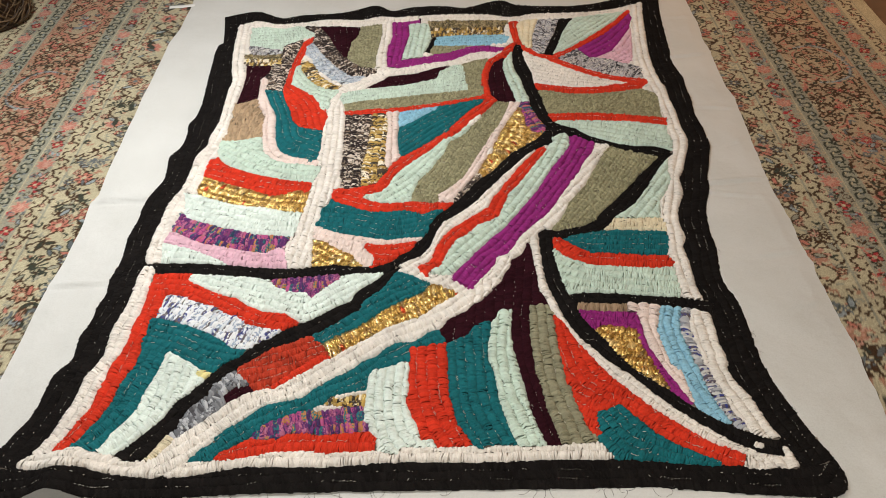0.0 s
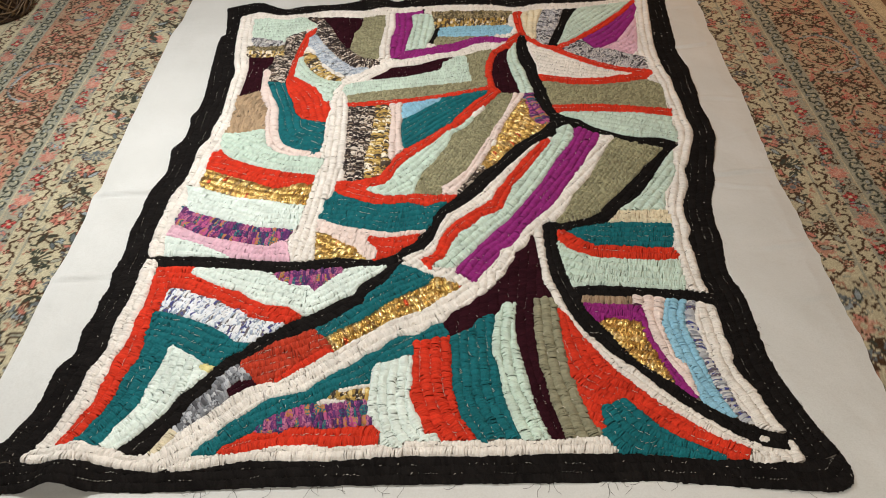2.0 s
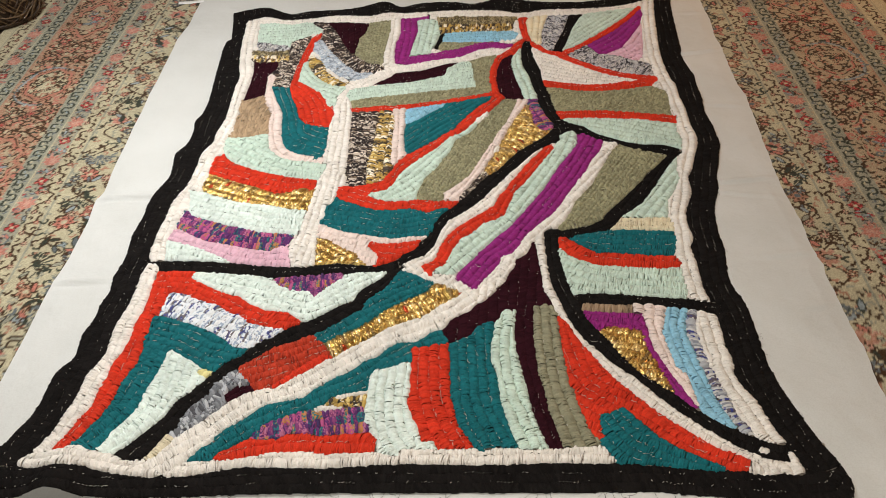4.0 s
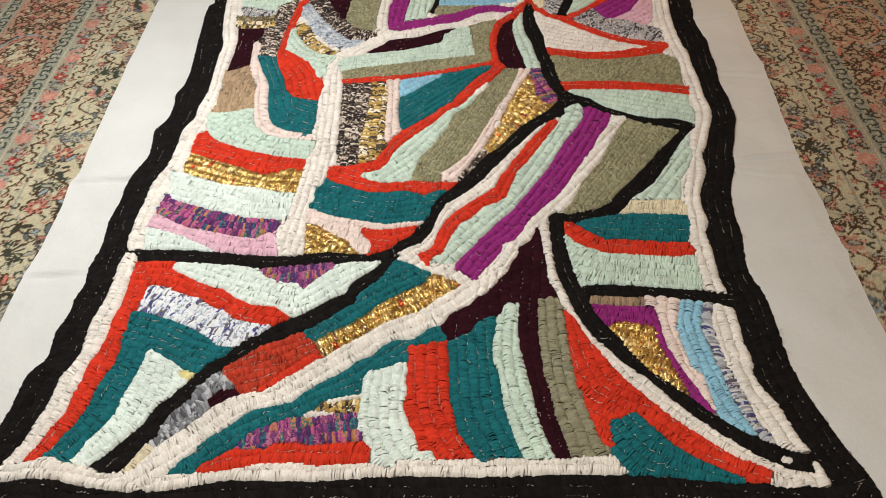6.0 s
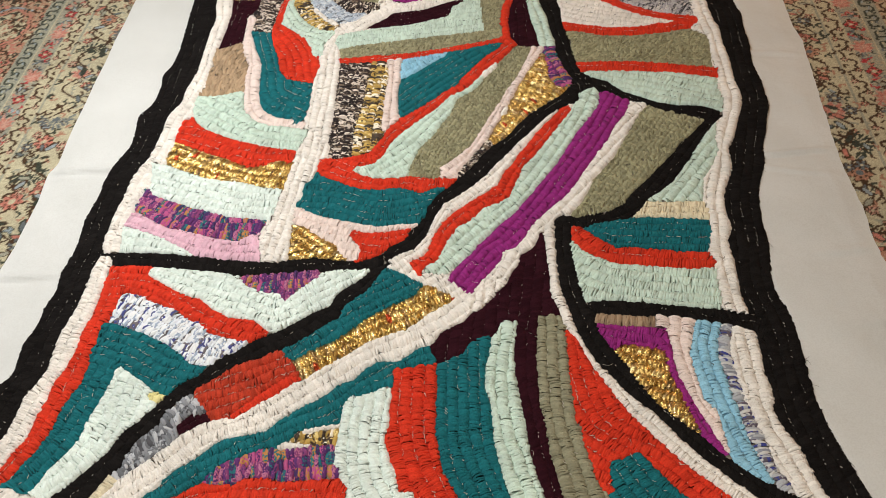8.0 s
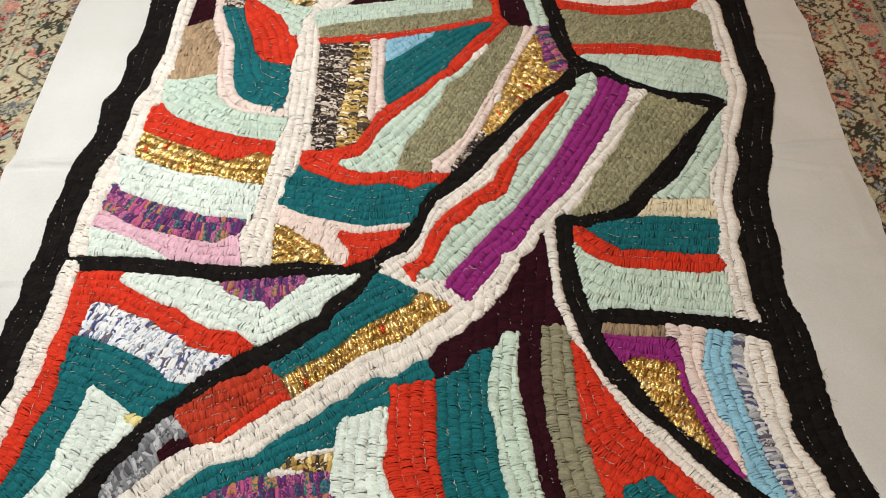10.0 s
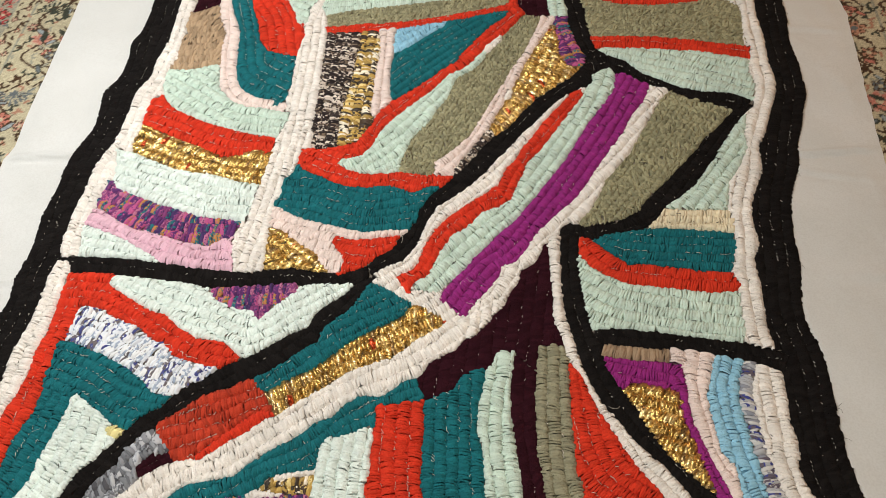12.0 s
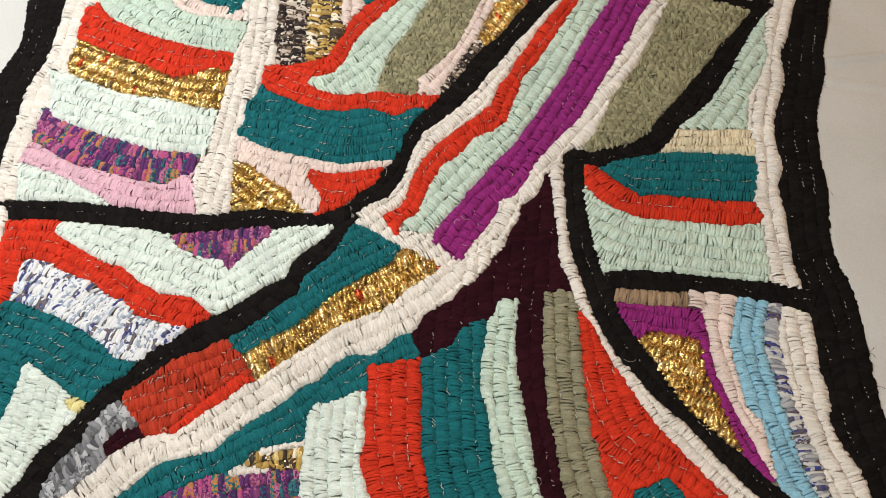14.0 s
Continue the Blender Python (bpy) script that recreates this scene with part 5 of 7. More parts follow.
patch("gold_patch", "gold", [(-0.187, -0.194), (-0.059, -0.097), (0.091, -0.016)], [(0.039, 0.020), (0.062, 0.016), (0.109, -0.015), (0.070, -0.043), (0.049, -0.062), (0.018, -0.091), (-0.025, -0.108), (-0.061, -0.126), (-0.101, -0.161), (-0.140, -0.188), (-0.170, -0.216), (-0.189, -0.202), (-0.204, -0.177), (-0.172, -0.150), (-0.127, -0.125), (-0.097, -0.097), (-0.067, -0.064), (-0.036, -0.042), (0.002, -0.019), (0.029, -0.000)])
patch("teal_strip", "teal", [(-0.426, -0.496), (-0.355, -0.430), (-0.291, -0.384), (-0.175, -0.314), (-0.103, -0.276), (-0.037, -0.212), (0.075, -0.153)], [(-0.442, -0.502), (-0.422, -0.473), (-0.402, -0.457), (-0.389, -0.432), (-0.369, -0.413), (-0.340, -0.390), (-0.307, -0.356), (-0.227, -0.335), (-0.192, -0.302), (-0.160, -0.277), (-0.122, -0.251), (-0.099, -0.226), (-0.069, -0.212), (-0.050, -0.186), (-0.025, -0.169), (0.012, -0.169), (0.047, -0.138), (0.071, -0.131), (0.080, -0.158), (0.089, -0.176), (0.040, -0.187), (0.003, -0.195), (0.007, -0.226), (-0.024, -0.242), (-0.064, -0.255), (-0.082, -0.277), (-0.083, -0.314), (-0.088, -0.316), (-0.138, -0.322), (-0.166, -0.339), (-0.184, -0.351), (-0.201, -0.367), (-0.230, -0.374), (-0.267, -0.388), (-0.289, -0.403), (-0.318, -0.425), (-0.327, -0.447), (-0.361, -0.469), (-0.375, -0.477), (-0.387, -0.499)])
patch("lame_patch", "goldtweed", [(-0.169, -0.351), (-0.086, -0.338)], [(-0.174, -0.355), (-0.166, -0.336), (-0.138, -0.323), (-0.118, -0.320), (-0.087, -0.319), (-0.082, -0.357), (-0.123, -0.360), (-0.138, -0.361), (-0.163, -0.357)])
patch("white_sliver", "white", [(-0.154, -0.335), (-0.085, -0.319)], [(-0.158, -0.332), (-0.123, -0.320), (-0.085, -0.313), (-0.084, -0.322), (-0.117, -0.330), (-0.149, -0.339)])
patch("white_sliver", "white", [(-0.193, -0.371), (-0.133, -0.358)], [(-0.196, -0.374), (-0.180, -0.360), (-0.158, -0.356), (-0.130, -0.359), (-0.134, -0.365), (-0.171, -0.373)])
patch("multicolour_stripe", "multi", [(-0.288, -0.429), (-0.199, -0.409), (-0.080, -0.387)], [(-0.240, -0.385), (-0.230, -0.374), (-0.200, -0.372), (-0.171, -0.371), (-0.132, -0.363), (-0.087, -0.358), (-0.083, -0.399), (-0.070, -0.404), (-0.068, -0.422), (-0.104, -0.426), (-0.171, -0.435), (-0.210, -0.429), (-0.244, -0.432), (-0.265, -0.446), (-0.314, -0.444), (-0.309, -0.424), (-0.284, -0.401)])
patch("red_stripe", "red", [(-0.375, -0.490), (-0.299, -0.463), (-0.192, -0.452), (-0.051, -0.454)], [(-0.385, -0.499), (-0.376, -0.476), (-0.356, -0.467), (-0.329, -0.447), (-0.299, -0.446), (-0.265, -0.446), (-0.244, -0.431), (-0.211, -0.428), (-0.171, -0.435), (-0.104, -0.426), (-0.069, -0.421), (-0.050, -0.439), (-0.047, -0.472), (-0.098, -0.475), (-0.154, -0.479), (-0.203, -0.473), (-0.259, -0.477), (-0.295, -0.485), (-0.340, -0.495)])
patch("mint_patch", "palemint", [(-0.040, -0.243), (-0.041, -0.335), (-0.029, -0.414), (-0.000, -0.468)], [(-0.076, -0.254), (-0.044, -0.251), (0.000, -0.225), (0.009, -0.274), (0.011, -0.316), (0.005, -0.340), (0.018, -0.375), (0.034, -0.408), (0.046, -0.440), (0.070, -0.443), (0.080, -0.462), (0.009, -0.463), (-0.004, -0.481), (-0.046, -0.475), (-0.053, -0.437), (-0.069, -0.421), (-0.073, -0.404), (-0.084, -0.399), (-0.086, -0.359), (-0.086, -0.312), (-0.085, -0.278)])
patch("red_strip", "red", [(0.047, -0.181), (0.054, -0.298), (0.076, -0.385), (0.117, -0.461)], [(0.002, -0.190), (0.034, -0.184), (0.091, -0.172), (0.096, -0.236), (0.099, -0.315), (0.109, -0.356), (0.120, -0.401), (0.145, -0.439), (0.157, -0.458), (0.079, -0.462), (0.069, -0.444), (0.045, -0.444), (0.034, -0.409), (0.017, -0.376), (0.004, -0.340), (0.010, -0.316), (0.008, -0.274), (0.008, -0.224)])
patch("teal_strip", "teal", [(0.139, -0.171), (0.146, -0.266), (0.157, -0.356), (0.200, -0.449)], [(0.089, -0.174), (0.139, -0.150), (0.154, -0.121), (0.189, -0.103), (0.189, -0.171), (0.194, -0.235), (0.204, -0.284), (0.208, -0.326), (0.218, -0.366), (0.229, -0.411), (0.248, -0.455), (0.200, -0.455), (0.168, -0.466), (0.156, -0.458), (0.144, -0.439), (0.119, -0.401), (0.108, -0.356), (0.098, -0.315), (0.095, -0.236)])
patch("mint_strip", "mint", [(0.226, -0.070), (0.217, -0.191), (0.228, -0.297), (0.280, -0.451)], [(0.205, -0.095), (0.213, -0.071), (0.247, -0.065), (0.242, -0.123), (0.245, -0.190), (0.257, -0.248), (0.267, -0.300), (0.277, -0.361), (0.293, -0.413), (0.309, -0.456), (0.248, -0.457), (0.229, -0.411), (0.218, -0.366), (0.208, -0.326), (0.204, -0.284), (0.194, -0.235), (0.188, -0.223), (0.187, -0.171)])
patch("black_line", "black", [(-0.708, 0.096), (-0.602, 0.090), (-0.486, 0.082), (-0.370, 0.067), (-0.297, 0.070), (-0.208, 0.082), (-0.107, 0.079)], [(-0.718, 0.104), (-0.666, 0.110), (-0.608, 0.111), (-0.544, 0.107), (-0.491, 0.102), (-0.416, 0.090), (-0.364, 0.088), (-0.307, 0.084), (-0.271, 0.094), (-0.211, 0.102), (-0.134, 0.092), (-0.109, 0.091), (-0.056, 0.115), (-0.047, 0.086), (-0.055, 0.069), (-0.081, 0.069), (-0.141, 0.068), (-0.205, 0.064), (-0.265, 0.057), (-0.306, 0.050), (-0.371, 0.046), (-0.418, 0.054), (-0.476, 0.063), (-0.533, 0.065), (-0.585, 0.069), (-0.658, 0.069), (-0.677, 0.069), (-0.684, 0.091), (-0.713, 0.093)])
patch("black_line", "black", [(-0.046, 0.078), (-0.133, -0.023), (-0.223, -0.104), (-0.321, -0.168), (-0.378, -0.221), (-0.430, -0.270), (-0.493, -0.364), (-0.565, -0.485)], [(-0.024, 0.103), (-0.074, 0.070), (-0.095, 0.042), (-0.137, 0.007), (-0.155, -0.035), (-0.186, -0.050), (-0.221, -0.079), (-0.256, -0.104), (-0.301, -0.129), (-0.333, -0.159), (-0.353, -0.167), (-0.375, -0.191), (-0.391, -0.214), (-0.423, -0.234), (-0.441, -0.260), (-0.448, -0.272), (-0.470, -0.300), (-0.488, -0.328), (-0.508, -0.346), (-0.522, -0.387), (-0.543, -0.416), (-0.564, -0.444), (-0.581, -0.466), (-0.603, -0.487), (-0.579, -0.499), (-0.554, -0.503), (-0.533, -0.493), (-0.520, -0.472), (-0.506, -0.439), (-0.486, -0.422), (-0.481, -0.388), (-0.472, -0.365), (-0.441, -0.329), (-0.437, -0.304), (-0.423, -0.279), (-0.396, -0.262), (-0.389, -0.246), (-0.357, -0.223), (-0.321, -0.189), (-0.312, -0.186), (-0.268, -0.162), (-0.232, -0.146), (-0.193, -0.120), (-0.154, -0.084), (-0.128, -0.066), (-0.121, -0.032), (-0.098, -0.010), (-0.070, 0.021), (-0.051, 0.065)])
patch("black_line", "black", [(0.343, 0.203), (0.345, 0.095), (0.373, -0.030), (0.424, -0.149), (0.531, -0.272), (0.576, -0.323), (0.667, -0.401), (0.738, -0.446), (0.786, -0.460)], [(0.326, 0.223), (0.362, 0.213), (0.363, 0.164), (0.364, 0.114), (0.370, 0.078), (0.377, 0.036), (0.388, -0.013), (0.407, -0.042), (0.411, -0.089), (0.446, -0.137), (0.481, -0.197), (0.515, -0.247), (0.563, -0.289), (0.592, -0.315), (0.593, -0.317), (0.629, -0.357), (0.674, -0.389), (0.710, -0.413), (0.759, -0.433), (0.790, -0.442), (0.782, -0.453), (0.785, -0.465), (0.788, -0.480), (0.761, -0.477), (0.741, -0.471), (0.693, -0.447), (0.646, -0.411), (0.602, -0.374), (0.562, -0.335), (0.508, -0.270), (0.454, -0.221), (0.403, -0.158), (0.371, -0.096), (0.348, -0.020), (0.336, 0.018), (0.329, 0.071), (0.326, 0.138)])
patch("white_edging", "white", [(0.317, 0.183), (0.320, 0.071), (0.337, -0.023), (0.375, -0.116), (0.438, -0.215), (0.479, -0.271), (0.559, -0.352), (0.644, -0.425), (0.738, -0.484)], [(0.326, 0.206), (0.326, 0.138), (0.330, 0.071), (0.337, 0.018), (0.349, -0.019), (0.371, -0.095), (0.403, -0.156), (0.458, -0.224), (0.508, -0.269), (0.562, -0.333), (0.603, -0.373), (0.646, -0.410), (0.693, -0.446), (0.741, -0.471), (0.785, -0.479), (0.770, -0.495), (0.705, -0.472), (0.673, -0.457), (0.640, -0.442), (0.597, -0.405), (0.556, -0.373), (0.506, -0.320), (0.455, -0.263), (0.454, -0.259), (0.437, -0.234), (0.397, -0.170), (0.365, -0.102), (0.345, -0.074), (0.327, -0.015), (0.317, 0.001), (0.313, 0.077), (0.307, 0.132), (0.301, 0.176), (0.302, 0.196)])
patch("white_knot", "white", [(0.735, -0.450), (0.747, -0.455)], [(0.736, -0.442), (0.746, -0.445), (0.751, -0.453), (0.744, -0.459), (0.731, -0.456)])

# thin leftovers of the white ground between patches go to the patch beside them
WHITE = np.isin(PLAN, range(4, 9))


def spread(mask, k, grow):
    out = mask.copy()
    for dy in range(-k, k + 1):
        for dx in range(-k, k + 1):
            if dx * dx + dy * dy <= k * k + 1:
                moved = np.roll(np.roll(mask, dy, 0), dx, 1)
                out = (out | moved) if grow else (out & moved)
    return out


FIRM = spread(spread(WHITE | (PLAN < 0), 3, False), 3, True)
PLAN[WHITE & ~FIRM] = -2
while (PLAN == -2).any():
    for axis, way in ((0, 1), (0, -1), (1, 1), (1, -1)):
        beside = np.roll(PLAN, way, axis)
        take = (PLAN == -2) & (beside >= 0)
        PLAN[take] = beside[take]


def flood(cells):
    """The connected pieces of a set of cells."""
    left, out = set(cells), []
    while left:
        todo, piece = [left.pop()], []
        while todo:
            r, c = todo.pop()
            piece.append((r, c))
            for q in ((r + 1, c), (r - 1, c), (r, c + 1), (r, c - 1)):
                if q in left:
                    left.discard(q)
                    todo.append(q)
        out.append(piece)
    return sorted(out, key=len)


def lobes(piece):
    """Parts of one piece that hang together by no more than a thin neck."""
    cells = set(piece)
    firm = {(r, c) for r, c in cells if all(q in cells for q in ((r + 2, c), (r - 2, c), (r, c + 2), (r, c - 2)))}
    cores = [core for core in flood(firm) if len(core) > 150]
    if len(cores) < 2:
        return [piece]
    owner = {cell: n for n, core in enumerate(cores) for cell in core}
    todo = list(owner)
    for r, c in todo:  # grows while it is read
        for q in ((r + 1, c), (r - 1, c), (r, c + 1), (r, c - 1)):
            if q in cells and q not in owner:
                owner[q] = owner[r, c]
                todo.append(q)
    return [[cell for cell, n in owner.items() if n == k] for k in range(len(cores))]


for number in range(len(PATCHES)):
    found = flood(zip(*(a.tolist() for a in np.nonzero(PLAN == number))))
    parts = []
    for piece in found:
        rr, cc = np.array(piece).T
        if len(piece) < 24:  # crumbs go to the patch beside them
            around = PLAN[max(0, rr.min() - 2) : rr.max() + 3, max(0, cc.min() - 2) : cc.max() + 3]
            others = around[(around >= 0) & (around != number)]
            if len(others):
                PLAN[rr, cc] = np.bincount(others).argmax()
        else:
            parts += lobes(piece)
    for piece in parts[1:]:
        rr, cc = np.array(piece).T
        PLAN[rr, cc] = len(PATCHES)
        PATCHES.append(PATCHES[number])

RUG_TOP = 0.004
rng = np.random.default_rng(7)


def lie(x, y):
    """How high the rug's back lies: a slight wave, and a lifted buckle by one corner."""
    wave = 0.0016 * (np.sin(5.1 * x + 1.3 * y) * np.sin(4.3 * y + 0.7) + 1)
    buckle = 0.042 * np.exp(-((x + 0.69) ** 2) / 0.0028) / (1 + np.exp((y + 0.485) / 0.02))
    return RUG_TOP + wave + buckle


def plan_at(p):
    c = ((p[..., 0] - X0) / CELL).astype(int).clip(0, NX - 1)
    r = ((p[..., 1] - Y0) / CELL).astype(int).clip(0, NY - 1)
    return PLAN[r, c]


def rows_of(number, step, even):
    """The rows of one patch, sampled along: for each sample its middle, the way across, half the width there, the place along the row and the row."""
    name, colour, line, pitch, phase = PATCHES[number]
    rr, cc = np.nonzero(PLAN == number)
    if len(rr) < 12:
        return None
    cells = np.c_[X0 + (cc + 0.5) * CELL, Y0 + (rr + 0.5) * CELL]
    lo_xy, hi_xy = cells.min(0) - pitch, cells.max(0) + pitch
    base = curve(line)
    e0, e1 = base[0] - base[1], base[-1] - base[-2]
    corners = np.array([(x, y) for x in (lo_xy[0], hi_xy[0]) for y in (lo_xy[1], hi_xy[1])])
    need = lambda p: np.hypot(*(corners - p).T).max()  # noqa: E731
    far0, far1 = (np.arange(0.01, need(p), 0.01)[:, None] for p in (base[0], base[-1]))
    base = np.vstack([base[0] + (e0 / np.hypot(*e0)) * far0[::-1], base, base[-1] + (e1 / np.hypot(*e1)) * far1])
    n = normals(base)
    near = cells[:: max(1, len(cells) // 500)]
    gap = np.hypot(near[:, None, 0] - base[None, :, 0], near[:, None, 1] - base[None, :, 1])
    k = gap.argmin(1)
    off = ((near - base[k]) * n[k]).sum(1)
    if phase is None:  # whole rows from one edge of the patch to the other
        low_edge, high_edge = np.percentile(off, (1.5, 98.5)) + (-0.002, 0.002)
        pitch = (high_edge - low_edge) / max(1, round((high_edge - low_edge) / pitch))
        phase = low_edge / pitch + 0.5
    lo, hi = int(np.floor(min(off.min(), 0) / pitch - phase)) - 1, int(np.ceil(max(off.max(), 0) / pitch - phase)) + 1
    out, tell = [], np.linspace(-1.6, 1.6, 17)
    for row in range(lo, hi + 1):
        o = base + n * ((row + phase) * pitch)
        s = np.r_[0, np.cumsum(np.hypot(*np.diff(o, axis=0).T))]
        if even:
            at = np.arange(0, s[-1], step)
        else:
            at = np.cumsum(step * rng.uniform(0.65, 1.4, int(s[-1] / step) + 1))
            at = at[at < s[-1]]
        m = np.c_[np.interp(at, s, o[:, 0]), np.interp(at, s, o[:, 1])]
        w = np.c_[np.interp(at, s, n[:, 0]), np.interp(at, s, n[:, 1])]
        m = m + w * (0.0011 * np.sin(at * 41 + row * 2.1) + 0.0008 * np.sin(at * 97 + row))[:, None]
        ok = ((m > lo_xy) & (m < hi_xy)).all(1)
        m, w, at = m[ok], w[ok], at[ok]
        if not len(m):
            continue
        hit = plan_at(m[:, None] + w[:, None] * (tell * pitch / 2)[None, :, None]) == number
        inner = hit[:, 3:14]
        some = inner.sum(1) >= 3
        m, w, at, hit, inner = m[some], w[some], at[some], hit[some], inner[some]
        if not len(m):
            continue
        first, last = 3 + inner.argmax(1), 13 - inner[:, ::-1].argmax(1)
        for _ in range(2):  # a row takes in what is too thin beside it for a row of its own
            first = np.where((first <= 3) & ~hit[:, 0] & (first > 0), np.where(hit[np.arange(len(m)), first - 1], first - 1, first), first)
            last = np.where((last >= 13) & ~hit[:, 16] & (last < 16), np.where(hit[np.arange(len(m)), (last + 1).clip(0, 16)], last + 1, last), last)
        low, high = tell[first] - 0.13, tell[last] + 0.13
        out.append((m, w, low * pitch / 2, high * pitch / 2, at, np.full(len(m), row)))
    if not out:
        return None
    return *(np.concatenate(a) for a in zip(*out)), pitch


# chunky cloths: every pucker a small closed cap of its own
ACROSS, ALONG = np.array([-1, -0.78, -0.4, 0, 0.4, 0.78, 1.0]), np.array([-1, -0.55, 0.0, 0.55, 1.0])
U, W = (a.ravel() for a in np.meshgrid(ACROSS, ALONG, indexing="ij"))
FOLD_FACES = grid_faces(len(ACROSS), len(ALONG))
CHUNKY = {"multi": (0.0072, 0.0110), "gold": (0.0064, 0.0105), "goldtweed": (0.0062, 0.0100), "tweed": (0.0047, 0.0098), "olivetweed": (0.0058, 0.0090), "tweedblue": (0.0058, 0.0090), "bluegrey": (0.0060, 0.0085), "bluewhite": (0.0052, 0.0095), "greycloth": (0.0062, 0.0100), "printgrey": (0.0052, 0.0095), "sage": (0.0048, 0.0092), "tan": (0.0060, 0.0090)}


def caps(colour, mids, ways, low, high, at, row):
    k = len(mids)
    step, tall = CHUNKY[colour]
    col = lambda a: a[:, None]  # noqa: E731
    mids = mids + ways * col((low + high) / 2)
    half = (high - low) / 2
    slim = np.sqrt((half / (ROW / 2)).clip(0.3, 1.0))
    long, wide = half * rng.uniform(1.0, 1.10, k), step * rng.uniform(0.72, 1.10, k)
    tall = tall * rng.uniform(0.70, 1.14, k) * slim
    loosely = {"multi": 0.15, "sage": 0.65, "tan": 0.5}.get(colour, 0.32)
    slant, bend, lean = rng.normal(0.0 if colour == "multi" else 0.25, loosely, k), rng.normal(0, 0.25, k), rng.normal(0.10, 0.20, k)
    u, w = U[None] + rng.normal(0, 0.05, (k, len(U))), W[None] + rng.normal(0, 0.10, (k, len(U)))
    a = u * col(long)
    b = w * col(wide) * (1 - 0.3 * np.abs(U[None]) ** 3) + col(slant * wide * 1.4) * U[None] + col(bend * wide) * (U[None] ** 2)
    z = col(tall) * (1 - 0.62 * np.abs(U[None]) ** 2.6) * (1 - (0.8 if colour == "multi" else 0.6) * np.abs(W[None]) ** 1.6) + col(lean * tall) * W[None]
    z = z + rng.normal(0, 0.0005, z.shape)
    x = col(mids[:, 0]) + a * col(ways[:, 0]) + b * col(ways[:, 1])
    y = col(mids[:, 1]) + a * col(ways[:, 1]) - b * col(ways[:, 0])
    tone = np.repeat(rng.random(k), len(U))
    faces = (FOLD_FACES[None] + (np.arange(k) * len(U))[:, None, None]).reshape(-1, 4)
    # the cloth runs on from one pucker to the next under the fold
    on = np.nonzero((np.diff(row) == 0) & (np.hypot(*np.diff(mids, axis=0).T) < 3 * step))[0] * len(U)
    under = np.stack([on + 4, on + 9, on + len(U) + 5, on + len(U)], -1)
    return np.stack([x, y, z + lie(x, y)], -1), np.vstack([faces, under]), tone


# gathered jersey: every pucker a rounded lobe across the row, pinched by the stitches on both sides
PUCKER = {"white": 0.0048, "pinkwhite": 0.0047, "cream": 0.0047, "yellow": 0.0052, "mint": 0.0047, "palemint": 0.0049, "pink": 0.0047, "blue": 0.0046, "red": 0.0041, "rust": 0.0045, "teal": 0.0042, "purple": 0.0042, "olive": 0.0042, "fawn": 0.0044}
LOBE_FACES = grid_faces(6, 5)
LOBE_U, LOBE_W = (a.ravel() for a in np.meshgrid(np.array([-1.0, -0.88, -0.42, 0.42, 0.88, 1.0]), np.array([-1.0, -0.62, 0.0, 0.62, 1.0]), indexing="ij"))


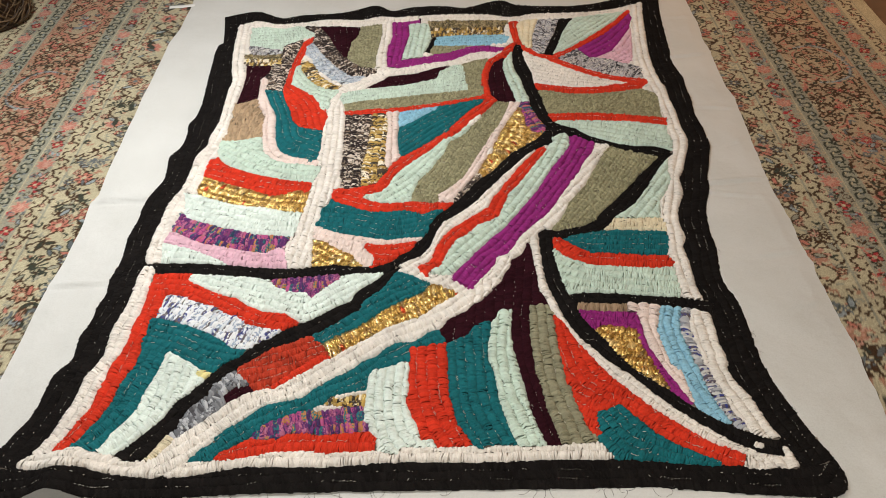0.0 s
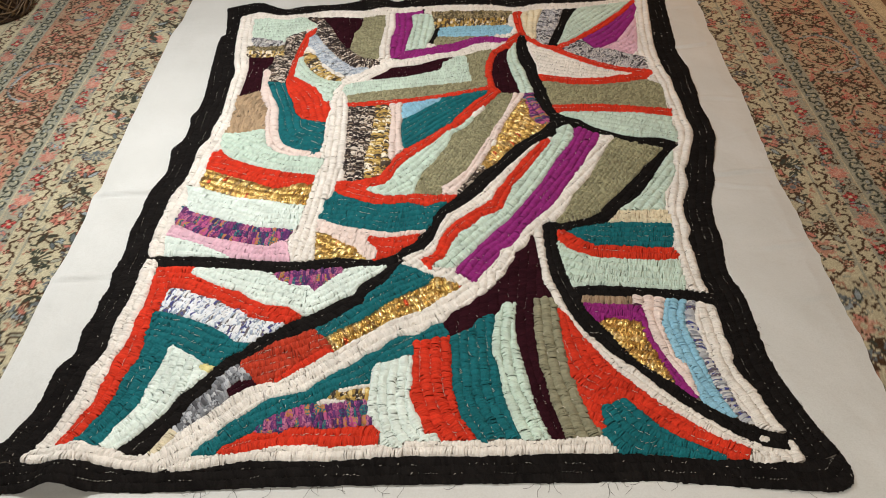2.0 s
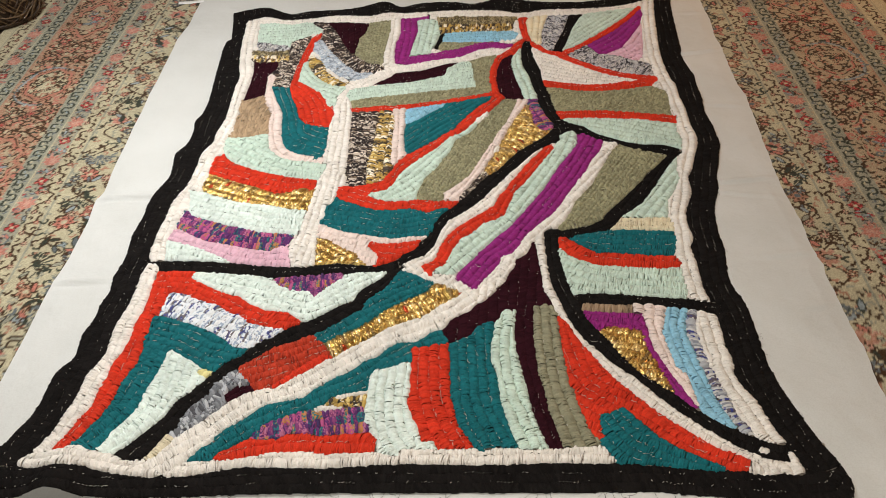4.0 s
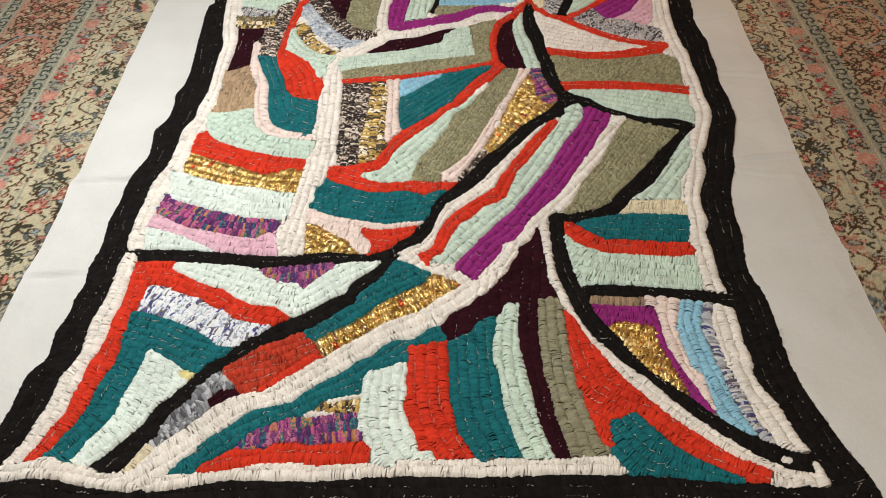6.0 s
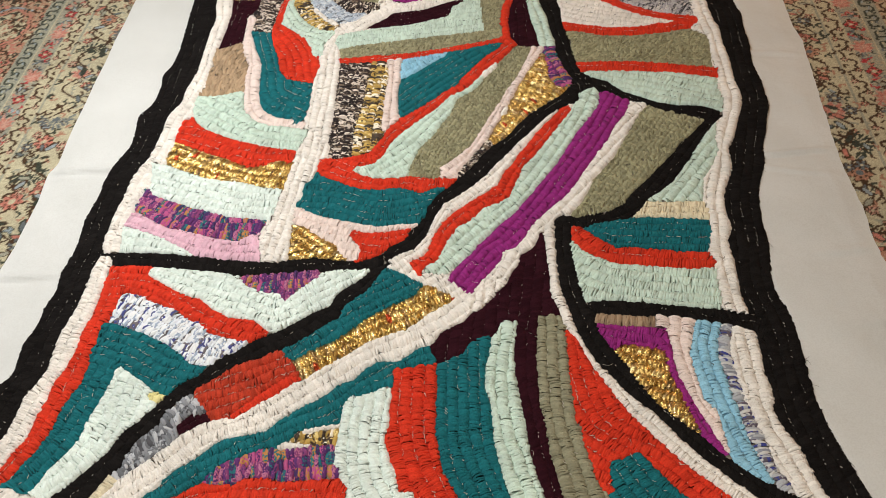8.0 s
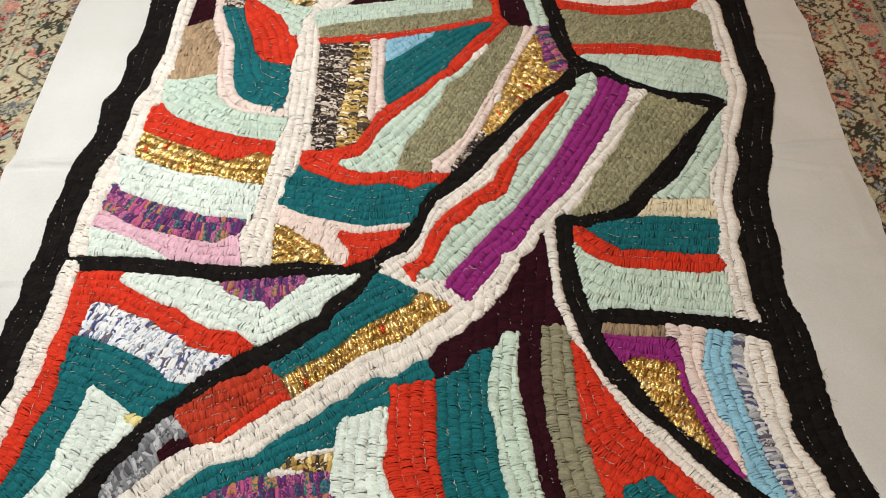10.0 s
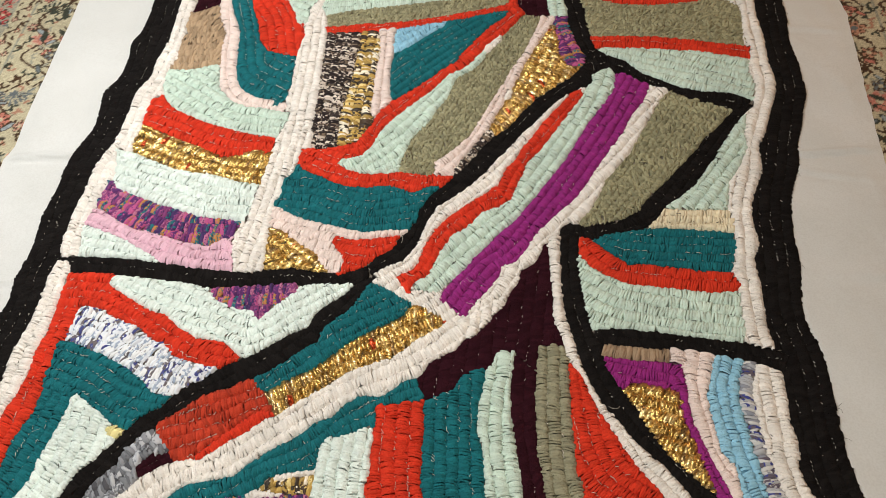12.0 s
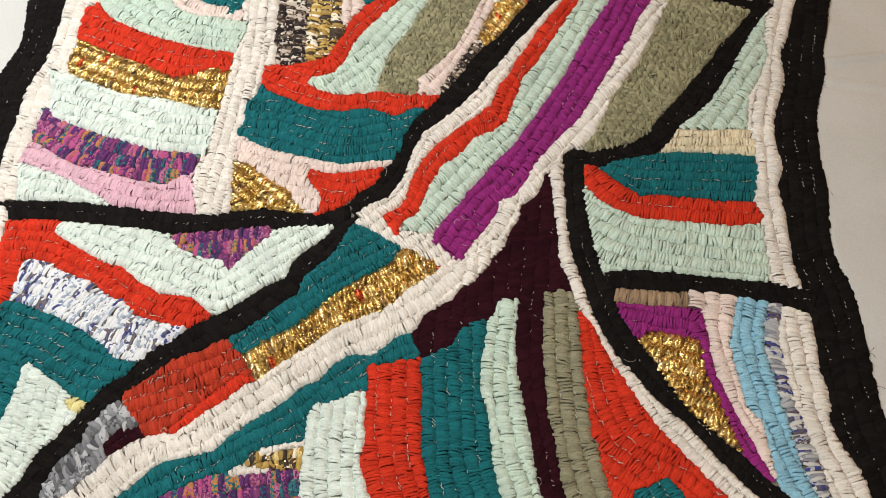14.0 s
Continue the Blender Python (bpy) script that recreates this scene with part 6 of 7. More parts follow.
def puckers(colour, mids, ways, low, high, at, row):
    k, step = len(mids), PUCKER[colour]
    col = lambda a: a[:, None]  # noqa: E731
    lean = (row * 1.7) % 6.28
    half = (high - low) / 2
    mids = mids + ways * col((low + high) / 2 + rng.normal(0, 0.0007, k))
    slim = np.sqrt((half / (ROW / 2)).clip(0.3, 1.15))
    reach_a, reach_b = (half * rng.normal(0.965, 0.065, k).clip(0.84, 1.15) for _ in range(2))
    wide = step * (0.36 + rng.gamma(3.0, 0.115, k)).clip(0.56, 1.25)
    tall = (0.0098 if step < 0.0048 else 0.0104) * rng.uniform(0.74, 1.12, k) * slim
    slant = (0.09 + 0.11 * np.sin(at * 47 + lean) + 0.07 * np.sin(at * 131 + 2 * lean) + rng.normal(0, 0.08, k)) * half
    bend, tip = rng.normal(0, 0.09, k) * half, rng.normal(0.06, 0.13, k)
    u, w = LOBE_U[None] + 0 * col(half), LOBE_W[None] + rng.normal(0, 0.07, (k, len(LOBE_W)))
    a = np.where(u < 0, u * col(reach_a), u * col(reach_b)) + rng.normal(0, 0.0007, u.shape) * np.abs(u) ** 3  # frayed ends
    a = np.where(np.abs(u) == 1, u * col(half) * 1.03, a)  # the foot reaches the next row
    b = w * col(wide) * (1 - 0.16 * np.abs(u) ** 4) + col(slant) * u + col(bend) * (u**2 - 0.4)
    crest = 1 + 0.16 * np.sin(3.1 * u + col(rng.uniform(0, 6.28, k))) * col(rng.uniform(0, 1, k))
    z = col(tall) * crest * (1 - 0.92 * np.abs(u) ** 2.7) * (1 - 0.36 * np.abs(w).clip(0, 1.1) ** 2.4) + col(tip * tall) * w * (1 - np.abs(u))
    z = z + rng.normal(0, 0.00042, z.shape)
    x = col(mids[:, 0]) + a * col(ways[:, 0]) + b * col(ways[:, 1])
    y = col(mids[:, 1]) + a * col(ways[:, 1]) - b * col(ways[:, 0])
    tone = np.repeat(rng.random(k), len(LOBE_U))
    faces = (LOBE_FACES[None] + (np.arange(k) * len(LOBE_U))[:, None, None]).reshape(-1, 4)
    # the cloth runs on from one pucker to the next under the fold
    on = np.nonzero((np.diff(row) == 0) & (np.hypot(*np.diff(mids, axis=0).T) < 3 * step))[0] * len(LOBE_U)
    under = np.concatenate([np.stack([on + 5 * q + 4, on + 5 * q + 9, on + len(LOBE_U) + 5 * q + 5, on + len(LOBE_U) + 5 * q], -1) for q in range(5)])
    return np.stack([x, y, z + 0.0006 + lie(x, y)], -1), np.vstack([faces, under]), tone


# black and plum cloths: each row one gathered ribbon with fine slanting creases
RIB = np.array([-1.01, -0.87, -0.5, 0, 0.5, 0.87, 1.01])
STEP = 0.0018


def ribbons(colour, mids, ways, low, high, at, row):
    tall, fine = 0.0070, 0.85
    k = len(mids)
    z, side_a, side_b, drift, tone = np.zeros((k, 7)), np.ones(k), np.ones(k), np.zeros((k, 7)), np.zeros((k, 7))
    for one in np.unique(row):
        pick = np.nonzero(row == one)[0]
        s = at[pick]
        ends = s[0] - 0.03 + np.cumsum(fine * (0.0019 + rng.gamma(2.0, 0.00190, int((s[-1] - s[0] + 0.06) / (0.0050 * fine)) + 12)))
        count = len(ends) + 1
        strong, out_a, out_b, push = rng.uniform(0.45, 1.2, count), rng.normal(0, 0.135, count), rng.normal(0, 0.135, count), rng.normal(0, 0.0009, count)
        p1, p2, p3 = rng.uniform(0, 6.28, 3)
        slant = 0.32 + 0.42 * np.sin(s * 53 + p1) + 0.36 * np.sin(s * 127 + p2)
        half = (high[pick] - low[pick]) / 2
        se = s[:, None] + RIB[None] * (half * slant)[:, None] + 0.0018 * np.sin(s * 71 + p3)[:, None] * RIB[None] ** 2
        j = np.searchsorted(ends, se).clip(1, len(ends) - 1)
        phi = ((se - ends[j - 1]) / (ends[j] - ends[j - 1])).clip(0, 1)
        dome = (1 - np.abs(2 * phi - 1) ** 3.6) * (0.62 + 0.38 * phi)
        rope = (1 - 0.82 * np.abs(RIB[None]).clip(0, 1) ** 3.8) * (0.92 + 0.12 * np.sin(s * 83 + p2) * np.sin(s * 31 + p1))[:, None]
        z[pick] = tall * rope * (0.34 + 0.66 * dome * strong[j])
        side_a[pick] = 0.945 + out_a[j[:, 1]] + 0.17 * (dome[:, 1] - 0.55)
        side_b[pick] = 0.945 + out_b[j[:, 5]] + 0.17 * (dome[:, 5] - 0.55)
        tone[pick] = rng.random(count)[j]
        drift[pick] = push[j] * (1 - np.abs(RIB[None]) ** 2)
    z = z + rng.normal(0, 0.00030, z.shape)
    slim = np.sqrt(((high - low) / ROW).clip(0.25, 1.0))
    mid, half = (low + high) / 2, (high - low) / 2
    reach = np.where(RIB[None] < 0, side_a[:, None], side_b[:, None]).clip(0.75, 1.22)
    reach = np.where(np.abs(RIB[None]) > 1, 1.0, reach)  # the foot of a row lies under the next one
    a = mid[:, None] + RIB[None] * half[:, None] * reach + drift
    x, y = mids[:, :1] + a * ways[:, :1], mids[:, 1:] + a * ways[:, 1:]
    z = z * slim[:, None] + lie(x, y)
    on = np.nonzero((np.diff(row) == 0) & (np.diff(at) < STEP * 1.6))[0]
    quad = np.stack([on[:, None] * 7 + np.arange(6), on[:, None] * 7 + np.arange(1, 7), (on[:, None] + 1) * 7 + np.arange(1, 7), (on[:, None] + 1) * 7 + np.arange(6)], -1)
    return np.stack([x, y, z], -1), quad[..., ::-1], tone.ravel()


BOX = np.array([(x, y, z) for x in (-1, 1) for y in (-1, 1) for z in (-1, 1)], float)
BOX_FACES = np.array([(0, 1, 3, 2), (4, 6, 7, 5), (0, 4, 5, 1), (2, 3, 7, 6), (0, 2, 6, 4), (1, 5, 7, 3)])


def dashes(places, ways, share, tall, longest):
    """Bits of sewing thread that show in the seams between rows."""
    lump = np.sin(places[:, 0] * 37 + places[:, 1] * 23) + np.sin(places[:, 0] * 61 - places[:, 1] * 47)
    pick = rng.random(len(places)) < share * (1 + 0.8 * lump)
    p, n = places[pick], ways[pick]
    k = len(p)
    if not k:
        return None
    p = p + n * rng.normal(0, 0.0008, (k, 1))
    turn = rng.normal(0.35, 0.55, k)
    t = np.c_[n[:, 1], -n[:, 0]]
    t = np.c_[t[:, 0] * np.cos(turn) - t[:, 1] * np.sin(turn), t[:, 0] * np.sin(turn) + t[:, 1] * np.cos(turn)]
    m = np.c_[-t[:, 1], t[:, 0]]
    length, thick = rng.random(k) ** 1.6 * longest + 0.0005, rng.uniform(0.00026, 0.00050, k)
    x = p[:, :1] + BOX[None, :, 0] * (length * t[:, 0])[:, None] + BOX[None, :, 1] * (thick * m[:, 0])[:, None]
    y = p[:, 1:] + BOX[None, :, 0] * (length * t[:, 1])[:, None] + BOX[None, :, 1] * (thick * m[:, 1])[:, None]
    z = lie(x, y) + tall * rng.uniform(0.58, 0.84, k)[:, None] + BOX[None, :, 2] * 0.0004
    return np.stack([x, y, z], -1), BOX_FACES[None] + (np.arange(k) * 8)[:, None, None]


def clusters(found):
    """The samples of a patch's rows, parted where no row touches another."""
    mids, ways, low, high = found[:4]
    cells = {}
    for side_of in (low, (low + high) / 2, high):
        spots = np.floor((mids + ways * side_of[:, None]) / 0.007).astype(int).tolist()
        for n, (c, r) in enumerate(spots):
            cells.setdefault((r, c), []).append(n)
    left, out, taken = set(cells), [], np.zeros(len(mids), bool)
    while left:
        todo, own = [left.pop()], []
        while todo:
            r, c = todo.pop()
            own += cells[r, c]
            for q in [(r + dy, c + dx) for dy in (-1, 0, 1) for dx in (-1, 0, 1)]:
                if q in left:
                    left.discard(q)
                    todo.append(q)
        own = np.unique(own)
        own = own[~taken[own]]
        taken[own] = True
        if len(own) > 2:
            out.append(own)
    return out


def turns(mids, ways, row, verts, gap):
    """Where the strip turns from the end of one row into the next: a narrow web at the foot of both."""
    per = verts.shape[1]
    new_run = (np.diff(row) != 0) | (np.hypot(*np.diff(mids, axis=0).T) > gap)
    runs = np.split(np.arange(len(mids)), np.nonzero(new_run)[0] + 1)
    quads = []
    for n, run in enumerate(runs[1:], 1):
        some, seen = run[:: max(1, len(run) // 60)], np.arange(run[0])
        apart = np.hypot(*(mids[some][:, None] - mids[seen][None]).transpose(2, 0, 1))
        i, j = np.unravel_index(apart.argmin(), apart.shape)
        i, j = some[i], seen[j]
        if (mids[j] - mids[i]) @ ways[i] < 0:
            i, j = j, i
        quads.append((i * per + per - 2, i * per + per - 1, j * per + 1, j * per))
    return np.array(quads, int).reshape(-1, 4)


rug = new("hooked_rug")
tagged(rug, "handmade rag rug of gathered jersey strips in abstract patches, black border", "rug")
THREADS = {"black": (LIGHT_THREAD, 0.24), "red": (LIGHT_THREAD, 0.30), "rust": (LIGHT_THREAD, 0.50), "teal": (LIGHT_THREAD, 0.24), "plum": (LIGHT_THREAD, 0.18), "purple": (LIGHT_THREAD, 0.06), "mint": (DARK_THREAD, 0.15), "palemint": (DARK_THREAD, 0.14), "white": (DARK_THREAD, 0.11), "blue": (DARK_THREAD, 0.14), "pink": (DARK_THREAD, 0.20), "pinkwhite": (DARK_THREAD, 0.10), "cream": (DARK_THREAD, 0.10), "olive": (LIGHT_THREAD, 0.10)}
WORDS = {"black": "black jersey", "white": "off-white jersey", "pinkwhite": "shell pink jersey", "cream": "cream jersey", "yellow": "pale yellow jersey", "mint": "mint green jersey", "palemint": "pale mint jersey", "red": "tomato red jersey", "rust": "rust red jersey", "teal": "teal jersey", "purple": "magenta purple jersey", "plum": "dark plum jersey", "olive": "sage olive jersey", "sage": "tufted sage green wool", "tan": "tan jersey", "fawn": "fawn brown jersey", "pink": "light pink jersey", "blue": "sky blue jersey", "greycloth": "grey marl cloth", "gold": "shiny gold lame", "goldtweed": "gold and black tweed", "tweed": "black and cream tweed", "olivetweed": "olive and black tweed", "tweedblue": "black and grey tweed", "bluegrey": "blue grey marl cloth", "bluewhite": "white and blue print cloth", "printgrey": "grey print cloth with navy spots", "multi": "tie-dyed cloth in purple, pink and orange"}

for number, (name, colour, line, pitch, phase) in enumerate(PATCHES):
    kind = caps if colour in CHUNKY else puckers if colour in PUCKER else ribbons
    found = rows_of(number, CHUNKY[colour][0] if kind is caps else PUCKER[colour] if kind is puckers else STEP, kind is ribbons)
    if found is None:
        continue
    pitch = found[6]
    for pick in clusters(found):
        mids, ways, low, high, at, row = (q[pick] for q in found[:6])
        if colour == "sage":  # two short tufts side by side
            join = (low + high) / 2 + rng.normal(0, 0.0018, len(low))
            mids, ways, at, row = (np.concatenate([q, q]) for q in (mids, ways, at, row))
            low, high = np.r_[low, join], np.r_[join, high]
        verts, faces, tone = kind(colour, mids, ways, low, high, at, row)
        if not faces.size:
            continue
        step = CHUNKY[colour][0] if kind is caps else PUCKER[colour] if kind is puckers else STEP
        faces = np.vstack([np.reshape(faces, (-1, 4)), turns(mids, ways, row, verts, (1.6 if kind is ribbons else 3) * step)])
        mesh = mesh_of(name, verts, faces, CLOTHS[colour])
        mesh.attributes.new("fold", "FLOAT", "POINT").data.foreach_set("value", tone.astype(np.float32))
        body = part(name, mesh, rug, WORDS[colour] + " gathered in rows")
        if colour in THREADS:
            thread, share = THREADS[colour]
            along = np.nonzero(high > pitch * 0.49)[0][:: 4 if kind is ribbons else 1]
            seams = mids[along] + ways[along] * (pitch / 2)
            ok = plan_at(seams + ways[along] * 0.006) == number
            bits = dashes(seams[ok], ways[along][ok], share, *((0.0082, 0.0024) if kind is ribbons else (0.0096, 0.0040)))
            if bits:
                tagged(part("stitching", mesh_of("stitching", *bits, thread), body), kind="stuff")

# the backing that closes the rug underneath, its dark colour stands in for shade in the gaps
rr, cc = np.nonzero(spread(PLAN >= 0, 5, False)[::6, ::6])
corner = {}
back_verts, back_faces = [], []
for r, c in zip(rr.tolist(), cc.tolist()):
    ring_ids = []
    for q in ((r, c), (r, c + 1), (r + 1, c + 1), (r + 1, c)):
        if q not in corner:
            corner[q] = len(back_verts)
            x, y = X0 + q[1] * 6 * CELL, Y0 + q[0] * 6 * CELL
            back_verts.append((x, y, float(lie(x, y)) + 0.0004))
        ring_ids.append(corner[q])
    back_faces.append(ring_ids)
part("backing", mesh_of("backing", back_verts, back_faces, SHADE_CANVAS), rug, "canvas backing coloured dark for shade in the gaps")

# ---- the white cotton sheet under the rug ----
def crease(x, y, y0, slope, x_from, x_to, tall, wide):
    d = y - (y0 + slope * x)
    soft = 1 / (1 + np.exp(-(x - x_from) / 0.03)) / (1 + np.exp((x - x_to) / 0.03))
    return tall * soft * (np.exp(-((d / wide) ** 2)) - 0.6 * np.exp(-(((d + 1.6 * wide) / wide) ** 2)))


CLOTH_L = np.array([(-1.03, 3.0), *CLOTH_LEFT, (-0.94, -1.6)])[::-1]
CLOTH_R = np.array([(0.95, 3.0), *CLOTH_RIGHT, (1.05, -1.6)])[::-1]
ys = np.r_[-1.55, -1.2, np.arange(-0.9, 2.1, 0.0072), 2.4, 2.9]
s = np.r_[np.linspace(0, 0.15, 60), np.linspace(0.17, 0.83, 24), np.linspace(0.85, 1, 60)]
cols, rows = len(s), len(ys)
xl, xr = np.interp(ys, CLOTH_L[:, 1], CLOTH_L[:, 0]), np.interp(ys, CLOTH_R[:, 1], CLOTH_R[:, 0])
xl, xr = xl + 0.0008 * np.sin(31 * ys), xr + 0.0010 * np.sin(23 * ys + 1) + 0.0008 * np.sin(57 * ys) + 0.0006 * np.sin(141 * ys)
cx = xl[:, None] + (xr - xl)[:, None] * s[None]
cy = np.repeat(ys[:, None], cols, 1)
cz = 0.0045 + np.where(cx > 0, 0.0023, 0.0016) * np.sin(9 * cx + 6 * cy) * np.sin(11 * cy + 2 * cx) + 0.0008 * np.sin(23 * cy + 9 * cx + 1) * np.sin(17 * cx)
cz = cz + np.where(cx > 0, 0.0007, 0.0004) * np.sin(62 * cy + 25 * cx + 2 * np.sin(19 * cx)) * np.sin(41 * cx - 17 * cy)
for y0, sl, xa, xb, tall, wide in ((0.40, 0.02, -2, -0.72, 0.0125, 0.0075), (0.05, 0.015, -2, -0.80, 0.009, 0.0085), (0.385, 0.03, -2, -0.86, 0.0025, 0.006), (0.97, 0.245, 0.80, 2, 0.0085, 0.0065), (0.90, -0.06, 0.80, 2, 0.0036, 0.008), (0.387, 0.076, 0.70, 2, 0.0080, 0.0068), (0.495, -0.118, 0.70, 0.95, 0.0044, 0.0062), (0.13, 0.55, 0.92, 2, 0.0040, 0.0062), (0.05, 0.1, 0.88, 2, 0.0050, 0.010), (-0.28, 0.25, 0.92, 1.08, 0.004, 0.012), (1.44, 0.05, 0.85, 2, 0.0028, 0.009), (1.42, 0.0, -2, -0.9, 0.0012, 0.008)):
    cz = cz + crease(cx, cy + 0.004 * np.sin(21 * cx + 40 * y0), y0, sl, xa, xb, tall, wide)
cz = np.where(plan_at(np.stack([cx, cy], -1)) >= 0, 0.0022, cz)  # pressed flat under the rug
cz = np.maximum(cz, 0.0015)
cz = 0.0012 + (cz - 0.0012) * np.clip(np.minimum(s, 1 - s) / 0.02, 0.15, 1)[None]  # it lies flat along its edges
top = np.stack([cx, cy, cz], -1)
under = top.copy()
under[..., 2] = 0.0004
top_faces = grid_faces(rows, cols)
count = rows * cols
rim = np.r_[np.arange(cols), np.arange(1, rows) * cols + cols - 1, (rows - 1) * cols + np.arange(cols - 2, -1, -1), np.arange(rows - 2, 0, -1) * cols]
nxt = np.roll(rim, -1)
hem = 2 * count + np.arange(len(rim))  # the cut edge has corners of its own, so that it stays sharp
rim_faces = np.stack([hem, rim + count, nxt + count, np.roll(hem, -1)], -1)
sheet_ob = new("cotton_sheet", mesh_of("cotton_sheet", np.vstack([top.reshape(-1, 3), under.reshape(-1, 3), top.reshape(-1, 3)[rim]]), np.vstack([top_faces, rim_faces]), COTTON))
tagged(sheet_ob, "creased off-white cotton sheet spread flat on the patterned carpet", "sheet")

# ---- the oriental carpet: dyed knots laid out by bands and motifs ----
KNOT = 0.0034
DYE = {"cream": (0.51, 0.455, 0.310), "salmon": (0.42, 0.215, 0.142), "coral": (0.50, 0.185, 0.14), "crimson": (0.42, 0.03, 0.04), "brown": (0.058, 0.027, 0.011), "green": (0.036, 0.043, 0.030), "slate": (0.13, 0.15, 0.16), "mist": (0.325, 0.320, 0.250), "sky": (0.30, 0.35, 0.37), "sand": (0.44, 0.35, 0.235), "pink": (0.55, 0.30, 0.23)}


def weave(gx, gy, seed):
    """Colours of a stretch of carpet, knot by knot; the bands run along its length on both sides."""
    r = np.random.default_rng(seed)
    x, y = np.meshgrid(gx, gy)
    a = np.abs(x)
    sx = 1 if gx[0] > 0 else -1
    v0, v1 = float(gy[0]), float(gy[-1])
    dye = np.zeros((*x.shape, 3))

    def paint(mask, name, share=1.0):
        if share < 1:
            mask = mask & (r.random(mask.shape) < share)
        dye[mask] = DYE[name]

    def stamp(u, v, size, shape, name):
        cx = sx * u
        i0, i1 = np.searchsorted(gy, (v - size, v + size))
        j0, j1 = np.searchsorted(gx, (cx - size, cx + size))
        if i1 > i0 and j1 > j0:
            dye[i0:i1, j0:j1][shape((x[i0:i1, j0:j1] - cx) * sx, y[i0:i1, j0:j1] - v)] = DYE[name]

    def rosette(u, v, size, petal, rim, heart, petals=6):
        turn = r.uniform(0, 6.28)
        lobes = lambda dx, dy, k: np.hypot(dx, dy) < size * k * (0.88 + 0.15 * np.cos(petals * np.arctan2(dy, dx) + turn))  # noqa: E731
        stamp(u, v, size * 1.4, lambda dx, dy: lobes(dx, dy, 1.2) & (np.sin(9 * np.arctan2(dy, dx) + turn) > -0.5), rim)
        stamp(u, v, size * 1.4, lambda dx, dy: lobes(dx, dy, 0.95), petal)
        stamp(u, v, size * 1.4, lambda dx, dy: (np.abs(np.hypot(dx, dy) - size * 0.55) < 0.003) & (np.sin(petals * np.arctan2(dy, dx)) > 0), rim)
        stamp(u, v, size * 1.4, lambda dx, dy: np.hypot(dx, dy) < size * 0.30, heart)

    def leaf(u, v, size, turn, name, rim=None, slim=0.38):
        c, s_ = math.cos(turn), math.sin(turn)
        body = lambda dx, dy, k: ((dx * c + dy * s_) / (size * k)) ** 2 + ((dy * c - dx * s_) / (size * slim * k)) ** 2 < 1  # noqa: E731
        if rim:
            stamp(u, v, size * 1.5, lambda dx, dy: body(dx, dy, 1.3), rim)
        stamp(u, v, size * 1.5, lambda dx, dy: body(dx, dy, 0.9), name)

    def curl(u, v, size, name, thick=0.0030):
        """A small hooked scroll."""
        turn, open_ = r.uniform(0, 6.28), r.uniform(-0.6, 0.5)
        c, s_ = math.cos(turn), math.sin(turn)
        stamp(u, v, size * 2.2, lambda dx, dy: (np.abs(np.hypot(dx, dy) - size) < thick) & ((dx * c + dy * s_) / (np.hypot(dx, dy) + 1e-6) > open_), name)
        leaf(u + size * 1.2 * c, v + size * 1.2 * s_, size * 0.75, turn + 0.8, name, None, 0.42)

    def stem(points, width, name, bare=0.10):
        for u, v in curve(points, KNOT):
            if r.random() < bare:
                continue
            u, v = u + r.normal(0, 0.0009), v + r.normal(0, 0.0009)
            stamp(u, v, width, lambda dx, dy: dx * dx + dy * dy < (width * 0.62) ** 2, name)

    def spray(u, v, size, turn, name):
        for k in range(-4, 5):
            b = turn + k * 0.33
            stem([(u, v), (u + size * 0.55 * math.cos(b), v + size * 0.55 * math.sin(b)), (u + size * math.cos(b + 0.12 * k), v + size * math.sin(b + 0.12 * k))], 0.0040, name)
            leaf(u + size * 0.80 * math.cos(b), v + size * 0.80 * math.sin(b), 0.010, b, name)

    def scatter(u0, u1, gap, skip=0.0):
        for v in np.arange(v0, v1, gap):
            for u in np.arange(u0, u1, gap):
                if r.random() > skip:
                    yield u + r.uniform(-0.42, 0.42) * gap, v + r.uniform(-0.42, 0.42) * gap

    pick = lambda *names: str(r.choice(names))  # noqa: E731
    # bands from the field outwards
    for limit, name in ((0.0, "cream"), (1.086, "mist"), (1.092, "cream"), (1.144, "mist"), (1.200, "cream"), (1.205, "mist"), (1.254, "salmon"), (1.472, "mist"), (1.523, "cream"), (1.528, "mist"), (1.586, "cream"), (1.592, "cream"), (1.645, "mist"), (1.650, "cream")):
        paint(a >= limit, name)
    paint((a > 1.146) & (a < 1.2), "sand", 0.4)
    paint((a > 1.53) & (a < 1.585), "sand", 0.4)
    # more sand on the right: the different light there is put into the dye
    paint((a > 1.256) & (a < 1.470), "sand", 0.85 if sx > 0 else 0.35)

    # the cream field: flower heads, leaves, ferns and winding stems
    for u, v in scatter(0.87, 1.078, 0.026, 0.15):
        curl(u, v, r.uniform(0.007, 0.012), pick("brown", "brown", "green", "salmon", "mist"))
    for vv in np.arange(v0 - 0.3, v1 + 0.3, 0.25):
        for u0 in (0.93, 1.025):
            v = vv + r.uniform(-0.04, 0.04) + (0.125 if u0 > 1 else 0)
            stem([(u0 - 0.06, v - 0.14), (u0 + 0.03, v - 0.07), (u0 - 0.02, v), (u0 + 0.035, v + 0.08), (u0 - 0.04, v + 0.15)], 0.0052, "brown")
            spray(u0 + r.uniform(-0.03, 0.02), v + 0.10, 0.050, r.uniform(0, 6.28), pick("brown", "green", "slate"))
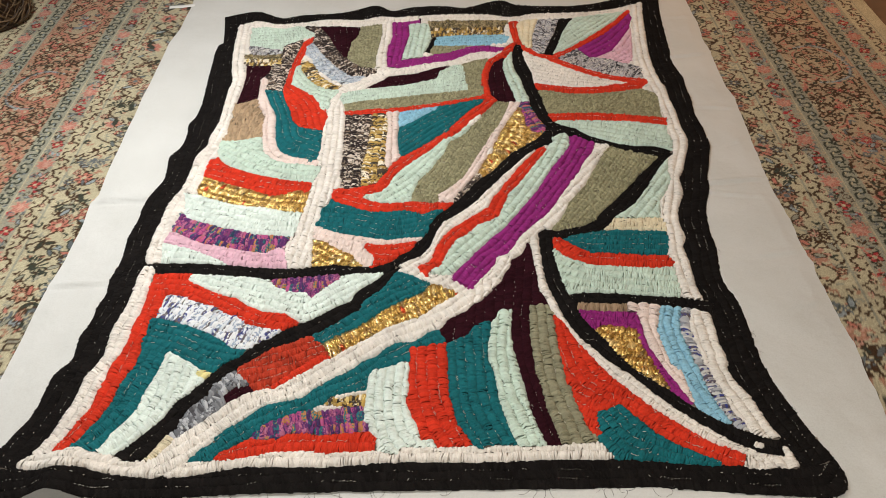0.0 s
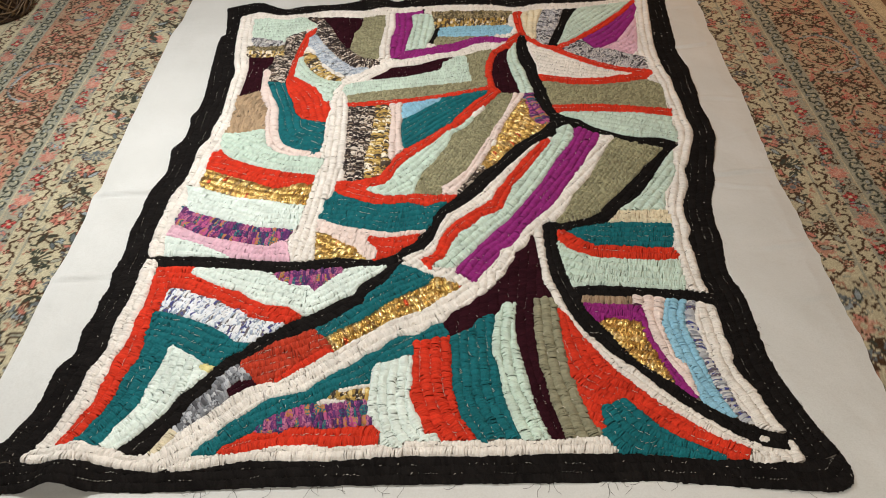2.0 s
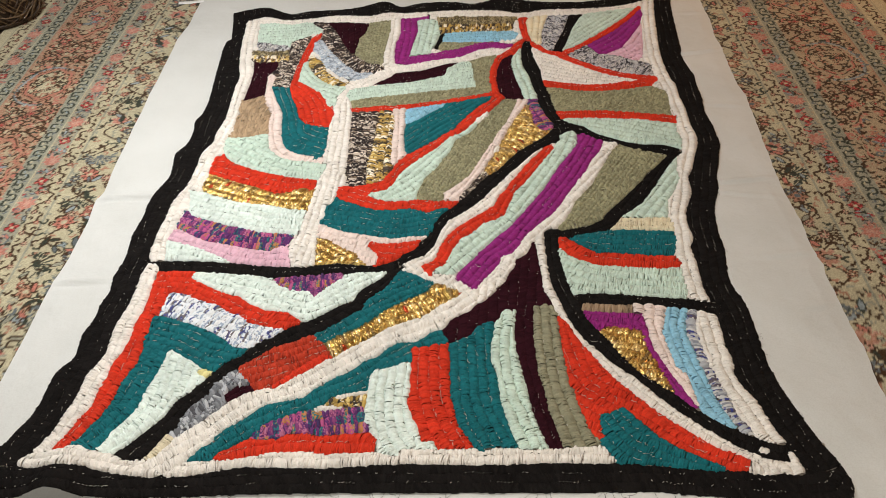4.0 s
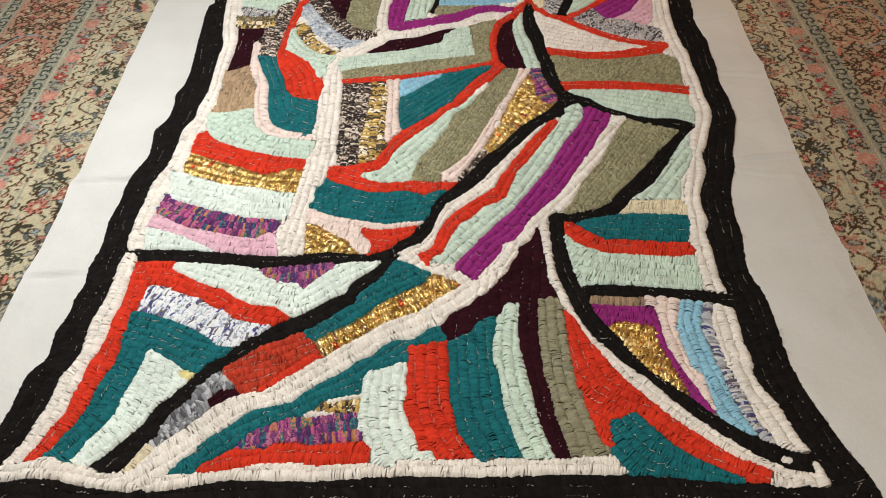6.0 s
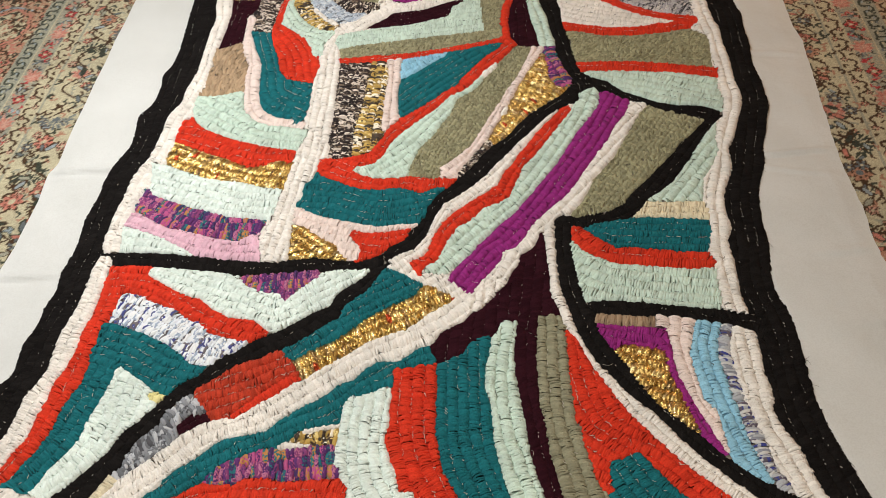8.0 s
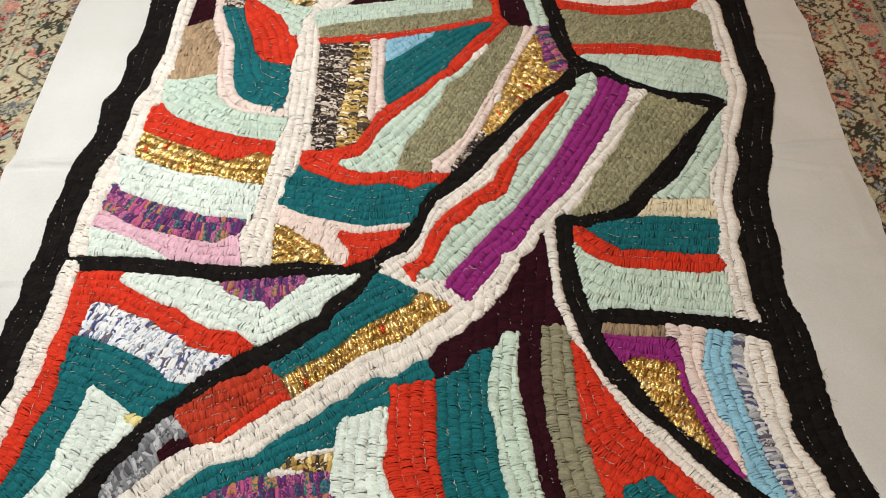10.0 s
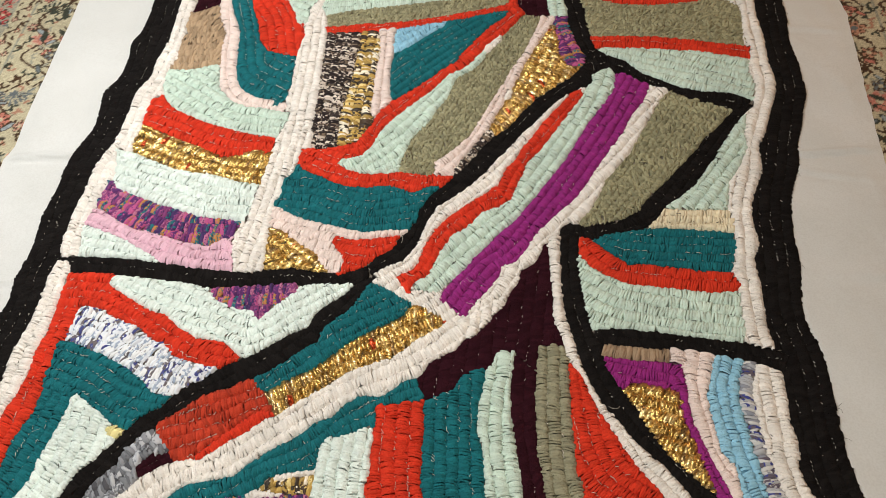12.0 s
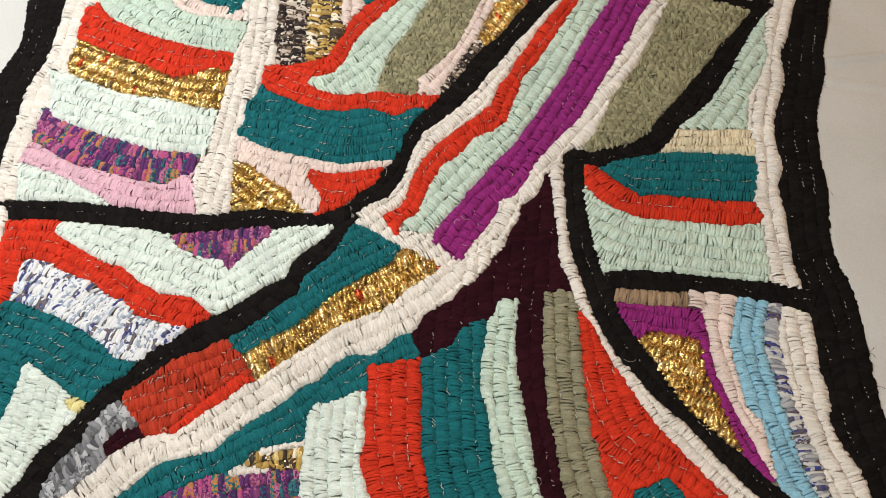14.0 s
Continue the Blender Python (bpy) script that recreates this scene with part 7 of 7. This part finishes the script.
            rosette(u0, v, r.uniform(0.024, 0.034), pick("coral", "salmon", "coral"), pick("brown", "pink"), pick("cream", "slate"), 7)
            for _ in range(9):
                leaf(u0 + r.uniform(-0.06, 0.05), v + r.uniform(-0.12, 0.12), r.uniform(0.010, 0.020), r.uniform(0, 3.14), pick("slate", "sky", "mist", "coral", "green"), pick("brown", "green"))
            for _ in range(3):
                rosette(u0 + r.uniform(-0.06, 0.045), v + r.uniform(-0.12, 0.12), r.uniform(0.011, 0.019), pick("coral", "pink", "slate", "salmon"), "brown", "cream", 5)
    # narrow guards with a winding brown vine
    for centre in (1.118, 1.619):
        vs = np.arange(v0 - 0.1, v1 + 0.1, 0.0105)
        wind = [(centre + 0.0145 * math.sin(v * 6.283 / 0.092) + 0.006 * math.sin(v * 6.283 / 0.0307 + 1), v) for v in vs]
        stem(wind, 0.0060, "brown")
        for n, v in enumerate(np.arange(v0, v1, 0.046)):
            sgn = 1 if n % 2 else -1
            rosette(centre - sgn * 0.012, v, 0.0095, "pink" if n % 3 else "coral", "brown", "cream", 5)
            curl(centre + sgn * 0.014, v + 0.018, 0.006, "brown", 0.0030)
    # flower borders: small crimson and large coral heads in turn, scrolls between
    for centre in (1.168, 1.553):
        paint(np.abs(a - centre) < 0.026, "mist", 0.55)
        for n, v in enumerate(np.arange(1.365 - 26 * 0.1065, v1 + 0.1, 0.1065)):
            for _ in range(13):
                curl(centre + r.uniform(-0.024, 0.024), v + 0.053 + r.uniform(-0.030, 0.030), r.uniform(0.005, 0.009), pick("green", "brown", "slate", "crimson", "brown", "coral"), 0.0026)
            for _ in range(3):
                leaf(centre + r.uniform(-0.02, 0.02), v + 0.053 + r.uniform(-0.03, 0.03), r.uniform(0.008, 0.013), r.uniform(0, 3.14), pick("sky", "coral", "pink", "mist"), pick("brown", "slate"))
            if n % 2:
                rosette(centre + r.uniform(-0.004, 0.004), v, 0.026, "coral", "pink", "pink", 8)
                leaf(centre, v, 0.017, r.uniform(0, 3.14), "pink", None, 0.5)
            else:
                rosette(centre + r.uniform(-0.004, 0.004), v, 0.020, "crimson", "brown", "cream", 4)
                for b in (0.8, 2.4, 3.9, 5.5):
                    stamp(centre + 0.011 * math.cos(b), v + 0.011 * math.sin(b), 0.006, lambda dx, dy: dx * dx + dy * dy < 0.0036**2, "coral")
    # grey-green guards with a dark running meander
    for centre in (1.230, 1.498):
        vs = np.arange(v0 - 0.1, v1 + 0.1, 0.0050)
        stem([(centre + 0.0145 * math.sin(v * 6.283 / 0.050) + 0.002 * math.sin(v * 71), v - 0.0062 * math.sin(v * 12.566 / 0.050)) for v in vs], 0.0060, "green", 0.06)
        for v in np.arange(v0, v1, 0.050):
            for du, dv in ((-0.012, 0.015), (0.012, 0.046)):
                leaf(centre - du * 0.5, v + dv, 0.007, 1.2, pick("sky", "cream", "cream"), None, 0.5)
                curl(centre + du * 0.9, v + dv * 0.8 + 0.006, 0.0052, pick("green", "green", "slate"), 0.0022)
    # the wide salmon border: scrolls all over, two kinds of medallion in turn
    for u, v in scatter(1.266, 1.465, 0.0200, 0.05):
        if r.random() < 0.36:
            leaf(u, v, r.uniform(0.009, 0.015), r.uniform(0, 3.14), pick("cream", "coral", "sand", "cream"), None, 0.55)
        curl(u, v, r.uniform(0.0070, 0.0125), pick("brown", "brown", "brown", "brown", "brown", "green", "coral"), 0.0034)
    for n, v in enumerate(np.arange(1.09 - 6 * 0.49, v1 + 0.3, 0.49)):
        u, open_kind = 1.357, n % 2 == 0
        lobed = 0.05 if open_kind else 0.10
        round_ = lambda dx, dy: np.hypot(dx / 0.066, dy / (0.088 if open_kind else 0.120)) / (1 + lobed * np.cos(8 * np.arctan2(dy, dx)))  # noqa: E731
        broken = lambda dx, dy, k, p: np.sin(k * np.arctan2(dy, dx) + 3 * np.sin(90 * dx + 70 * dy) + p) > -0.45  # noqa: E731
        # medallion grounds turn to sand on the right, again for its light
        stamp(u, v, 0.20, lambda dx, dy: round_(dx, dy) < 1.28, "salmon" if sx < 0 else "sand")
        stamp(u, v, 0.20, lambda dx, dy: (np.abs(round_(dx, dy) - 1.18) < 0.035) & broken(dx, dy, 19, n), "brown")
        stamp(u, v, 0.20, lambda dx, dy: (np.abs(round_(dx, dy) - 1.09) < 0.05) & broken(dx, dy, 7, 2 * n), "coral")
        stamp(u, v, 0.20, lambda dx, dy: round_(dx, dy) < 0.98, "cream" if open_kind and sx < 0 else "sand")
        stamp(u, v, 0.20, lambda dx, dy: (np.abs(round_(dx, dy) - 0.96) < 0.045) & broken(dx, dy, 15, 3 * n), "brown")
        for _ in range(64):
            b, q = r.uniform(0, 6.28), 0.064 * math.sqrt(r.random())
            curl(u + q * math.cos(b), v + (1.3 if open_kind else 1.75) * q * math.sin(b), r.uniform(0.006, 0.010), pick("brown", "brown", "brown", "salmon", "green") if open_kind else pick("brown", "brown", "slate", "coral", "salmon"), 0.0031)
        if not open_kind:
            for _ in range(16):
                b, q = r.uniform(0, 6.28), r.uniform(0.01, 0.045)
                leaf(u + q * math.cos(b), v + 1.3 * q * math.sin(b), r.uniform(0.010, 0.016), r.uniform(0, 3.14), pick("sky", "slate", "sky", "coral"), pick("slate", "brown"))
            rosette(u - 0.012, v + 0.006, 0.017, "crimson", "coral", "cream", 6)
        else:
            for _ in range(5):
                b, q = r.uniform(0, 6.28), r.uniform(0.015, 0.05)
                rosette(u + q * math.cos(b), v + q * math.sin(b), r.uniform(0.008, 0.012), pick("coral", "cream", "sand"), "brown", "salmon", 5)
            # two hooked blue-grey ribbons that meet at a point on the outer side
            upper = [(u - 0.052, v + 0.094), (u + 0.012, v + 0.112), (u + 0.062, v + 0.080), (u + 0.090, v + 0.020)]
            lower = [(u + 0.090, v + 0.020), (u + 0.096, v - 0.05), (u + 0.073, v - 0.108), (u + 0.020, v - 0.138), (u - 0.030, v - 0.140)]
            for line in (upper, lower):
                stem([(p + 0.0055, q + 0.002) for p, q in line], 0.0058, "slate", 0.4)
                stem(line, 0.0072, "sky", 0.55)
            for p, q in upper + lower:
                leaf(p + 0.013, q, 0.010, r.uniform(0, 3.14), pick("slate", "green", "sky"), None, 0.5)
        for s_ in (-1, 1):
            stem([(u + 0.09 * s_, v + 0.14), (u + 0.04 * s_, v + 0.19), (u + 0.085 * s_, v + 0.235), (u + 0.02 * s_, v + 0.28), (u - 0.05 * s_, v + 0.33)], 0.0060, "brown")
        for _ in range(6):
            rosette(r.uniform(1.28, 1.45), v + 0.245 + r.uniform(-0.08, 0.08), r.uniform(0.010, 0.017), pick("cream", "coral", "coral", "sand"), "brown", "crimson", 5)
    # wool bleeds a little from knot to knot, and the dye lots differ
    pad = np.pad(dye, ((1, 1), (1, 1), (0, 0)), "edge")
    round_about = (pad[:-2, 1:-1] + pad[2:, 1:-1] + pad[1:-1, :-2] + pad[1:-1, 2:]) / 4
    dye = 0.9 * dye + 0.1 * round_about
    lots = 1 + 0.05 * np.sin(gy * 19)[:, None] + 0.04 * np.sin(gy * 47 + 1)[:, None]
    return dye * lots[..., None] * r.uniform(0.76, 1.14, x.shape)[..., None]


def carpet_sheet():
    """One sheet: fine knots where they lie open, wide meshes under the cloth, turned down at the edges."""
    left = -np.arange(0.91, 1.70, KNOT)[::-1]
    right = np.arange(0.91, 1.70, KNOT)
    xs = np.r_[left, np.linspace(-0.89, 0.89, 20), right]
    fine = np.r_[np.arange(-1.75, -0.3, 4 * KNOT), np.arange(-0.3, 0.0, 2 * KNOT), np.arange(0.0, 1.95, KNOT), np.arange(1.95, 3.05, 4 * KNOT)]
    ys = np.r_[-1.80, -1.78, fine, 3.08, 3.10]
    x, y = np.meshgrid(xs, ys)
    z = np.random.default_rng(4).uniform(-0.0012, 0.0, x.shape)
    z[[0, -1]] = z[:, [0, -1]] = -0.0115
    dye = np.full((*x.shape, 3), DYE["cream"])
    dye[2:-2, : len(left)] = weave(left, fine, 3)
    dye[2:-2, -len(right) :] = weave(right, fine, 9)
    me = mesh_of("oriental_carpet", np.stack([x, y, z], -1), grid_faces(*x.shape), WOOL)
    at = me.attributes.new("dye", "FLOAT_COLOR", "POINT")
    at.data.foreach_set("color", np.concatenate([dye.clip(0, 1), np.ones((*x.shape, 1))], -1).astype(np.float32).ravel())
    return me


carpet = new("oriental_carpet", carpet_sheet())
carpet.matrix_world = pose(0.017, 0, 0, 0, 0, 2.12)
tagged(carpet, "floral oriental carpet with cream field and salmon borders on the floor", "carpet")


# ---- small things ----
def tube(points, radius, sides=6, closed=False):
    """Corners and faces of a round strand along points."""
    p = np.asarray(points, float)
    t = np.roll(p, -1, 0) - np.roll(p, 1, 0) if closed else np.gradient(p, axis=0)
    t /= np.linalg.norm(t, axis=1)[:, None] + 1e-9
    up = np.where(np.abs(t[:, 2:]) > 0.9, [[1.0, 0, 0]], [[0, 0, 1.0]])
    a = np.cross(t, up)
    a /= np.linalg.norm(a, axis=1)[:, None] + 1e-9
    b = np.cross(t, a)
    ang = np.linspace(0, 2 * np.pi, sides, endpoint=False)
    rad = np.broadcast_to(np.asarray(radius, float), (len(p),))[:, None, None]
    v = p[:, None] + rad * (np.cos(ang)[None, :, None] * a[:, None] + np.sin(ang)[None, :, None] * b[:, None])
    n = len(p)
    i = np.arange(n if closed else n - 1)[:, None] * sides
    k = np.arange(sides)[None]
    j = (i + sides) % (n * sides)
    f = np.stack([i + k, i + (k + 1) % sides, j + (k + 1) % sides, j + k], -1)
    return v.reshape(-1, 3), f.reshape(-1, 4)


def wicker_basket(x, y):
    """A round basket: a dark lining, twigs laid over one another at random, a base ring and a braided rim."""
    ob = new("wicker_basket")
    ob.location = (x, y, 0.0)
    tagged(ob, "round brown basket of randomly crossed twigs on the carpet edge", "basket")
    radius, tall = 0.148, 0.30
    flare = lambda z: radius * (0.90 + 0.22 * min(1.0, z / tall) ** 0.6 - 0.10 * max(0.0, 1 - z / 0.03))  # noqa: E731
    ring = lambda z, grow=0.0: [((flare(z) + grow) * math.cos(b), (flare(z) + grow) * math.sin(b), z) for b in np.linspace(0, 2 * math.pi, 88, endpoint=False)]  # noqa: E731
    inner = np.array([ring(z, -0.006) for z in np.linspace(0.004, tall, 12)])
    shell = np.concatenate([inner, inner[:, :1]], 1)
    part("lining", mesh_of("lining", shell, grid_faces(12, 89), WICKER), ob, "dark inner wall")
    disc = np.array([[(q * math.cos(b), q * math.sin(b), 0.004) for b in np.linspace(0, 2 * math.pi, 49)] for q in np.linspace(0.001, radius * 0.86, 6)])
    part("bottom", mesh_of("bottom", disc, grid_faces(6, 49), WICKER), ob)
    pick = random.Random(5)
    for n in range(420):  # twigs bent round the wall and crossing one another at all angles
        b0, z0 = pick.uniform(0, 2 * math.pi), pick.uniform(0.006, tall - 0.01)
        reach, rise, bow = pick.uniform(0.35, 1.0), pick.choice((-1, 1)) * pick.uniform(0.02, 0.20), pick.uniform(-0.02, 0.02)
        out = pick.uniform(0.000, 0.012)
        line = []
        for q in np.linspace(-0.5, 0.5, 12):
            z = min(max(z0 + rise * q + bow * math.cos(3.1 * q), 0.005), tall)
            b = b0 + reach * q
            grow = out + 0.003 * math.sin(17 * q + n)
            line.append(((flare(z) + grow) * math.cos(b), (flare(z) + grow) * math.sin(b), z))
        part("twig", mesh_of("twig", *tube(line, pick.uniform(0.0018, 0.0034), 5), PALE_WICKER if n % 3 else WICKER), ob)
    for z in (0.006, 0.014):
        part("base_ring", mesh_of("base_ring", *tube(ring(z, 0.006), 0.0055, 6, True), WICKER), ob)
    for k in (0, 1):
        braid = [((flare(tall) + 0.006 * math.cos(14 * b + math.pi * k)) * math.cos(b), (flare(tall) + 0.006 * math.cos(14 * b + math.pi * k)) * math.sin(b), tall + 0.006 * math.sin(14 * b + math.pi * k)) for b in np.linspace(0, 2 * math.pi, 160, endpoint=False)]
        part("rim", mesh_of("rim", *tube(braid, 0.007, 6, True), WICKER), ob)
    return ob


wicker_basket(-1.785, 1.575)

# a small white label that peeps out from under the sheet
label_grid = np.zeros((4, 13, 3))
label_grid[..., 0], label_grid[..., 1] = np.meshgrid(np.linspace(-0.055, 0.055, 13), np.linspace(-0.012, 0.012, 4))
label_grid[..., 2] = 0.0012 + 0.0025 * np.clip(-label_grid[..., 0] / 0.055, 0, 1) ** 2
under = label_grid - (0, 0, 0.0007)
tag_verts = np.vstack([label_grid.reshape(-1, 3), under.reshape(-1, 3)])
around = np.r_[np.arange(13), np.arange(1, 4) * 13 + 12, 39 + np.arange(11, -1, -1), np.arange(2, 0, -1) * 13]
tag_faces = np.vstack([grid_faces(4, 13), np.stack([around, around + 52, np.roll(around, -1) + 52, np.roll(around, -1)], -1)])
tag = new("fabric_label", mesh_of("fabric_label", tag_verts, tag_faces, PAPER))
tag.matrix_world = pose(-1.035, 1.665, 0.0006, 0, 0, 12)
tagged(tag, "small white fabric label lying on the carpet beside the sheet", "label")

# loose ends of thread: dark ones along the lower edge, pale ones on the rug
loose = np.random.default_rng(21)


def wisp(x, y, z, size, thick, material, turn=None):
    turn = loose.uniform(0, 6.28) if turn is None else turn
    s = np.linspace(0, 1, 12)
    bend, curl_ = loose.uniform(-2.6, 2.6), loose.uniform(-0.4, 0.4)
    ang = turn + bend * s + curl_ * np.sin(9 * s)
    px = x + np.cumsum(np.cos(ang)) * size / 12
    py = y + np.cumsum(np.sin(ang)) * size / 12
    pz = z + 0.004 * np.sin(np.pi * s) * loose.uniform(0.2, 1.2)
    part("loose_thread", mesh_of("loose_thread", *tube(np.c_[px, py, pz], thick, 4), material), rug)


low_edge = eased(OUTER_BOTTOM, 0.022)
for _ in range(22):  # they hang in small tangles
    k = int(loose.integers(len(low_edge) // 4, len(low_edge) - 16))
    for _ in range(int(loose.integers(1, 5))):
        q = k + int(loose.integers(-5, 6))
        wisp(low_edge[q, 0], low_edge[q, 1] + 0.004, 0.0045, loose.uniform(0.012, 0.046), 0.00034, DARK_THREAD, loose.uniform(-2.5, -0.6))
right_edge = eased(OUTER_RIGHT, 0.022)
for _ in range(14):
    k = int(loose.integers(10, len(right_edge) - 10))
    wisp(right_edge[k, 0] - 0.004, right_edge[k, 1], 0.006, loose.uniform(0.010, 0.022), 0.00030, DARK_THREAD, loose.uniform(-0.8, 0.8))
for x, y in ((-0.325, 1.560), (-0.232, 1.582), (0.838, 0.95)):
    wisp(x, y - 0.006, 0.010, 0.013, 0.0034, CLOTHS["black"], loose.uniform(1.2, 1.9))
for _ in range(60):
    x, y = loose.uniform(-0.72, 0.72), loose.uniform(-0.5, 1.45)
    wisp(x, y, float(lie(x, y)) + 0.0105, loose.uniform(0.008, 0.030), 0.00028, LIGHT_THREAD)
